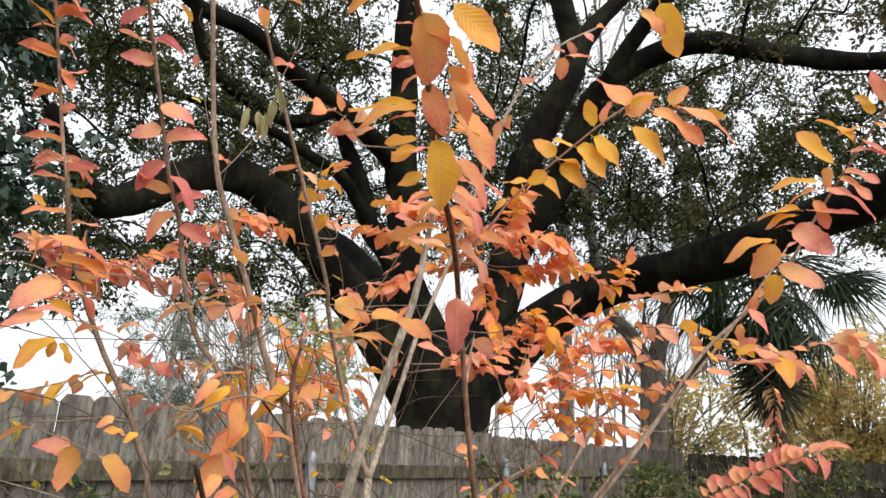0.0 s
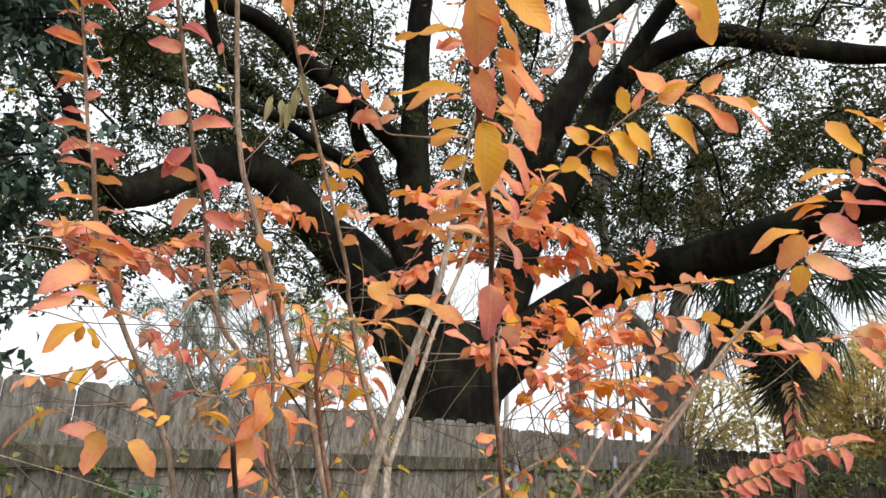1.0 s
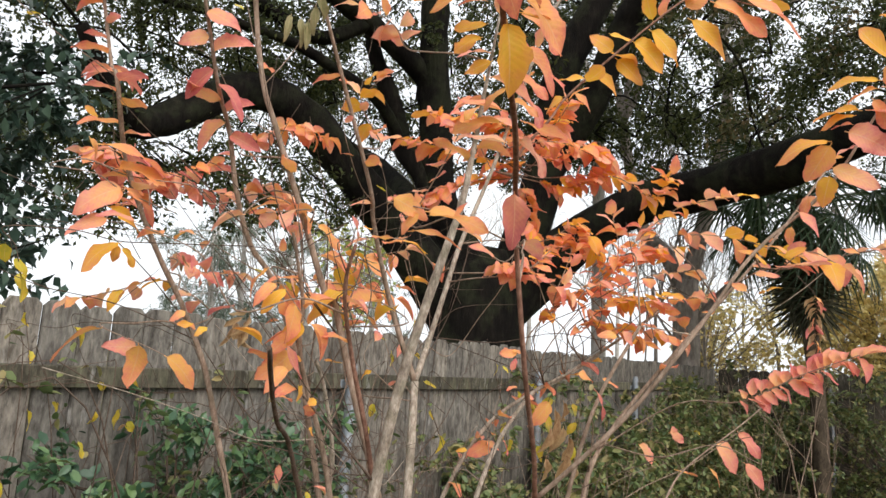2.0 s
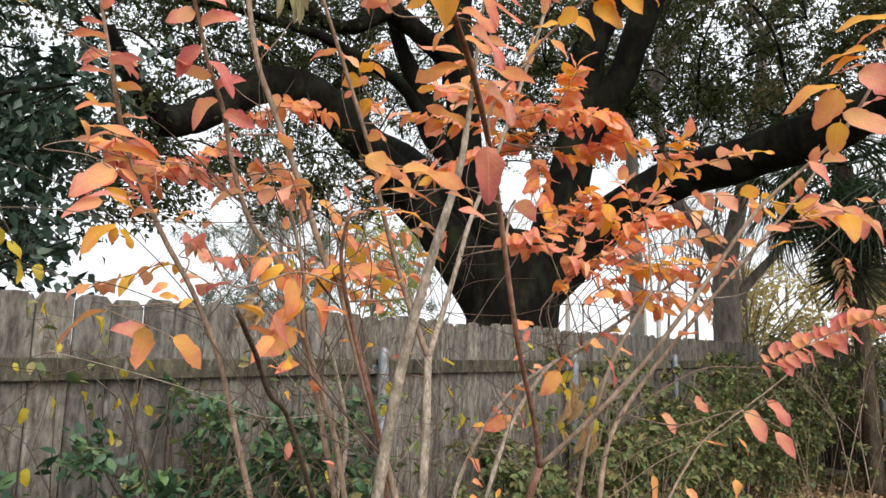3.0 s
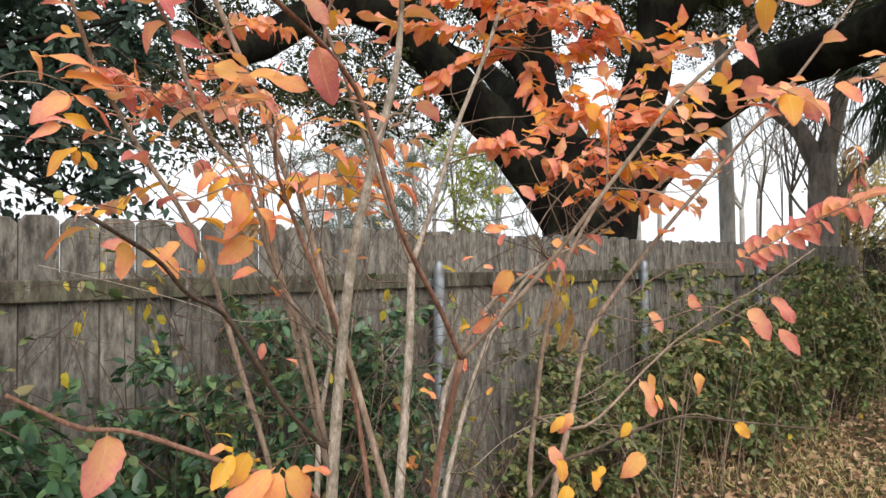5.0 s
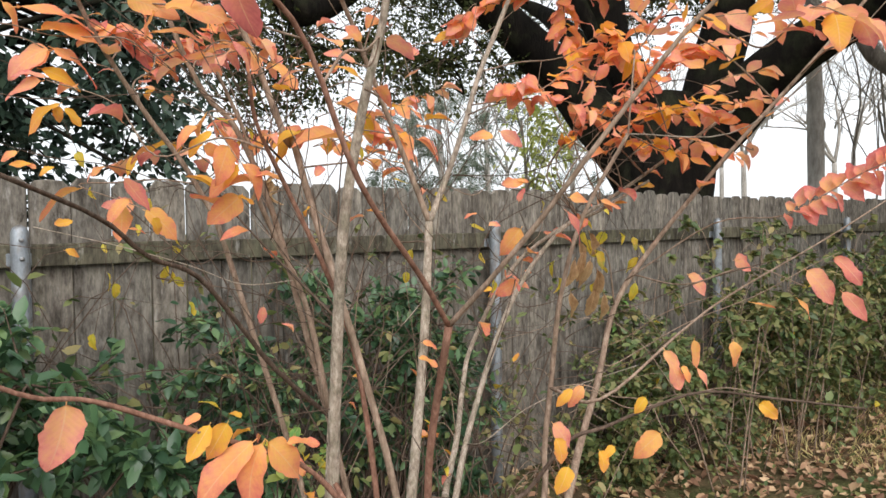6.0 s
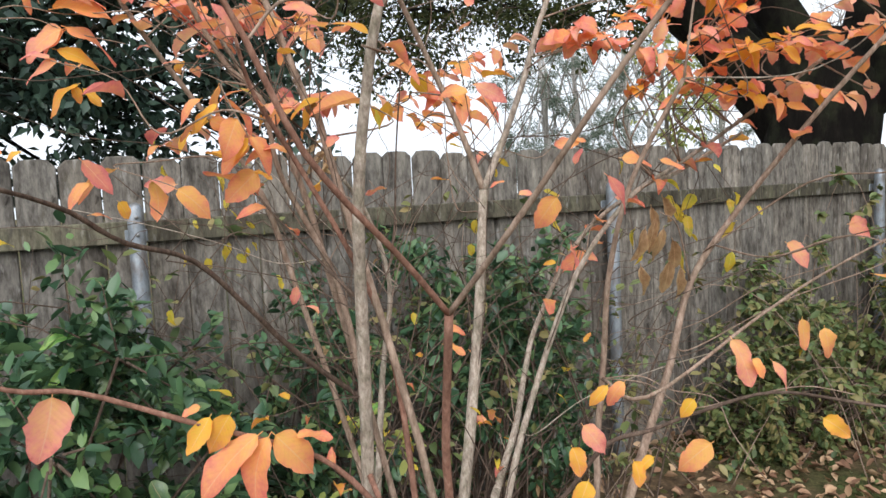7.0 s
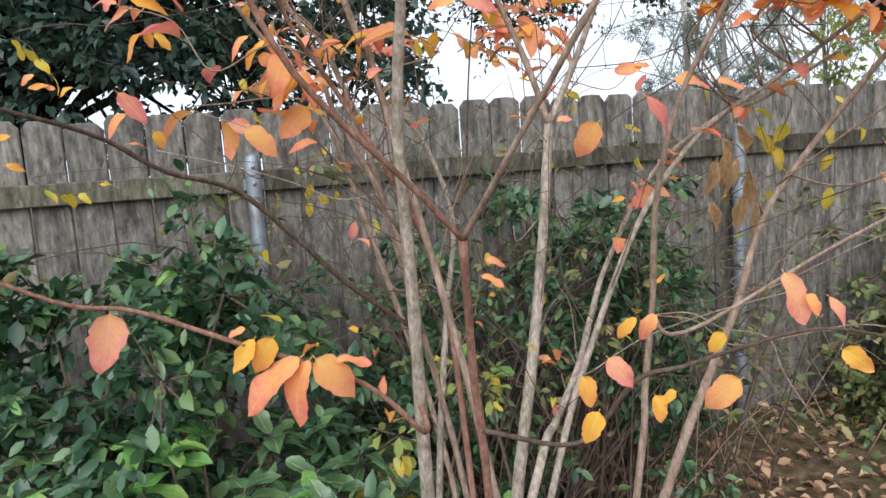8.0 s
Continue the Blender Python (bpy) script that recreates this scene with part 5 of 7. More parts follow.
ob = stem("stem", pts, 0.008, 0.003, STEM_PALE, "pale slender stem")
leafy(ob, pts, 4, 0.05, ('orange', 'gold'), seed=9, start=0.7)
pts = [BASE + Vector((0.06, -0.03, -0.05)), (0.318, 1.676, 0.561), (0.530, 1.660, 1.090), (0.600, 1.680, 1.200), (0.670, 1.690, 1.320), (0.720, 1.690, 1.450), (0.780, 1.650, 1.560), (0.860, 1.530, 1.740), (1.000, 1.380, 1.970), (1.120, 1.250, 2.200)]
ob = stem("stem", pts, 0.009, 0.0025, STEM_TAN, "tan leaning stem")
leafy(ob, pts, 6, 0.06, ('orange', 'pink'), seed=10, start=0.75)
pts = [BASE + Vector((0.05, -0.05, -0.05)), (0.389, 1.686, 0.525), (0.470, 1.650, 1.110), (0.490, 1.660, 1.230), (0.500, 1.650, 1.360), (0.490, 1.620, 1.490), (0.500, 1.580, 1.620), (0.540, 1.520, 1.750)]
ob = stem("stem", pts, 0.0065, 0.003, STEM_TAN, "slender tan stem")
pts = [BASE + Vector((-0.01, -0.03, -0.05)), (0.294, 1.825, 0.513), (0.277, 1.844, 1.072), (0.264, 1.885, 1.363), (0.205, 1.867, 1.516), (0.121, 1.844, 1.664), (0.054, 1.809, 1.763), (0.026, 1.769, 1.827)]
ob = stem("stem", pts, 0.0065, 0.0025, STEM_RED, "smooth reddish stem")
leafy(ob, pts, 3, 0.045, ('orange', 'pink'), seed=12, start=0.7)
pts = [(0.236, 1.938, 1.281), (0.204, 1.962, 1.483), (0.125, 1.962, 1.655), (0.099, 1.942, 1.751), (0.035, 1.914, 1.862)]
ob = stem("stem", pts, 0.006, 0.0025, STEM_TAN)
leafy(ob, pts, 4, 0.045, ('orange', 'pink'), seed=13, start=0.6)
pts = [BASE + Vector((-0.02, 0.06, -0.05)), (0.230, 1.988, 0.479), (0.277, 2.036, 0.991), (0.326, 2.087, 1.277), (0.346, 2.074, 1.451), (0.304, 2.069, 1.592), (0.257, 2.055, 1.655)]
ob = stem("stem", pts, 0.0085, 0.003, STEM_PALE, "pale slender stem")
pts = [(0.346, 2.074, 1.451), (0.359, 2.136, 1.480), (0.401, 2.218, 1.482), (0.443, 2.242, 1.562), (0.469, 2.263, 1.718), (0.482, 2.255, 1.953)]
ob = stem("twig", pts, 0.006, 0.003, STEM_DARK, sides=6)
pts = [BASE + Vector((-0.04, 0.03, -0.05)), (0.315, 1.781, 0.863), (0.195, 1.934, 1.689), (0.177, 1.963, 1.763), (0.137, 2.004, 1.917), (0.085, 2.034, 2.064), (0.057, 2.044, 2.134), (0.047, 2.069, 2.260), (-0.007, 2.048, 2.458), (-0.034, 2.037, 2.582)]
ob = stem("stem", pts, 0.0068, 0.004, STEM_TAN, "long bare tan stem")
leafy(ob, pts, 4, 0.05, ('orange',), seed=16, start=0.3)
pts = [BASE + Vector((-0.05, 0.02, -0.05)), (0.318, 1.920, 0.745), (0.200, 1.990, 1.500), (0.130, 2.037, 1.766), (0.067, 2.049, 1.847), (0.020, 2.043, 1.934), (-0.019, 2.025, 2.019), (-0.067, 2.002, 2.076), (-0.121, 1.973, 2.163), (-0.207, 1.922, 2.294), (-0.251, 1.888, 2.337)]
ob = stem("stem", pts, 0.0062, 0.0022, STEM_TAN, "slender hanging-leaved stem")
leafy(ob, pts, 16, 0.06, ('crimson', 'crimson', 'pink'), seed=17, start=0.6, droop=0.7, spread=0.75, face=(-0.75, -0.62, 0.3))
leafy(ob, pts, 6, 0.06, ('orange', 'pink', 'crimson'), seed=17, start=0.86, droop=0.4)
pts = [BASE + Vector((-0.06, 0.03, -0.05)), (0.351, 2.151, 0.746), (0.200, 2.250, 1.500), (0.128, 2.273, 1.705), (0.026, 2.267, 1.848), (-0.065, 2.240, 1.980), (-0.132, 2.189, 2.106), (-0.077, 2.314, 2.177), (-0.135, 2.293, 2.351), (-0.187, 2.267, 2.488)]
ob = stem("stem", pts, 0.0068, 0.0025, STEM_TAN, "slender stem")
leafy(ob, pts, 30, 0.058, ('pink', 'pink', 'crimson', 'orange'), seed=18, start=0.5, droop=0.15, spread=0.95, flat=0.15)
leafy(ob, pts, 10, 0.062, ('orange', 'gold', 'pink'), seed=18, start=0.85, droop=0.2)
pts = [(0.213, 1.880, 1.294), (0.223, 1.941, 1.292), (0.120, 1.903, 1.385), (0.032, 1.854, 1.472), (-0.043, 1.797, 1.547), (-0.125, 1.734, 1.578), (-0.186, 1.668, 1.617), (-0.300, 1.560, 1.665)]
ob = stem("twig", pts, 0.0080, 0.0048, STEM_DARK, "dark arching branch", sides=8, rough=0.2)
add_leaf(ob, "crimson", (-0.162, 1.697, 1.674), (0.606, 0.139, -0.783), (0.331, -0.939, 0.090), 0.049, 6)
add_leaf(ob, "orange", (-0.153, 1.701, 1.649), (-0.841, -0.077, -0.536), (-0.313, -0.738, 0.597), 0.040, 8)
add_leaf(ob, "orange", (-0.159, 1.702, 1.613), (0.988, 0.106, 0.112), (-0.070, -0.343, 0.937), 0.024, 0)
add_leaf(ob, "gold", (-0.128, 1.705, 1.627), (0.557, 0.086, -0.826), (0.316, -0.942, 0.115), 0.025, 10)
add_leaf(ob, "gold", (-0.250, 1.563, 1.594), (0.941, 0.243, -0.235), (0.301, -0.919, 0.255), 0.019, 0)
add_leaf(ob, "orange", (-0.256, 1.759, 1.703), (-0.950, -0.183, -0.254), (-0.028, -0.759, 0.650), 0.020, 1)
add_leaf(ob, "gold", (-0.242, 1.763, 1.691), (-0.963, -0.183, -0.199), (-0.036, -0.642, 0.766), 0.025, 2)
add_leaf(ob, "orange", (-0.237, 1.765, 1.685), (-0.901, -0.227, 0.370), (0.404, -0.748, 0.526), 0.015, 4)
add_leaf(ob, "gold", (-0.218, 1.768, 1.688), (-0.974, -0.163, -0.159), (-0.053, -0.518, 0.854), 0.019, 1)
add_leaf(ob, "gold", (-0.241, 1.564, 1.621), (-0.921, -0.225, -0.317), (-0.060, -0.724, 0.687), 0.018, 6)
pts = [(0.216, 1.895, 1.177), (0.211, 1.830, 1.155), (0.109, 1.813, 1.249), (-0.053, 1.794, 1.336), (-0.175, 1.774, 1.396), (-0.252, 1.749, 1.428), (-0.346, 1.718, 1.475)]
ob = stem("twig", pts, 0.0085, 0.0055, STEM_RED, "reddish drooping branch", sides=6)
add_leaf(ob, "pink", (-0.211, 1.783, 1.407), (-0.169, -0.231, -0.958), (0.099, -0.971, 0.217), 0.086, 4)
add_leaf(ob, "gold", (-0.035, 1.785, 1.347), (-0.607, -0.199, -0.770), (-0.164, -0.916, 0.365), 0.059, 9)
add_leaf(ob, "gold", (-0.010, 1.784, 1.345), (-0.622, -0.182, -0.762), (-0.130, -0.935, 0.329), 0.059, 5)
add_leaf(ob, "orange", (0.025, 1.774, 1.315), (-0.869, -0.119, -0.480), (-0.369, -0.490, 0.790), 0.111, 0)
add_leaf(ob, "orange", (0.036, 1.773, 1.311), (-0.637, -0.194, -0.746), (-0.652, -0.381, 0.655), 0.094, 1)
add_leaf(ob, "orange", (0.039, 1.773, 1.312), (0.614, -0.292, -0.734), (0.005, -0.928, 0.373), 0.088, 5)
add_leaf(ob, "orange", (0.067, 1.767, 1.303), (0.989, -0.145, -0.016), (-0.005, -0.143, 0.990), 0.053, 9)
add_leaf(ob, "orange", (-0.046, 1.787, 1.359), (-0.999, -0.022, -0.037), (-0.028, -0.338, 0.941), 0.027, 5)
pts = [(0.029, 2.045, 1.917), (-0.017, 2.060, 1.908), (-0.057, 2.058, 1.913), (-0.118, 2.059, 1.915), (-0.157, 2.075, 1.918), (-0.218, 2.069, 1.919), (-0.257, 2.085, 1.906), (-0.207, 2.079, 1.904), (-0.155, 2.073, 1.893), (-0.084, 2.062, 1.874)]
ob = stem("twig", pts, 0.002, 0.0015, STEM_TAN, sides=6)
add_leaf(ob, "gold", (-0.148, 2.087, 1.816), (-0.907, 0.207, -0.366), (-0.419, -0.357, 0.835), 0.067, 1)
add_leaf(ob, "gold", (-0.157, 2.089, 1.812), (0.366, 0.070, -0.928), (-0.049, -0.994, -0.095), 0.029, 4)
add_leaf(ob, "gold", (-0.145, 2.087, 1.809), (0.750, -0.056, -0.659), (0.270, -0.884, 0.381), 0.038, 9)
add_leaf(ob, "pink", (-0.172, 2.085, 1.848), (-0.945, 0.188, -0.266), (-0.325, -0.624, 0.711), 0.063, 10)
add_leaf(ob, "gold", (-0.180, 2.083, 1.866), (0.969, -0.147, -0.201), (-0.030, -0.870, 0.493), 0.067, 0)
add_leaf(ob, "orange", (-0.165, 2.073, 1.899), (0.942, -0.131, -0.310), (0.165, -0.624, 0.764), 0.086, 1)
add_leaf(ob, "orange", (-0.180, 2.071, 1.922), (0.958, -0.235, 0.162), (-0.258, -0.472, 0.843), 0.084, 4)
add_leaf(ob, "pink", (-0.161, 2.074, 1.894), (-0.746, 0.255, -0.616), (-0.597, -0.665, 0.448), 0.058, 4)
add_leaf(ob, "pink", (-0.162, 2.074, 1.896), (-0.905, 0.218, -0.365), (-0.416, -0.626, 0.660), 0.078, 5)
add_leaf(ob, "orange", (-0.214, 2.068, 1.950), (0.970, -0.214, 0.119), (-0.214, -0.503, 0.837), 0.111, 0)
add_leaf(ob, "orange", (-0.228, 2.068, 1.957), (0.667, 0.100, -0.738), (0.550, -0.735, 0.397), 0.050, 8)
# side twigs and their leaves
pts = [(-0.135, 1.416, 1.835), (-0.135, 1.415, 1.872), (-0.117, 1.391, 1.914), (-0.102, 1.377, 1.941), (-0.075, 1.338, 1.989), (-0.050, 1.281, 2.041), (-0.022, 1.253, 2.061), (0.017, 1.214, 2.060)]
ob = stem("twig", pts, 0.003, 0.0015, STEM_RED, sides=6)
leafy(ob, pts, 4, 0.045, ('gold', 'orange'), seed=22, droop=0.02, start=0.44, spread=0.7, flat=0.5)
add_leaf(ob, "gold", (-0.072, 1.369, 1.971), (-0.479, 0.872, 0.097), (-0.675, -0.437, 0.595), 0.031, 9)
add_leaf(ob, "gold", (-0.062, 1.344, 2.000), (-0.553, 0.578, 0.600), (-0.801, -0.568, -0.192), 0.033, 10)
add_leaf(ob, "gold", (-0.070, 1.362, 1.980), (0.515, -0.710, -0.481), (-0.690, -0.676, 0.259), 0.036, 0)
add_leaf(ob, "gold", (-0.058, 1.343, 1.995), (0.506, -0.623, -0.597), (-0.833, -0.532, -0.151), 0.043, 1)
add_leaf(ob, "gold", (-0.073, 1.345, 2.017), (0.498, -0.803, -0.328), (-0.625, -0.595, 0.506), 0.025, 2)
add_leaf(ob, "gold", (-0.053, 1.327, 2.013), (0.488, -0.728, -0.482), (-0.698, -0.657, 0.286), 0.048, 4)
add_leaf(ob, "gold", (-0.045, 1.311, 2.026), (0.492, -0.636, -0.595), (-0.701, -0.694, 0.163), 0.051, 5)
add_leaf(ob, "gold", (-0.046, 1.307, 2.034), (-0.511, 0.174, 0.842), (-0.779, -0.508, -0.368), 0.031, 6)
add_leaf(ob, "orange", (-0.042, 1.299, 2.037), (-0.371, -0.277, 0.886), (-0.888, 0.385, -0.251), 0.028, 8)
add_leaf(ob, "orange", (-0.023, 1.266, 2.053), (-0.538, 0.524, 0.660), (-0.671, -0.740, 0.040), 0.060, 9)
add_leaf(ob, "orange", (-0.031, 1.279, 2.049), (0.011, -0.884, 0.467), (-0.856, -0.250, -0.453), 0.041, 5)
add_leaf(ob, "gold", (-0.024, 1.276, 2.040), (0.443, -0.731, -0.518), (-0.774, -0.604, 0.191), 0.060, 0)
add_leaf(ob, "orange", (-0.017, 1.254, 2.057), (0.392, -0.824, -0.409), (-0.513, -0.565, 0.646), 0.069, 9)
add_leaf(ob, "orange", (-0.003, 1.232, 2.063), (0.316, -0.902, -0.293), (-0.585, -0.428, 0.689), 0.078, 0)
add_leaf(ob, "orange", (-0.007, 1.237, 2.063), (-0.155, -0.762, 0.629), (-0.864, -0.204, -0.460), 0.029, 4)
add_leaf(ob, "orange", (-0.100, 1.319, 2.096), (0.288, 0.512, -0.809), (-0.916, -0.099, -0.389), 0.026, 5)
add_leaf(ob, "orange", (-0.100, 1.318, 2.097), (0.458, -0.870, -0.184), (-0.673, -0.475, 0.567), 0.028, 6)
add_leaf(ob, "gold", (-0.066, 1.228, 2.157), (0.562, -0.166, -0.811), (-0.768, -0.468, -0.437), 0.069, 8)
add_leaf(ob, "orange", (-0.073, 1.247, 2.146), (0.524, -0.683, -0.509), (-0.722, -0.673, 0.159), 0.038, 9)
add_leaf(ob, "gold", (-0.084, 1.390, 1.951), (-0.267, 0.845, -0.464), (-0.852, 0.017, 0.523), 0.026, 10)
add_leaf(ob, "orange", (-0.079, 1.382, 1.956), (0.526, -0.716, -0.459), (-0.589, -0.696, 0.411), 0.028, 0)
pts = [(0.779, 1.985, 2.155), (0.878, 1.947, 2.163), (0.767, 2.057, 2.207), (0.634, 2.181, 2.229)]
ob = stem("twig", pts, 0.003, 0.0015, STEM_TAN, sides=6)
leafy(ob, pts, 34, 0.052, ('orange', 'pink', 'orange', 'gold', 'peach'), seed=23, start=0.4, joined=True, flat=0.45, droop=0.05)
pts = [(0.799, 1.979, 2.191), (0.874, 1.946, 2.177), (0.762, 2.024, 2.279), (0.660, 2.116, 2.290)]
ob = stem("twig", pts, 0.003, 0.0015, STEM_TAN, sides=6)
leafy(ob, pts, 34, 0.052, ('orange', 'pink', 'orange', 'gold', 'peach'), seed=24, start=0.4, joined=True, flat=0.45, droop=0.05)
pts = [(0.799, 1.979, 2.191), (0.878, 1.931, 2.192), (0.853, 1.871, 2.272), (0.829, 1.812, 2.333)]
ob = stem("twig", pts, 0.003, 0.0015, STEM_TAN, sides=6)
leafy(ob, pts, 30, 0.052, ('orange', 'pink', 'orange', 'gold', 'peach'), seed=25, start=0.4, joined=True, flat=0.45, droop=0.05)
pts = [(0.799, 1.979, 2.191), (0.885, 1.918, 2.193), (0.903, 1.797, 2.231), (0.911, 1.738, 2.197)]
ob = stem("twig", pts, 0.003, 0.0015, STEM_TAN, sides=6)
leafy(ob, pts, 34, 0.052, ('orange', 'pink', 'orange', 'gold', 'peach'), seed=26, start=0.4, joined=True, flat=0.45, droop=0.05)
pts = [(0.779, 1.985, 2.155), (0.888, 1.935, 2.149), (0.910, 1.846, 2.131), (0.914, 1.761, 2.155)]
ob = stem("twig", pts, 0.003, 0.0015, STEM_TAN, sides=6)
leafy(ob, pts, 30, 0.052, ('orange', 'pink', 'orange', 'gold', 'peach'), seed=27, start=0.4, joined=True, flat=0.45, droop=0.05)
pts = [(0.779, 1.985, 2.155), (0.874, 1.962, 2.148), (0.879, 1.943, 2.056), (0.885, 1.911, 1.967)]
ob = stem("twig", pts, 0.003, 0.0015, STEM_TAN, sides=6)
leafy(ob, pts, 30, 0.052, ('orange', 'pink', 'orange', 'gold', 'peach'), seed=28, start=0.4, joined=True, flat=0.45, droop=0.05)
pts = [(0.779, 1.985, 2.155), (0.863, 1.973, 2.162), (0.769, 2.089, 2.134), (0.708, 2.150, 2.080)]
ob = stem("twig", pts, 0.003, 0.0015, STEM_TAN, sides=6)
leafy(ob, pts, 30, 0.052, ('orange', 'pink', 'orange', 'gold', 'peach'), seed=29, start=0.4, joined=True, flat=0.45, droop=0.05)
pts = [(0.820, 1.972, 2.228), (0.867, 1.943, 2.206), (0.804, 1.962, 2.269), (0.753, 1.984, 2.287)]
ob = stem("twig", pts, 0.003, 0.0015, STEM_TAN, sides=6)
leafy(ob, pts, 16, 0.052, ('orange', 'pink', 'pink', 'orange', 'peach', 'peach'), seed=30, start=0.4, joined=True, flat=0.45, droop=0.05)
pts = [(0.799, 1.979, 2.191), (0.892, 1.921, 2.164), (0.957, 1.741, 2.164), (0.990, 1.647, 2.104), (0.975, 1.597, 2.155)]
ob = stem("twig", pts, 0.003, 0.0015, STEM_TAN, sides=6)
leafy(ob, pts, 30, 0.052, ('orange', 'pink', 'orange', 'gold', 'peach'), seed=31, start=0.33, joined=True, flat=0.45, droop=0.05)
pts = [(0.779, 1.828, 1.624), (0.691, 1.829, 1.735), (0.814, 1.695, 1.896), (0.907, 1.606, 1.960)]
ob = stem("twig", pts, 0.003, 0.0015, STEM_TAN, sides=6)
leafy(ob, pts, 26, 0.0394, ('orange', 'pink', 'pink', 'orange', 'gold', 'peach', 'peach'), seed=32, start=0.4, droop=0.05, joined=True, flat=0.45)
pts = [(0.779, 1.828, 1.624), (0.697, 1.818, 1.748), (0.799, 1.744, 1.844), (0.917, 1.625, 1.829)]
ob = stem("twig", pts, 0.003, 0.0015, STEM_TAN, sides=6)
leafy(ob, pts, 26, 0.0394, ('orange', 'pink', 'pink', 'orange', 'gold', 'peach', 'peach'), seed=33, start=0.4, droop=0.05, joined=True, flat=0.45)
pts = [(0.810, 1.793, 1.651), (0.712, 1.785, 1.786), (0.779, 1.765, 1.919), (0.831, 1.776, 2.009)]
ob = stem("twig", pts, 0.003, 0.0015, STEM_TAN, sides=6)
leafy(ob, pts, 23, 0.0394, ('orange', 'pink', 'pink', 'orange', 'gold', 'peach', 'peach'), seed=34, start=0.4, droop=0.05, joined=True, flat=0.45)
pts = [(0.871, 1.728, 1.711), (0.736, 1.729, 1.825), (0.832, 1.648, 1.898), (0.886, 1.640, 2.012)]
ob = stem("twig", pts, 0.003, 0.0015, STEM_TAN, sides=6)
leafy(ob, pts, 23, 0.0394, ('orange', 'pink', 'pink', 'orange', 'gold', 'peach', 'peach'), seed=35, start=0.4, droop=0.05, joined=True, flat=0.45)
pts = [(0.871, 1.728, 1.711), (0.765, 1.674, 1.743), (0.851, 1.629, 1.774), (0.941, 1.568, 1.743)]
ob = stem("twig", pts, 0.003, 0.0015, STEM_TAN, sides=6)
leafy(ob, pts, 16, 0.0394, ('orange', 'pink', 'pink', 'orange', 'gold', 'peach', 'peach'), seed=36, start=0.4, droop=0.05, joined=True, flat=0.45)
pts = [(0.644, 2.017, 1.875), (0.672, 1.918, 1.874), (0.679, 1.828, 1.882), (0.753, 1.811, 1.943), (0.843, 1.766, 1.969)]
ob = stem("twig", pts, 0.003, 0.0015, STEM_TAN, sides=6)
leafy(ob, pts, 23, 0.0394, ('orange', 'pink', 'pink', 'orange', 'gold', 'peach', 'peach'), seed=37, start=0.55, droop=0.05, joined=True, flat=0.45)
pts = [(0.779, 1.828, 1.624), (0.694, 1.788, 1.686), (0.783, 1.703, 1.850), (0.853, 1.634, 1.934), (0.943, 1.532, 1.970)]
ob = stem("twig", pts, 0.003, 0.0015, STEM_TAN, sides=6)
leafy(ob, pts, 16, 0.041, ('orange', 'gold', 'pink', 'peach'), seed=38, start=0.47, joined=True, flat=0.5)
pts = [(0.840, 1.760, 1.680), (0.765, 1.774, 1.756), (0.857, 1.663, 1.829), (0.935, 1.563, 1.844), (0.982, 1.508, 1.851)]
ob = stem("twig", pts, 0.003, 0.0015, STEM_TAN, sides=6)
leafy(ob, pts, 16, 0.041, ('orange', 'pink', 'peach'), seed=39, start=0.44, joined=True, flat=0.5)
pts = [(0.840, 1.760, 1.680), (0.805, 1.747, 1.724), (0.785, 1.747, 1.766), (0.817, 1.702, 1.774), (0.874, 1.624, 1.737)]
ob = stem("twig", pts, 0.003, 0.0015, STEM_TAN, sides=6)
leafy(ob, pts, 15, 0.0451, ('orange', 'gold', 'peach'), seed=40, start=0.62, joined=True, flat=0.5)
pts = [(0.903, 1.696, 1.743), (0.833, 1.712, 1.802), (0.791, 1.722, 1.842), (0.811, 1.669, 1.925), (0.780, 1.672, 2.018)]
ob = stem("twig", pts, 0.003, 0.0015, STEM_TAN, sides=6)
leafy(ob, pts, 15, 0.041, ('orange', 'pink', 'peach'), seed=41, start=0.65, joined=True, flat=0.5)
pts = [(0.810, 1.793, 1.651), (0.753, 1.774, 1.739), (0.688, 1.781, 1.786), (0.640, 1.810, 1.885), (0.594, 1.858, 1.877)]
ob = stem("twig", pts, 0.003, 0.0015, STEM_TAN, sides=6)
leafy(ob, pts, 13, 0.0492, ('pink', 'orange', 'peach'), seed=42, start=0.65, joined=True, flat=0.5)
pts = [(0.105, 2.024, 2.011), (0.082, 2.118, 2.026), (0.128, 2.061, 2.082), (0.192, 2.007, 2.072)]
ob = stem("twig", pts, 0.003, 0.0015, STEM_TAN, sides=6)
leafy(ob, pts, 29, 0.0369, ('orange', 'pink', 'peach'), seed=43, joined=True, flat=0.5, start=0.4)
pts = [(-0.031, 2.254, 1.928), (0.022, 2.379, 1.989), (0.049, 2.513, 2.038), (0.065, 2.625, 2.064), (0.178, 2.567, 2.048), (0.323, 2.473, 2.034)]
ob = stem("twig", pts, 0.003, 0.0015, STEM_TAN, sides=6)
leafy(ob, pts, 27, 0.0533, ('crimson', 'pink', 'pink', 'peach'), seed=44, joined=True, flat=0.5, start=0.64)
pts = [(0.026, 2.267, 1.848), (0.055, 2.411, 1.912), (0.099, 2.575, 1.942), (0.181, 2.506, 2.043), (0.259, 2.443, 2.083)]
ob = stem("twig", pts, 0.003, 0.0015, STEM_TAN, sides=6)
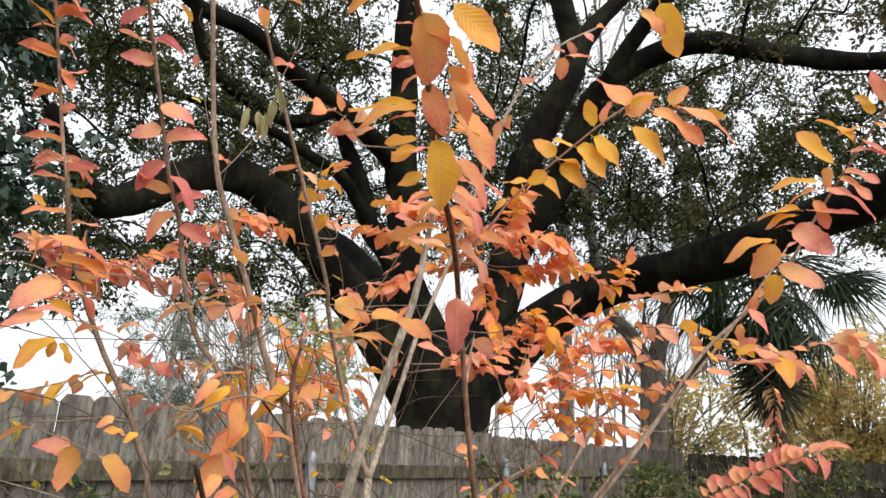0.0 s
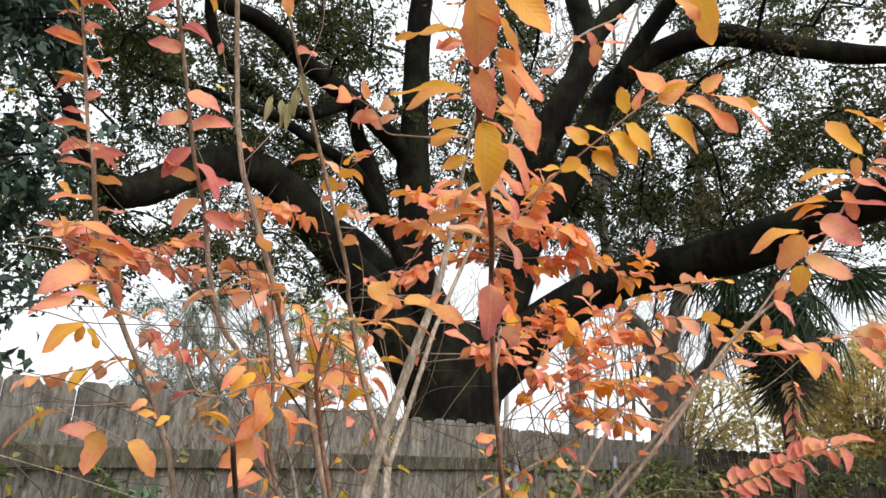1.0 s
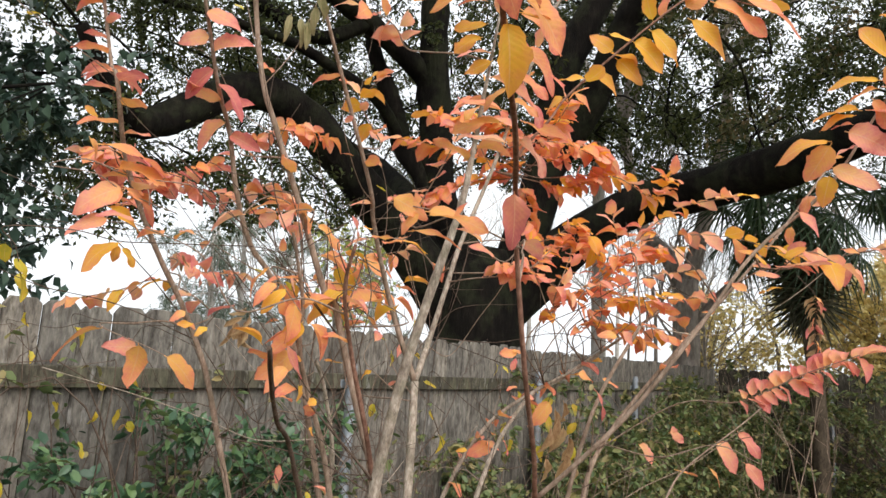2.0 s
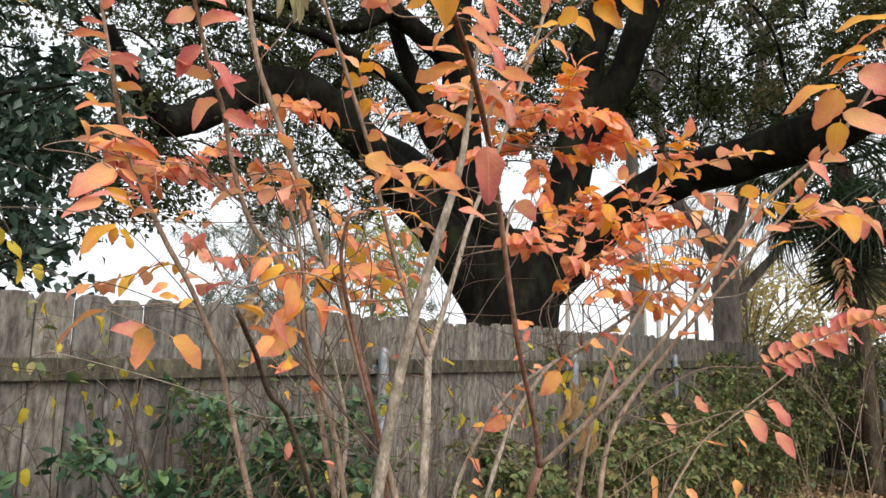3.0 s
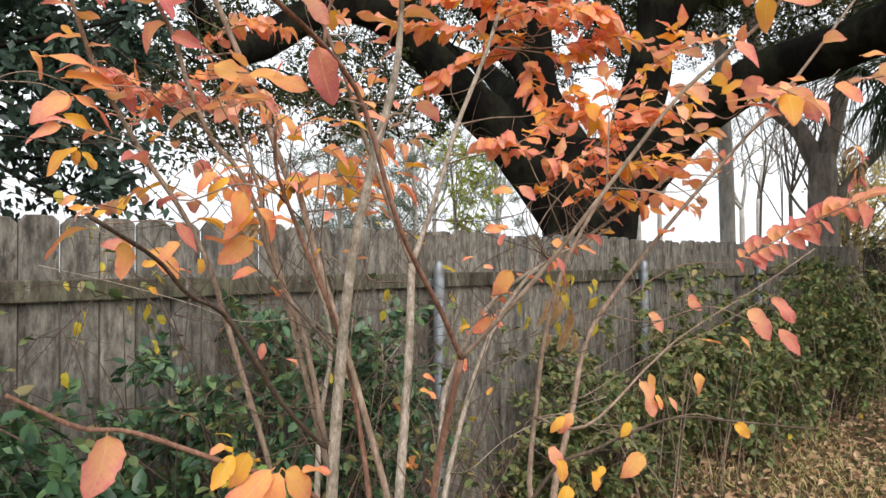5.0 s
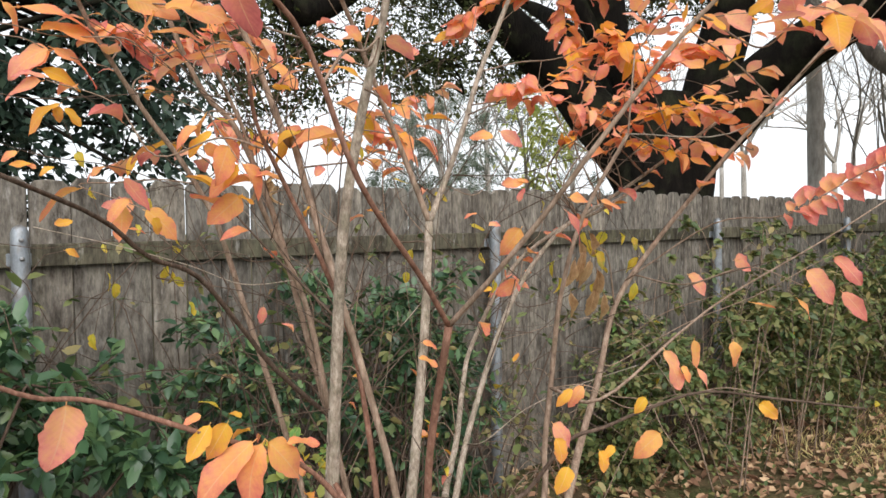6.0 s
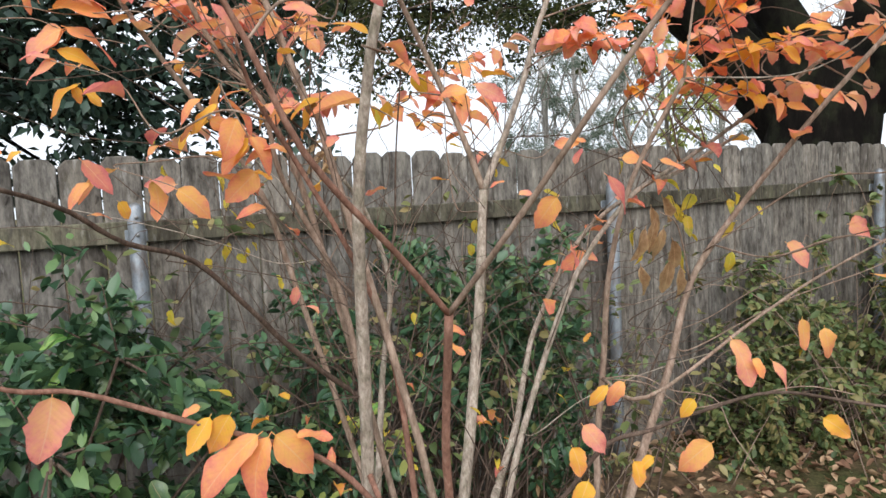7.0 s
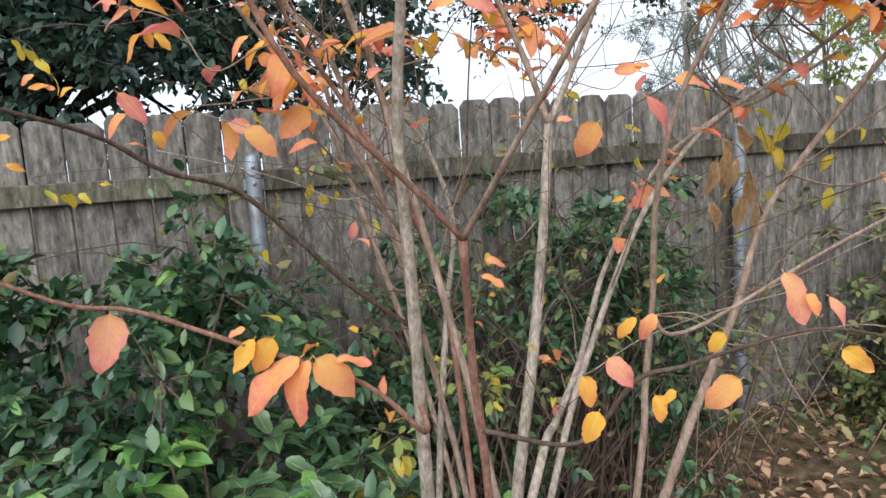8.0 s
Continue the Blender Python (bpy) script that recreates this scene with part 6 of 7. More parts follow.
leafy(ob, pts, 24, 0.0533, ('pink', 'crimson', 'orange', 'peach'), seed=45, joined=True, flat=0.5, start=0.55)
pts = [(0.007, 2.263, 1.875), (0.038, 2.340, 1.916), (0.085, 2.386, 1.946), (0.115, 2.458, 1.994), (0.151, 2.529, 2.025), (0.094, 2.549, 2.076), (0.037, 2.579, 2.077)]
ob = stem("twig", pts, 0.003, 0.0015, STEM_TAN, sides=6)
leafy(ob, pts, 15, 0.0492, ('pink', 'orange', 'peach'), seed=46, joined=True, flat=0.5, start=0.7)
pts = [(0.047, 2.048, 1.881), (0.069, 2.069, 1.906), (0.102, 2.035, 1.938), (0.164, 1.988, 1.899)]
ob = stem("twig", pts, 0.003, 0.0015, STEM_TAN, sides=6)
leafy(ob, pts, 4, 0.062, ('orange',), seed=47, droop=0.2, start=0.4)
pts = [(0.128, 2.273, 1.705), (0.159, 2.262, 1.737), (0.103, 2.338, 1.794), (0.051, 2.411, 1.769), (-0.004, 2.480, 1.748)]
ob = stem("twig", pts, 0.003, 0.0015, STEM_TAN, sides=6)
leafy(ob, pts, 13, 0.0508, ('gold', 'orange', 'pink', 'peach'), seed=48, joined=True, start=0.33)
pts = [(0.089, 2.274, 1.767), (0.133, 2.348, 1.800), (0.155, 2.400, 1.828), (0.202, 2.447, 1.853), (0.230, 2.523, 1.876), (0.286, 2.587, 1.898), (0.340, 2.555, 1.852), (0.416, 2.497, 1.853)]
ob = stem("twig", pts, 0.003, 0.0015, STEM_TAN, sides=6)
leafy(ob, pts, 23, 0.0451, ('crimson', 'pink', 'brown', 'crimson', 'peach', 'peach'), seed=49, joined=True, start=0.74)
pts = [(0.077, 1.824, 1.728), (0.017, 1.868, 1.745), (-0.055, 1.922, 1.726), (-0.115, 1.960, 1.799), (-0.183, 1.998, 1.836)]
ob = stem("twig", pts, 0.003, 0.0015, STEM_TAN, sides=6)
leafy(ob, pts, 4, 0.055, ('crimson', 'orange', 'pink'), seed=50, droop=0.1, start=0.55)
pts = [(0.076, 1.932, 1.794), (0.041, 1.967, 1.803), (0.042, 1.936, 1.772), (0.063, 1.886, 1.715)]
ob = stem("twig", pts, 0.003, 0.0015, STEM_TAN, sides=6)
leafy(ob, pts, 4, 0.062, ('orange',), seed=51, droop=0.3, start=0.4)
pts = [(0.128, 2.273, 1.705), (0.046, 2.248, 1.706), (-0.024, 2.221, 1.706), (-0.099, 2.191, 1.689), (-0.041, 2.157, 1.663), (-0.008, 2.135, 1.646)]
ob = stem("twig", pts, 0.003, 0.0015, STEM_TAN, sides=6)
leafy(ob, pts, 3, 0.075, ('orange',), seed=52, start=0.64)
pts = [(0.498, 2.065, 1.763), (0.494, 2.144, 1.778), (0.488, 2.237, 1.763), (0.531, 2.188, 1.805), (0.593, 2.109, 1.850)]
ob = stem("twig", pts, 0.003, 0.0015, STEM_TAN, sides=6)
leafy(ob, pts, 7, 0.07, ('orange', 'gold'), seed=53, droop=0.1, start=0.55)
pts = [(0.436, 2.068, 1.896), (0.423, 2.167, 1.932), (0.436, 2.271, 1.910), (0.516, 2.198, 1.855), (0.581, 2.129, 1.810)]
ob = stem("twig", pts, 0.003, 0.0015, STEM_TAN, sides=6)
leafy(ob, pts, 6, 0.075, ('gold', 'orange'), seed=54, start=0.55)
pts = [(0.200, 1.840, 1.460), (0.100, 1.930, 1.600), (0.050, 1.980, 1.680)]
ob = stem("twig", pts, 0.004, 0.002, STEM_DARK, sides=6)
leafy(ob, pts, 5, 0.055, ('orange', 'gold', 'pink'), seed=55, start=0.4, droop=0.3)
pts = [(-0.064, 1.446, 1.792), (-0.135, 1.476, 1.809), (-0.186, 1.510, 1.811), (-0.211, 1.522, 1.818)]
ob = stem("twig", pts, 0.0018, 0.0015, STEM_TAN, sides=6)
add_leaf(ob, "orange", (-0.201, 1.522, 1.826), (0.641, -0.666, -0.381), (-0.692, -0.716, 0.088), 0.047, 1)
add_leaf(ob, "orange", (-0.176, 1.496, 1.814), (0.592, -0.802, -0.076), (-0.322, -0.322, 0.890), 0.068, 9)
add_leaf(ob, "orange", (-0.183, 1.511, 1.793), (0.597, -0.798, 0.086), (-0.391, -0.196, 0.899), 0.055, 0)
add_leaf(ob, "orange", (-0.179, 1.501, 1.811), (-0.469, 0.700, -0.539), (-0.785, -0.050, 0.617), 0.028, 5)
add_leaf(ob, "orange", (-0.158, 1.474, 1.810), (0.311, -0.654, 0.690), (-0.908, 0.011, 0.419), 0.022, 6)
pts = [(0.189, 1.945, 1.715), (0.272, 1.859, 1.734), (0.208, 1.929, 1.783), (0.184, 1.958, 1.765)]
ob = stem("twig", pts, 0.003, 0.0015, STEM_TAN, sides=6)
leafy(ob, pts, 5, 0.07, ('gold', 'orange'), seed=57, start=0.4)
pts = [(0.518, 2.010, 1.578), (0.602, 2.287, 1.604), (0.592, 2.273, 1.884), (0.629, 2.230, 1.900)]
ob = stem("twig", pts, 0.003, 0.0015, STEM_TAN, sides=6)
leafy(ob, pts, 6, 0.06, ('gold', 'orange'), seed=58, start=0.4)
pts = [(0.240, 1.661, 1.209), (0.350, 1.600, 1.200), (0.400, 1.530, 1.290), (0.440, 1.490, 1.320), (0.480, 1.460, 1.340), (0.540, 1.390, 1.370), (0.580, 1.320, 1.360), (0.640, 1.220, 1.360)]
ob = stem("twig", pts, 0.0065, 0.0030, STEM_DARK, sides=6)
add_leaf(ob, "gold", (0.284, 1.446, 1.339), (0.197, -0.439, -0.877), (-0.300, -0.878, 0.372), 0.036, 4)
add_leaf(ob, "gold", (0.298, 1.436, 1.302), (-0.520, -0.110, -0.847), (-0.427, -0.825, 0.370), 0.040, 10)
add_leaf(ob, "pink", (0.351, 1.514, 1.332), (0.420, -0.512, -0.749), (-0.356, -0.852, 0.383), 0.049, 5)
add_leaf(ob, "gold", (0.388, 1.506, 1.376), (-0.688, 0.200, -0.697), (-0.622, -0.657, 0.426), 0.036, 0)
add_leaf(ob, "orange", (0.419, 1.511, 1.374), (-0.713, 0.252, -0.654), (-0.627, -0.645, 0.436), 0.039, 1)
add_leaf(ob, "gold", (0.440, 1.419, 1.370), (-0.647, 0.242, -0.723), (-0.646, -0.678, 0.351), 0.029, 5)
add_leaf(ob, "gold", (0.369, 1.445, 1.305), (0.146, -0.472, -0.869), (-0.173, -0.877, 0.448), 0.032, 4)
add_leaf(ob, "gold", (0.390, 1.433, 1.308), (-0.831, 0.371, -0.414), (-0.490, -0.136, 0.861), 0.026, 5)
add_leaf(ob, "orange", (0.445, 1.398, 1.324), (-0.765, 0.352, -0.540), (-0.610, -0.665, 0.430), 0.053, 5)
add_leaf(ob, "gold", (0.422, 1.251, 1.395), (0.492, -0.721, -0.489), (-0.699, -0.661, 0.272), 0.031, 4)
add_leaf(ob, "pink", (0.564, 1.475, 1.415), (0.228, -0.452, -0.863), (-0.025, -0.888, 0.459), 0.069, 9)
add_leaf(ob, "orange", (0.578, 1.455, 1.389), (0.390, -0.585, -0.711), (-0.092, -0.793, 0.602), 0.030, 10)
add_leaf(ob, "pink", (0.594, 1.440, 1.388), (0.360, -0.592, -0.721), (-0.041, -0.782, 0.622), 0.043, 0)
add_leaf(ob, "orange", (0.683, 1.428, 1.421), (0.000, -0.267, -0.964), (-0.521, -0.822, 0.228), 0.046, 1)
pts = [(0.499, 1.654, 1.334), (0.466, 1.529, 1.345), (0.660, 1.514, 1.419), (0.820, 1.514, 1.475), (1.036, 1.436, 1.579), (1.212, 1.402, 1.647)]
ob = stem("twig", pts, 0.0050, 0.0026, STEM_TAN, sides=6)
add_leaf(ob, "orange", (1.040, 1.720, 1.350), (0.1, 0, -1), (-0.4, -0.85, 0.3), 0.065, 2)
add_leaf(ob, "pink", (1.010, 1.610, 1.530), (0.8, -0.3, 0), (-0.4, -0.85, 0.3), 0.05, 4)
add_leaf(ob, "orange", (0.686, 1.910, 1.492), (-0.760, 0.434, -0.484), (-0.555, -0.821, 0.135), 0.061, 10)
add_leaf(ob, "pink", (0.674, 1.918, 1.497), (0.696, -0.495, -0.521), (-0.390, -0.869, 0.305), 0.038, 6)
add_leaf(ob, "gold", (0.635, 1.940, 1.477), (-0.863, 0.503, 0.051), (-0.456, -0.817, 0.353), 0.026, 8)
pts = [(0.740, 1.680, 1.500), (0.796, 1.526, 1.604), (0.811, 1.406, 1.623), (0.816, 1.300, 1.673), (0.813, 1.189, 1.720)]
ob = stem("twig", pts, 0.0026, 0.0015, STEM_TAN, sides=6)
leafy(ob, pts, 30, 0.045, ('pink', 'pink', 'crimson'), seed=61, start=0.5, droop=0.0, spread=1.0, flat=0.2, face=(-0.6, -0.35, 0.75))
pts = [(0.754, 1.674, 1.512), (0.729, 1.548, 1.504), (0.769, 1.440, 1.537), (0.787, 1.365, 1.506)]
ob = stem("twig", pts, 0.003, 0.0015, STEM_TAN, sides=6)
pts = [(0.681, 1.691, 1.346), (0.751, 1.703, 1.340), (0.882, 1.645, 1.402), (1.007, 1.570, 1.458), (1.127, 1.512, 1.517), (1.224, 1.494, 1.540)]
ob = stem("twig", pts, 0.0022, 0.0015, STEM_TAN, sides=6)
add_leaf(ob, "crimson", (1.222, 1.501, 1.533), (0.200, -0.737, -0.645), (-0.491, -0.645, 0.585), 0.083, 9)
add_leaf(ob, "pink", (1.202, 1.551, 1.504), (0.207, -0.732, -0.649), (-0.525, -0.643, 0.558), 0.094, 10)
add_leaf(ob, "crimson", (1.222, 1.486, 1.459), (0.159, -0.719, -0.677), (-0.831, -0.468, 0.301), 0.082, 0)
add_leaf(ob, "orange", (1.192, 1.566, 1.441), (0.208, -0.742, -0.637), (-0.102, -0.665, 0.740), 0.054, 0)
add_leaf(ob, "pink", (0.999, 1.600, 1.532), (0.277, -0.713, -0.644), (-0.889, -0.444, 0.110), 0.040, 5)
add_leaf(ob, "pink", (0.898, 1.646, 1.506), (0.314, -0.733, -0.603), (-0.328, -0.680, 0.656), 0.055, 4)
add_leaf(ob, "orange", (1.092, 1.621, 1.436), (0.339, -0.884, -0.321), (-0.060, -0.361, 0.931), 0.055, 6)
pts = [(0.720, 1.690, 1.450), (0.660, 1.660, 1.550), (0.610, 1.640, 1.570)]
ob = stem("twig", pts, 0.003, 0.0015, STEM_TAN, sides=6)
add_leaf(ob, "brown", (0.704, 1.772, 1.543), (-0.35, 0.1, -0.9), (-0.5, -0.8, 0.2), 0.068, 6)
add_leaf(ob, "brown", (0.718, 1.761, 1.560), (-0.24999999999999997, 0.1, -0.9), (-0.5, -0.8, 0.2), 0.068, 8)
add_leaf(ob, "brown", (0.727, 1.753, 1.541), (-0.14999999999999997, 0.1, -0.9), (-0.5, -0.8, 0.2), 0.068, 9)
add_leaf(ob, "brown", (0.730, 1.745, 1.485), (-0.04999999999999993, 0.1, -0.9), (-0.5, -0.8, 0.2), 0.068, 10)
add_leaf(ob, "brown", (0.743, 1.733, 1.475), (0.050000000000000044, 0.1, -0.9), (-0.5, -0.8, 0.2), 0.068, 0)
add_leaf(ob, "brown", (0.693, 1.776, 1.478), (0.15000000000000002, 0.1, -0.9), (-0.5, -0.8, 0.2), 0.068, 1)
add_leaf(ob, "brown", (0.712, 1.767, 1.579), (0.2500000000000001, 0.1, -0.9), (-0.5, -0.8, 0.2), 0.068, 2)
add_leaf(ob, "brown", (0.736, 1.744, 1.522), (0.3500000000000001, 0.1, -0.9), (-0.5, -0.8, 0.2), 0.068, 4)
add_leaf(ob, "brown", (0.726, 1.755, 1.596), (0.45000000000000007, 0.1, -0.9), (-0.5, -0.8, 0.2), 0.068, 5)
add_leaf(ob, "orange", (0.009, 1.906, 1.741), (0.880, 0.011, -0.475), (-0.064, -0.988, -0.140), 0.040, 5)
add_leaf(ob, "orange", (0.002, 1.902, 1.770), (-0.851, 0.104, -0.514), (-0.457, -0.628, 0.629), 0.050, 8)
add_leaf(ob, "gold", (0.024, 1.902, 1.763), (-0.798, 0.126, -0.589), (-0.568, -0.484, 0.666), 0.054, 0)
add_leaf(ob, "gold", (0.067, 1.905, 1.715), (-0.747, 0.132, -0.652), (-0.603, -0.547, 0.580), 0.058, 10)
add_leaf(ob, "orange", (0.068, 1.907, 1.705), (-0.824, 0.120, -0.554), (-0.479, -0.671, 0.567), 0.064, 0)
add_leaf(ob, "orange", (0.084, 1.939, 1.668), (-0.727, 0.106, -0.679), (-0.186, -0.982, 0.045), 0.073, 10)
add_leaf(ob, "gold", (0.076, 1.940, 1.665), (0.970, -0.098, -0.222), (0.148, -0.487, 0.861), 0.031, 9)
add_leaf(ob, "pink", (0.004, 2.247, 1.660), (-1.000, 0.014, -0.020), (-0.019, -0.973, 0.229), 0.059, 4)
add_leaf(ob, "orange", (0.150, 1.959, 1.763), (-0.961, 0.175, -0.214), (-0.274, -0.498, 0.823), 0.047, 1)
add_leaf(ob, "crimson", (0.153, 2.020, 1.475), (-0.153, -0.067, -0.986), (-0.429, -0.894, 0.127), 0.033, 6)
add_leaf(ob, "orange", (0.282, 1.724, 1.428), (0.908, -0.367, -0.202), (-0.095, -0.651, 0.753), 0.032, 8)
add_leaf(ob, "orange", (0.274, 1.723, 1.406), (0.877, -0.374, -0.302), (0.115, -0.446, 0.887), 0.037, 9)
add_leaf(ob, "orange", (0.423, 1.639, 1.607), (-0.574, 0.312, -0.757), (-0.558, -0.826, 0.083), 0.059, 5)
add_leaf(ob, "crimson", (0.444, 1.567, 1.633), (0.593, -0.356, -0.722), (0.093, -0.861, 0.501), 0.061, 0)
add_leaf(ob, "orange", (0.533, 1.639, 1.656), (0.813, -0.580, -0.041), (-0.444, -0.665, 0.601), 0.051, 1)
add_leaf(ob, "orange", (0.578, 1.607, 1.651), (0.725, -0.535, -0.433), (-0.167, -0.747, 0.643), 0.038, 2)
add_leaf(ob, "pink", (0.373, 1.664, 1.610), (0.848, -0.431, 0.310), (-0.510, -0.501, 0.699), 0.021, 4)
add_leaf(ob, "orange", (0.357, 1.671, 1.630), (-0.912, 0.407, -0.056), (-0.189, -0.294, 0.937), 0.022, 0)
add_leaf(ob, "orange", (0.592, 1.800, 1.693), (-0.823, 0.524, -0.219), (-0.543, -0.615, 0.572), 0.045, 6)
add_leaf(ob, "crimson", (0.584, 1.809, 1.654), (0.213, -0.223, 0.951), (-0.940, -0.312, 0.137), 0.032, 8)
add_leaf(ob, "orange", (0.579, 1.807, 1.696), (0.844, -0.535, 0.046), (-0.412, -0.591, 0.693), 0.024, 9)
add_leaf(ob, "crimson", (0.574, 1.817, 1.515), (0.418, -0.317, -0.851), (0.560, -0.648, 0.516), 0.035, 9)
add_leaf(ob, "pink", (0.165, 1.416, 1.716), (0.819, -0.448, -0.359), (-0.456, -0.887, 0.065), 0.037, 0)
add_leaf(ob, "orange", (0.162, 1.419, 1.709), (-0.850, 0.412, 0.329), (-0.206, -0.834, 0.512), 0.027, 1)
pts = [(0.238, 1.725, 1.918), (0.266, 1.859, 1.911), (0.278, 1.803, 2.024), (0.282, 1.761, 2.096)]
ob = stem("twig", pts, 0.003, 0.0015, STEM_TAN, sides=6)
leafy(ob, pts, 11, 0.0492, ('orange', 'pink', 'peach'), seed=65, start=0.4, joined=True, flat=0.45, droop=0.12)
pts = [(0.314, 2.033, 2.090), (0.353, 2.007, 2.100), (0.296, 2.029, 2.184), (0.303, 1.996, 2.231)]
ob = stem("twig", pts, 0.003, 0.0015, STEM_TAN, sides=6)
leafy(ob, pts, 11, 0.0492, ('gold', 'orange', 'peach'), seed=66, start=0.4, joined=True, flat=0.45, droop=0.12)
pts = [(0.170, 1.700, 1.810), (0.229, 1.762, 1.823), (0.196, 1.799, 1.857), (0.147, 1.855, 1.861)]
ob = stem("twig", pts, 0.003, 0.0015, STEM_TAN, sides=6)
leafy(ob, pts, 5, 0.0451, ('orange', 'gold', 'peach'), seed=67, start=0.4, joined=True, flat=0.45, droop=0.12)
pts = [(0.470, 2.070, 1.828), (0.524, 2.157, 1.855), (0.542, 2.240, 1.873), (0.577, 2.309, 1.861), (0.613, 2.385, 1.883), (0.666, 2.322, 1.918), (0.736, 2.232, 1.955)]
ob = stem("twig", pts, 0.003, 0.0015, STEM_TAN, sides=6)
leafy(ob, pts, 13, 0.0492, ('orange', 'pink', 'peach'), seed=68, start=0.7, joined=True, flat=0.45, droop=0.12)
pts = [(0.460, 2.070, 1.850), (0.471, 2.180, 1.898), (0.452, 2.262, 1.883), (0.466, 2.388, 1.865), (0.534, 2.332, 1.791), (0.610, 2.253, 1.771)]
ob = stem("twig", pts, 0.003, 0.0015, STEM_TAN, sides=6)
leafy(ob, pts, 9, 0.0492, ('gold', 'orange', 'peach'), seed=69, start=0.64, joined=True, flat=0.45, droop=0.12)
pts = [(-0.029, 1.466, 1.756), (0.008, 1.479, 1.790), (0.044, 1.510, 1.802), (0.085, 1.521, 1.830), (0.074, 1.547, 1.800), (0.054, 1.572, 1.827)]
ob = stem("twig", pts, 0.003, 0.0015, STEM_TAN, sides=6)
leafy(ob, pts, 3, 0.0369, ('orange', 'pink', 'peach'), seed=70, start=0.64, joined=True, flat=0.45, droop=0.12)
pts = [(0.935, 1.664, 1.775), (1.019, 1.780, 1.837), (1.052, 1.671, 1.912), (1.080, 1.577, 1.928)]
ob = stem("twig", pts, 0.003, 0.0015, STEM_TAN, sides=6)
leafy(ob, pts, 11, 0.0451, ('pink', 'orange', 'peach'), seed=71, start=0.4, joined=True, flat=0.45, droop=0.12)
pts = [(0.968, 1.632, 1.808), (0.996, 1.557, 1.758), (0.973, 1.616, 1.834), (0.946, 1.691, 1.845)]
ob = stem("twig", pts, 0.003, 0.0015, STEM_TAN, sides=6)
leafy(ob, pts, 11, 0.0492, ('pink', 'orange', 'peach'), seed=72, start=0.4, joined=True, flat=0.45, droop=0.12)
pts = [(0.370, 1.290, 1.850), (0.418, 1.298, 1.851), (0.483, 1.298, 1.839), (0.536, 1.298, 1.845), (0.542, 1.244, 1.872), (0.550, 1.196, 1.854)]
ob = stem("twig", pts, 0.003, 0.0015, STEM_TAN, sides=6)
leafy(ob, pts, 9, 0.0574, ('pink', 'gold', 'peach'), seed=73, start=0.64, joined=True, flat=0.45, droop=0.12)
pts = [(0.943, 1.440, 1.876), (0.896, 1.381, 1.893), (0.843, 1.311, 1.893), (0.796, 1.259, 1.898), (0.747, 1.197, 1.900), (0.749, 1.122, 1.919), (0.757, 1.066, 1.878)]
ob = stem("twig", pts, 0.003, 0.0015, STEM_TAN, sides=6)
leafy(ob, pts, 9, 0.0615, ('orange', 'pink', 'peach'), seed=74, start=0.7, joined=True, flat=0.45, droop=0.12)
pts = [(0.165, 1.638, 2.138), (0.141, 1.682, 2.152), (0.132, 1.726, 2.158), (0.112, 1.766, 2.162), (0.084, 1.771, 2.201), (0.039, 1.807, 2.219)]
ob = stem("twig", pts, 0.003, 0.0015, STEM_TAN, sides=6)
leafy(ob, pts, 9, 0.041, ('orange', 'pink', 'peach'), seed=75, start=0.64, joined=True, flat=0.45, droop=0.12)
pts = [(0.146, 1.996, 1.885), (0.121, 1.946, 1.910), (0.078, 1.983, 1.906), (0.029, 2.025, 1.892)]
ob = stem("twig", pts, 0.003, 0.0015, STEM_TAN, sides=6)
leafy(ob, pts, 5, 0.0533, ('orange', 'peach'), seed=76, start=0.4, joined=True, flat=0.45, droop=0.12)
pts = [(0.540, 1.520, 1.750), (0.611, 1.550, 1.885), (0.670, 1.595, 1.917), (0.687, 1.496, 2.001), (0.713, 1.386, 2.024)]
ob = stem("twig", pts, 0.003, 0.0015, STEM_TAN, sides=6)
leafy(ob, pts, 15, 0.0451, ('gold', 'orange', 'pink', 'peach'), seed=77, start=0.55, joined=True, flat=0.45, droop=0.12)
pts = [(0.913, 1.471, 1.828), (0.806, 1.498, 1.895), (0.714, 1.515, 1.949), (0.747, 1.415, 1.949), (0.782, 1.303, 1.916)]
ob = stem("twig", pts, 0.003, 0.0015, STEM_TAN, sides=6)
leafy(ob, pts, 11, 0.0533, ('pink', 'gold', 'orange', 'peach'), seed=78, start=0.55, joined=True, flat=0.45, droop=0.12)
pts = [(0.903, 1.696, 1.743), (0.880, 1.715, 1.825), (0.848, 1.745, 1.886), (0.864, 1.694, 1.934), (0.897, 1.612, 1.941)]
ob = stem("twig", pts, 0.003, 0.0015, STEM_TAN, sides=6)
leafy(ob, pts, 13, 0.0451, ('orange', 'pink', 'peach'), seed=79, start=0.55, joined=True, flat=0.45, droop=0.12)
pts = [(0.638, 2.019, 1.853), (0.618, 1.896, 1.860), (0.679, 1.817, 1.868), (0.746, 1.732, 1.815)]
ob = stem("twig", pts, 0.003, 0.0015, STEM_TAN, sides=6)
leafy(ob, pts, 18, 0.0492, ('orange', 'pink', 'peach'), seed=80, start=0.4, joined=True, flat=0.45, droop=0.12)
pts = [(0.670, 2.010, 1.950), (0.723, 1.936, 1.957), (0.763, 1.845, 1.960), (0.806, 1.764, 2.004), (0.843, 1.730, 1.939)]
ob = stem("twig", pts, 0.003, 0.0015, STEM_TAN, sides=6)
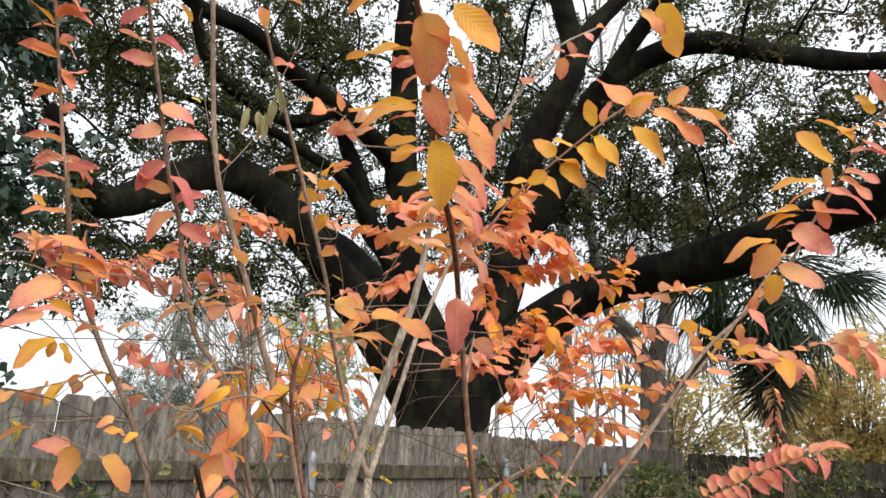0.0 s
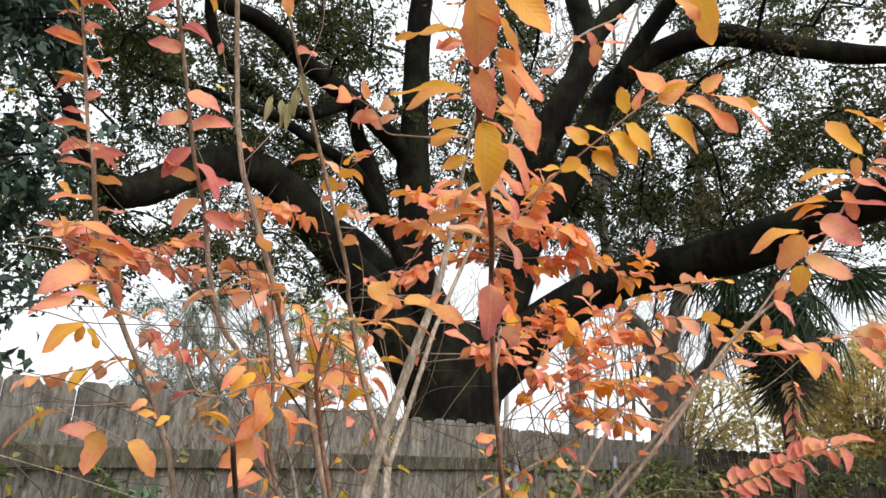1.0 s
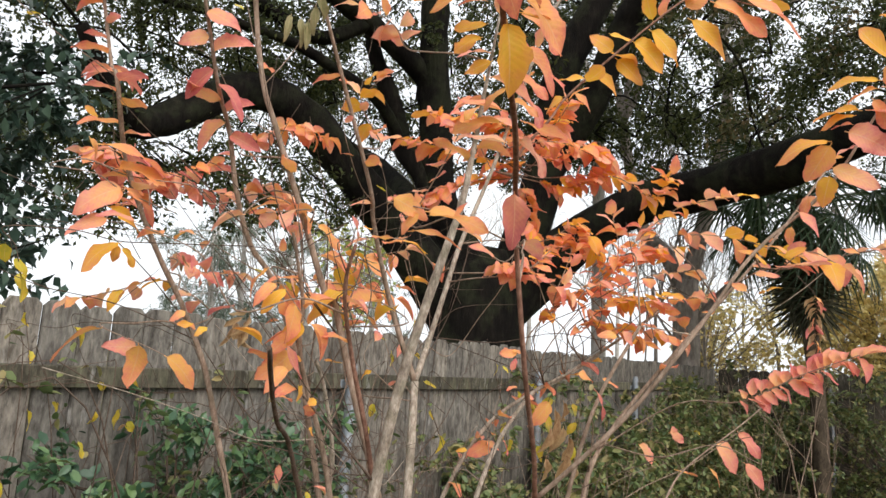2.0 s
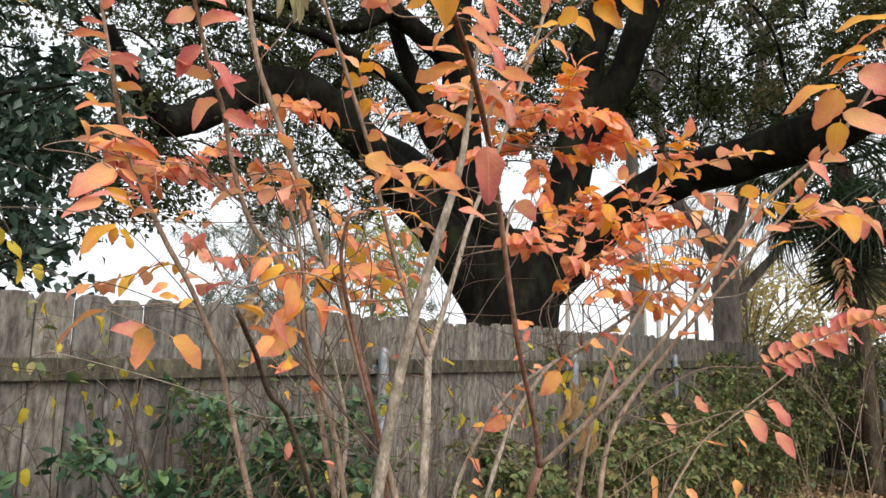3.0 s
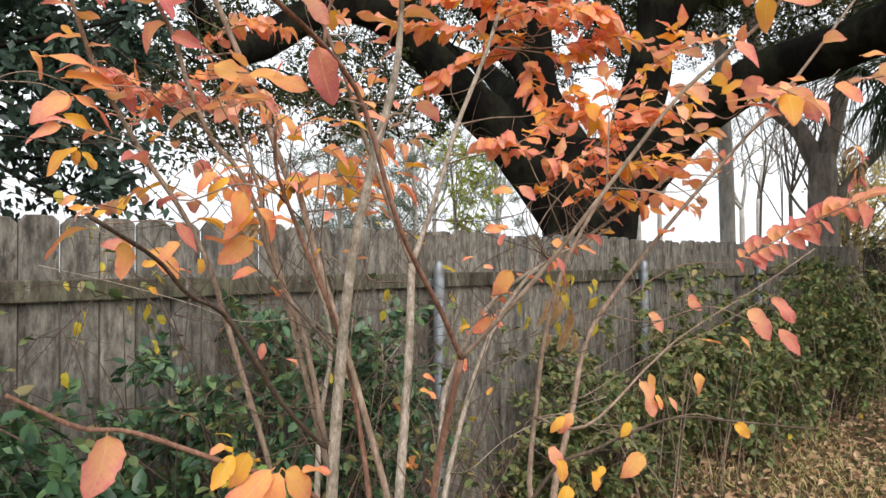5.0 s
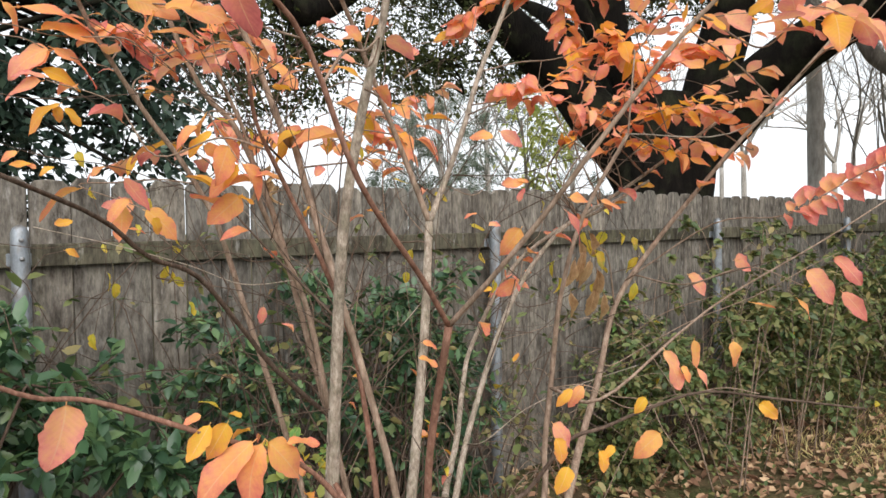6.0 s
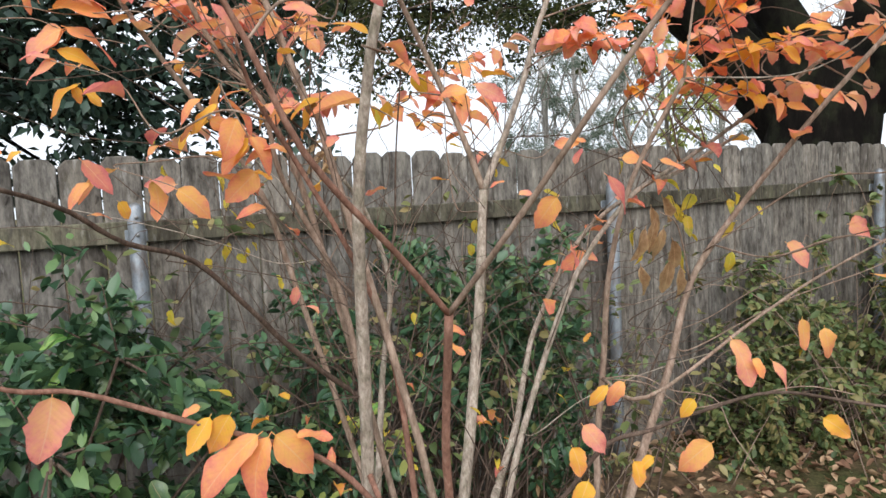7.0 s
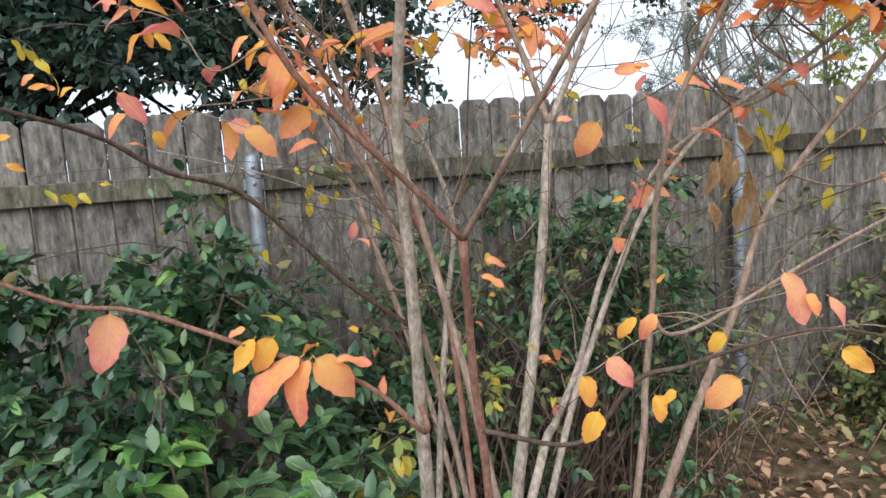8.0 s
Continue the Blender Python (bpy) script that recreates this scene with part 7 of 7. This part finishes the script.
leafy(ob, pts, 18, 0.0492, ('orange', 'gold', 'peach'), seed=81, start=0.55, joined=True, flat=0.45, droop=0.12)
pts = [(0.840, 1.760, 1.680), (0.752, 1.739, 1.729), (0.778, 1.681, 1.812), (0.830, 1.576, 1.840)]
ob = stem("twig", pts, 0.003, 0.0015, STEM_TAN, sides=6)
leafy(ob, pts, 20, 0.0451, ('orange', 'gold', 'peach'), seed=82, start=0.4, joined=True, flat=0.45, droop=0.12)
pts = [(0.799, 1.979, 2.191), (0.732, 1.946, 2.205), (0.807, 1.835, 2.221), (0.887, 1.732, 2.185)]
ob = stem("twig", pts, 0.003, 0.0015, STEM_TAN, sides=6)
leafy(ob, pts, 23, 0.0492, ('orange', 'pink', 'peach'), seed=84, start=0.4, joined=True, flat=0.45, droop=0.12)
pts = [(0.480, 2.069, 1.806), (0.471, 2.203, 1.832), (0.517, 2.332, 1.835), (0.520, 2.481, 1.823), (0.618, 2.417, 1.866), (0.719, 2.357, 1.807)]
ob = stem("twig", pts, 0.003, 0.0015, STEM_TAN, sides=6)
leafy(ob, pts, 18, 0.0451, ('orange', 'pink', 'peach'), seed=86, start=0.64, joined=True, flat=0.45, droop=0.12)
pts = [(0.127, 2.011, 1.948), (0.135, 2.067, 1.964), (0.148, 2.121, 1.963), (0.141, 2.183, 1.968), (0.197, 2.153, 1.991), (0.251, 2.144, 1.931)]
ob = stem("twig", pts, 0.003, 0.0015, STEM_TAN, sides=6)
leafy(ob, pts, 11, 0.0492, ('orange', 'pink', 'peach'), seed=87, start=0.64, joined=True, flat=0.45, droop=0.12)
pts = [(0.314, 2.071, 1.569), (0.340, 2.200, 1.600), (0.335, 2.300, 1.680), (0.333, 2.360, 1.740)]
ob = stem("twig", pts, 0.002, 0.0012, STEM_DARK, sides=6)
add_leaf(ob, "brown", (0.319, 2.341, 1.731), (0.21, 0.47, -0.65), (-0.33, -1.07, 0.75), 0.05, 2)
add_leaf(ob, "brown", (0.362, 2.370, 1.713), (-0.48, 0.7, -0.6), (-1.04, -0.65, -0.4), 0.05, 4)
add_leaf(ob, "brown", (0.322, 2.356, 1.722), (0.28, -0.13, -0.99), (0.25, -0.1, -0.69), 0.05, 5)
add_leaf(ob, "brown", (0.328, 2.347, 1.732), (-0.64, -0.09, -0.72), (-0.18, -1.23, 0.06), 0.05, 6)
add_leaf(ob, "brown", (0.313, 2.341, 1.739), (-0.55, 0.49, -0.34), (-1.2, -0.44, -0.36), 0.05, 8)
add_leaf(ob, "brown", (0.334, 2.366, 1.699), (-0.12, -0.23, -0.22), (-0.71, -0.16, -0.36), 0.05, 9)
add_leaf(ob, "brown", (0.327, 2.350, 1.761), (0.28, 1.12, -0.38), (0.51, -0.1, -0.06), 0.05, 10)
add_leaf(ob, "brown", (0.332, 2.389, 1.728), (0.09, -0.11, -0.4), (-0.22, -0.69, 0.45), 0.05, 0)
add_leaf(ob, "brown", (0.335, 2.349, 1.751), (-0.65, -0.7, -1.34), (0.58, -0.82, -0.28), 0.05, 1)
add_leaf(ob, "brown", (0.313, 2.373, 1.716), (-0.64, 0.21, -1.3), (-0.19, -0.6, 0.03), 0.05, 2)
add_leaf(ob, "brown", (0.332, 2.389, 1.726), (-0.63, -1.02, -0.8), (-0.21, -0.44, 0.02), 0.05, 4)
add_leaf(ob, "brown", (0.324, 2.352, 1.726), (0.08, -0.29, -0.65), (1.14, -0.31, -0.65), 0.05, 5)
pts = [(1.131, 1.341, 1.917), (1.257, 1.320, 1.876), (1.312, 1.327, 1.809), (1.348, 1.332, 1.726)]
ob = stem("twig", pts, 0.0022, 0.0012, STEM_DARK, sides=6)
leafy(ob, pts, 26, 0.036, ("crimson", "brown", "orange", "brown"), seed=140, start=0.3, droop=0.5, flat=0.6)
# fine leafless twigs
pts = [(0.639, 1.887, 1.457), (0.657, 1.859, 1.437), (0.711, 1.822, 1.454), (0.791, 1.760, 1.499), (0.871, 1.683, 1.531)]
ob = stem("twig", pts, 0.0017, 0.0015, STEM_DARK, sides=6)
pts = [(0.681, 1.691, 1.346), (0.740, 1.775, 1.338), (0.805, 1.727, 1.376), (0.870, 1.672, 1.430), (0.942, 1.592, 1.465)]
ob = stem("twig", pts, 0.0017, 0.0015, STEM_TAN, sides=6)
pts = [(0.499, 1.654, 1.334), (0.519, 1.686, 1.337), (0.604, 1.627, 1.353), (0.664, 1.581, 1.378), (0.721, 1.536, 1.433)]
ob = stem("twig", pts, 0.0017, 0.0015, STEM_DARK, sides=6)
pts = [(0.506, 1.886, 1.184), (0.480, 1.794, 1.219), (0.551, 1.768, 1.270), (0.644, 1.715, 1.314), (0.723, 1.654, 1.341)]
ob = stem("twig", pts, 0.0017, 0.0015, STEM_PALE, sides=6)
pts = [(0.499, 1.654, 1.334), (0.529, 1.602, 1.343), (0.549, 1.563, 1.330), (0.569, 1.512, 1.327), (0.584, 1.482, 1.288), (0.585, 1.456, 1.238), (0.590, 1.444, 1.226)]
ob = stem("twig", pts, 0.0017, 0.0015, STEM_TAN, sides=6)
pts = [(0.499, 1.654, 1.334), (0.512, 1.579, 1.335), (0.511, 1.497, 1.333), (0.561, 1.456, 1.348), (0.611, 1.405, 1.355), (0.645, 1.362, 1.350)]
ob = stem("twig", pts, 0.0017, 0.0015, STEM_TAN, sides=6)
pts = [(0.506, 1.886, 1.184), (0.484, 1.785, 1.202), (0.426, 1.796, 1.153), (0.396, 1.784, 1.098)]
ob = stem("twig", pts, 0.0017, 0.0015, STEM_DARK, sides=6)
pts = [(0.173, 1.965, 1.558), (0.105, 1.954, 1.558), (0.037, 1.918, 1.577), (-0.011, 1.899, 1.559), (-0.061, 1.902, 1.603), (-0.116, 1.900, 1.662)]
ob = stem("twig", pts, 0.0017, 0.0015, STEM_DARK, sides=6)
pts = [(0.226, 1.949, 1.363), (0.117, 1.960, 1.351), (0.051, 1.980, 1.404), (0.013, 1.979, 1.381)]
ob = stem("twig", pts, 0.0017, 0.0015, STEM_DARK, sides=6)
pts = [(0.214, 1.959, 1.445), (0.165, 2.069, 1.438), (0.062, 2.078, 1.388), (-0.019, 2.075, 1.339)]
ob = stem("twig", pts, 0.0017, 0.0015, STEM_DARK, sides=6)
pts = [(0.334, 2.072, 1.513), (0.368, 2.125, 1.511), (0.388, 2.120, 1.576), (0.351, 2.132, 1.644)]
ob = stem("twig", pts, 0.0017, 0.0015, STEM_TAN, sides=6)
pts = [(0.505, 2.010, 1.461), (0.456, 2.026, 1.411), (0.439, 2.037, 1.434)]
ob = stem("twig", pts, 0.0017, 0.0015, STEM_PALE, sides=6)
pts = [(0.157, 2.021, 1.673), (0.217, 2.018, 1.705), (0.178, 2.033, 1.802), (0.154, 2.033, 1.886)]
ob = stem("twig", pts, 0.0017, 0.0015, STEM_TAN, sides=6)
pts = [(0.662, 1.881, 1.493), (0.544, 1.857, 1.586), (0.611, 1.774, 1.655), (0.675, 1.677, 1.698), (0.724, 1.574, 1.796)]
ob = stem("twig", pts, 0.0017, 0.0015, STEM_DARK, sides=6)
pts = [(0.691, 1.693, 1.372), (0.620, 1.733, 1.389), (0.682, 1.651, 1.446), (0.769, 1.500, 1.513), (0.827, 1.360, 1.556)]
ob = stem("twig", pts, 0.0017, 0.0015, STEM_DARK, sides=6)
pts = [(0.346, 2.074, 1.451), (0.342, 2.041, 1.453), (0.256, 2.114, 1.549), (0.191, 2.158, 1.643), (0.123, 2.194, 1.712)]
ob = stem("twig", pts, 0.0017, 0.0015, STEM_PALE, sides=6)
pts = [(0.191, 1.964, 1.521), (0.136, 2.070, 1.513), (0.058, 2.117, 1.548), (-0.047, 2.168, 1.583), (-0.166, 2.213, 1.626)]
ob = stem("twig", pts, 0.0017, 0.0015, STEM_PALE, sides=6)
pts = [(0.569, 2.019, 1.699), (0.674, 2.019, 1.686), (0.717, 1.971, 1.771), (0.752, 1.918, 1.866), (0.748, 1.896, 1.960)]
ob = stem("twig", pts, 0.0017, 0.0015, STEM_TAN, sides=6)
pts = [(0.569, 2.019, 1.699), (0.616, 2.068, 1.700), (0.583, 2.084, 1.788), (0.556, 2.087, 1.885)]
ob = stem("twig", pts, 0.0017, 0.0015, STEM_TAN, sides=6)
pts = [(0.779, 1.828, 1.624), (0.719, 1.788, 1.667), (0.758, 1.698, 1.766), (0.753, 1.682, 1.864)]
ob = stem("twig", pts, 0.0017, 0.0015, STEM_DARK, sides=6)
pts = [(0.580, 2.020, 1.720), (0.656, 1.894, 1.714), (0.722, 1.775, 1.741), (0.784, 1.646, 1.718)]
ob = stem("twig", pts, 0.0017, 0.0015, STEM_DARK, sides=6)
pts = [(0.912, 1.773, 1.688), (0.906, 1.855, 1.754), (0.946, 1.754, 1.837), (1.002, 1.593, 1.876)]
ob = stem("twig", pts, 0.0017, 0.0015, STEM_TAN, sides=6)
pts = [(0.540, 1.520, 1.750), (0.685, 1.546, 1.743), (0.666, 1.573, 1.864), (0.643, 1.588, 1.965)]
ob = stem("twig", pts, 0.0017, 0.0015, STEM_DARK, sides=6)
pts = [(0.779, 1.828, 1.624), (0.680, 1.809, 1.735), (0.724, 1.710, 1.812), (0.764, 1.597, 1.864), (0.803, 1.487, 1.832)]
ob = stem("twig", pts, 0.0017, 0.0015, STEM_DARK, sides=6)
pts = [(0.540, 1.520, 1.750), (0.625, 1.398, 1.745), (0.644, 1.283, 1.817), (0.647, 1.177, 1.905)]
ob = stem("twig", pts, 0.0017, 0.0015, STEM_PALE, sides=6)
pts = [(0.007, 2.263, 1.875), (-0.022, 2.419, 1.884), (-0.007, 2.589, 1.914), (-0.037, 2.721, 1.908), (0.021, 2.726, 1.764), (0.065, 2.722, 1.550), (0.026, 2.716, 1.365)]
ob = stem("twig", pts, 0.0012, 0.0015, STEM_DARK, sides=6)
leafy(ob, pts, 4, 0.04, ('yellow',), seed=114, start=0.6, droop=0.5)
pts = [(0.128, 2.273, 1.705), (0.147, 2.364, 1.709), (0.150, 2.512, 1.716), (0.140, 2.628, 1.721), (0.145, 2.750, 1.727), (0.201, 2.737, 1.610), (0.232, 2.727, 1.558), (0.216, 2.728, 1.477)]
ob = stem("twig", pts, 0.0012, 0.0015, STEM_DARK, sides=6)
leafy(ob, pts, 3, 0.04, ('yellow',), seed=115, start=0.66, droop=0.5)
pts = [(0.569, 2.019, 1.699), (0.648, 2.170, 1.706), (0.621, 2.194, 1.593), (0.601, 2.204, 1.506)]
ob = stem("twig", pts, 0.0012, 0.0015, STEM_DARK, sides=6)
leafy(ob, pts, 3, 0.04, ('yellow',), seed=116, start=0.47, droop=0.5)
pts = [(0.800, 1.835, 1.624), (0.845, 1.992, 1.688), (0.859, 1.980, 1.568), (0.868, 1.963, 1.475)]
ob = stem("twig", pts, 0.0012, 0.0015, STEM_DARK, sides=6)
leafy(ob, pts, 3, 0.04, ('yellow',), seed=117, start=0.47, droop=0.5)
pts = [(0.851, 1.811, 1.647), (0.948, 1.876, 1.631), (0.931, 1.896, 1.553), (0.919, 1.904, 1.475)]
ob = stem("twig", pts, 0.0012, 0.0015, STEM_DARK, sides=6)
leafy(ob, pts, 4, 0.04, ('yellow',), seed=118, start=0.47, droop=0.5)
pts = [(0.144, 2.270, 1.668), (0.157, 2.474, 1.694), (0.132, 2.481, 1.553), (0.153, 2.477, 1.499)]
ob = stem("twig", pts, 0.0012, 0.0015, STEM_DARK, sides=6)
leafy(ob, pts, 3, 0.04, ('yellow',), seed=119, start=0.47, droop=0.5)
pts = [(0.851, 1.811, 1.647), (0.876, 1.884, 1.655), (0.911, 1.943, 1.649), (0.923, 1.936, 1.585), (0.941, 1.920, 1.551)]
ob = stem("twig", pts, 0.0012, 0.0015, STEM_DARK, sides=6)
leafy(ob, pts, 5, 0.04, ('yellow',), seed=120, start=0.6, droop=0.5)
pts = [(0.871, 1.799, 1.660), (0.932, 1.830, 1.642), (0.997, 1.868, 1.608), (1.017, 1.849, 1.549), (1.008, 1.853, 1.473)]
ob = stem("twig", pts, 0.0012, 0.0015, STEM_DARK, sides=6)
leafy(ob, pts, 3, 0.04, ('yellow',), seed=121, start=0.6, droop=0.5)
pts = [(0.700, 1.920, 1.540), (0.706, 1.998, 1.581), (0.753, 2.076, 1.614), (0.766, 2.167, 1.642), (0.785, 2.158, 1.562), (0.811, 2.139, 1.482)]
ob = stem("twig", pts, 0.0012, 0.0015, STEM_DARK, sides=6)
leafy(ob, pts, 3, 0.04, ('yellow',), seed=122, start=0.68, droop=0.5)
pts = [(0.062, 1.926, 1.817), (-0.010, 1.942, 1.824), (-0.071, 1.967, 1.819), (-0.143, 1.984, 1.812), (-0.208, 1.999, 1.802), (-0.267, 2.013, 1.812), (-0.341, 2.035, 1.801), (-0.323, 2.044, 1.777), (-0.298, 2.054, 1.744)]
ob = stem("twig", pts, 0.0012, 0.0015, STEM_DARK, sides=6)
leafy(ob, pts, 4, 0.04, ('yellow',), seed=123, start=0.8, droop=0.5)
pts = [(0.173, 2.261, 1.585), (0.069, 2.287, 1.580), (-0.038, 2.328, 1.594), (-0.138, 2.361, 1.587), (-0.224, 2.374, 1.591), (-0.347, 2.415, 1.593), (-0.434, 2.445, 1.582), (-0.377, 2.457, 1.548), (-0.312, 2.469, 1.567)]
ob = stem("twig", pts, 0.0012, 0.0015, STEM_DARK, sides=6)
leafy(ob, pts, 4, 0.04, ('yellow',), seed=124, start=0.8, droop=0.5)
pts = [(0.128, 2.273, 1.705), (0.101, 2.379, 1.709), (0.143, 2.555, 1.708), (0.153, 2.695, 1.703), (0.155, 2.833, 1.693), (0.162, 3.016, 1.706), (0.193, 3.158, 1.703), (0.276, 3.123, 1.599), (0.324, 3.095, 1.486), (0.378, 3.057, 1.392)]
ob = stem("twig", pts, 0.0012, 0.0015, STEM_DARK, sides=6)
leafy(ob, pts, 3, 0.04, ('yellow',), seed=125, start=0.73, droop=0.5)
pts = [(0.137, 3.182, 1.639), (0.169, 3.168, 1.548), (0.187, 3.155, 1.457)]
ob = stem("twig", pts, 0.0012, 0.0015, STEM_DARK, sides=6)
leafy(ob, pts, 2, 0.04, ('yellow',), seed=126, start=0.2, droop=0.5)
pts = [(0.912, 1.773, 1.688), (0.995, 1.851, 1.699), (1.113, 1.953, 1.717), (1.237, 2.059, 1.694), (1.317, 2.183, 1.689), (1.426, 2.287, 1.693), (1.534, 2.378, 1.683), (1.564, 2.326, 1.584), (1.601, 2.256, 1.528)]
ob = stem("twig", pts, 0.0012, 0.0015, STEM_DARK, sides=6)
leafy(ob, pts, 3, 0.04, ('yellow',), seed=127, start=0.8, droop=0.5)


# short side twigs on every stem
g = random.Random(31)
for pts in list(STEMS):
    c = [p for p in curve_points(pts, 6) if p.z > 0.9 and p.y > 1.78]
    for _ in range(8 if len(c) > 8 else 0):
        j = g.randrange(2, len(c) - 1)
        t = (c[j] - c[j - 1]).normalized()
        d = t * 0.7 + Vector((g.gauss(0, 0.6), g.uniform(-0.15, 0.7), g.gauss(0.2, 0.3)))
        n = g.uniform(0.08, 0.40) / d.length
        p = [c[j], c[j] + d * n * 0.4 + Vector((g.gauss(0, 0.012), 0, g.gauss(0, 0.012))), c[j] + d * n * 0.75 + Vector((g.gauss(0, 0.02), 0, g.gauss(0, 0.02))), c[j] + d * n + Vector((g.gauss(0, 0.03), 0, g.gauss(0.01, 0.03)))]
        ob = stem("twig", p, 0.0018, 0.0008, g.choice((STEM_DARK, STEM_TAN, STEM_DARK)), sides=5, per=4)
        if g.random() < 0.25:
            leafy(ob, p, g.choice((2, 3)), 0.032, ("orange", "gold", "pink", "yellow"), start=0.5, seed=g.randrange(999))

# long thin bare twigs that arch through the middle of the shrub
for pts in list(STEMS):
    c = [p for p in curve_points(pts, 6) if 1.0 < p.z < 1.75 and p.y > 1.8]
    for _ in range(3 if len(c) > 4 else 0):
        j = g.randrange(1, len(c) - 1)
        d = Vector((g.gauss(0.15, 0.5), g.uniform(-0.1, 0.6), g.uniform(0.1, 0.8))).normalized()
        n = g.uniform(0.3, 0.6)
        p = [c[j], c[j] + d * n * 0.35 + Vector((0, 0, 0.02)), c[j] + d * n * 0.7 + Vector((g.gauss(0, 0.03), 0, g.gauss(0.02, 0.02))), c[j] + d * n + Vector((g.gauss(0, 0.06), 0, g.gauss(-0.03, 0.05)))]
        stem("twig", p, 0.0021, 0.0009, STEM_DARK, sides=5, per=4)
        for k in (1, 2):
            e = Vector((g.gauss(0, 0.08), g.gauss(0.03, 0.05), g.uniform(-0.02, 0.14)))
            stem("twig", [p[k], p[k] + e * 0.5 + Vector((g.gauss(0, 0.01), 0, 0)), p[k] + e], 0.0014, 0.0007, STEM_DARK, sides=4, per=3)

# ---- fences, with their pickets ----
build_fence("wood_fence", "weathered grey picket fence with a mossy rail and steel posts", (-3.713, 4.0, 0), (11.25, 4.0, 0), [1.32, 3.758, 6.173, 8.583, 11.0, 13.42], FENCE)
build_fence("side_fence", "weathered picket fence along the far side of the yard, darkened for shade", (11.3, 3.97, 0), (11.3, -3.5, 0), [1.6, 4.0, 6.4], SHADEFENCE)
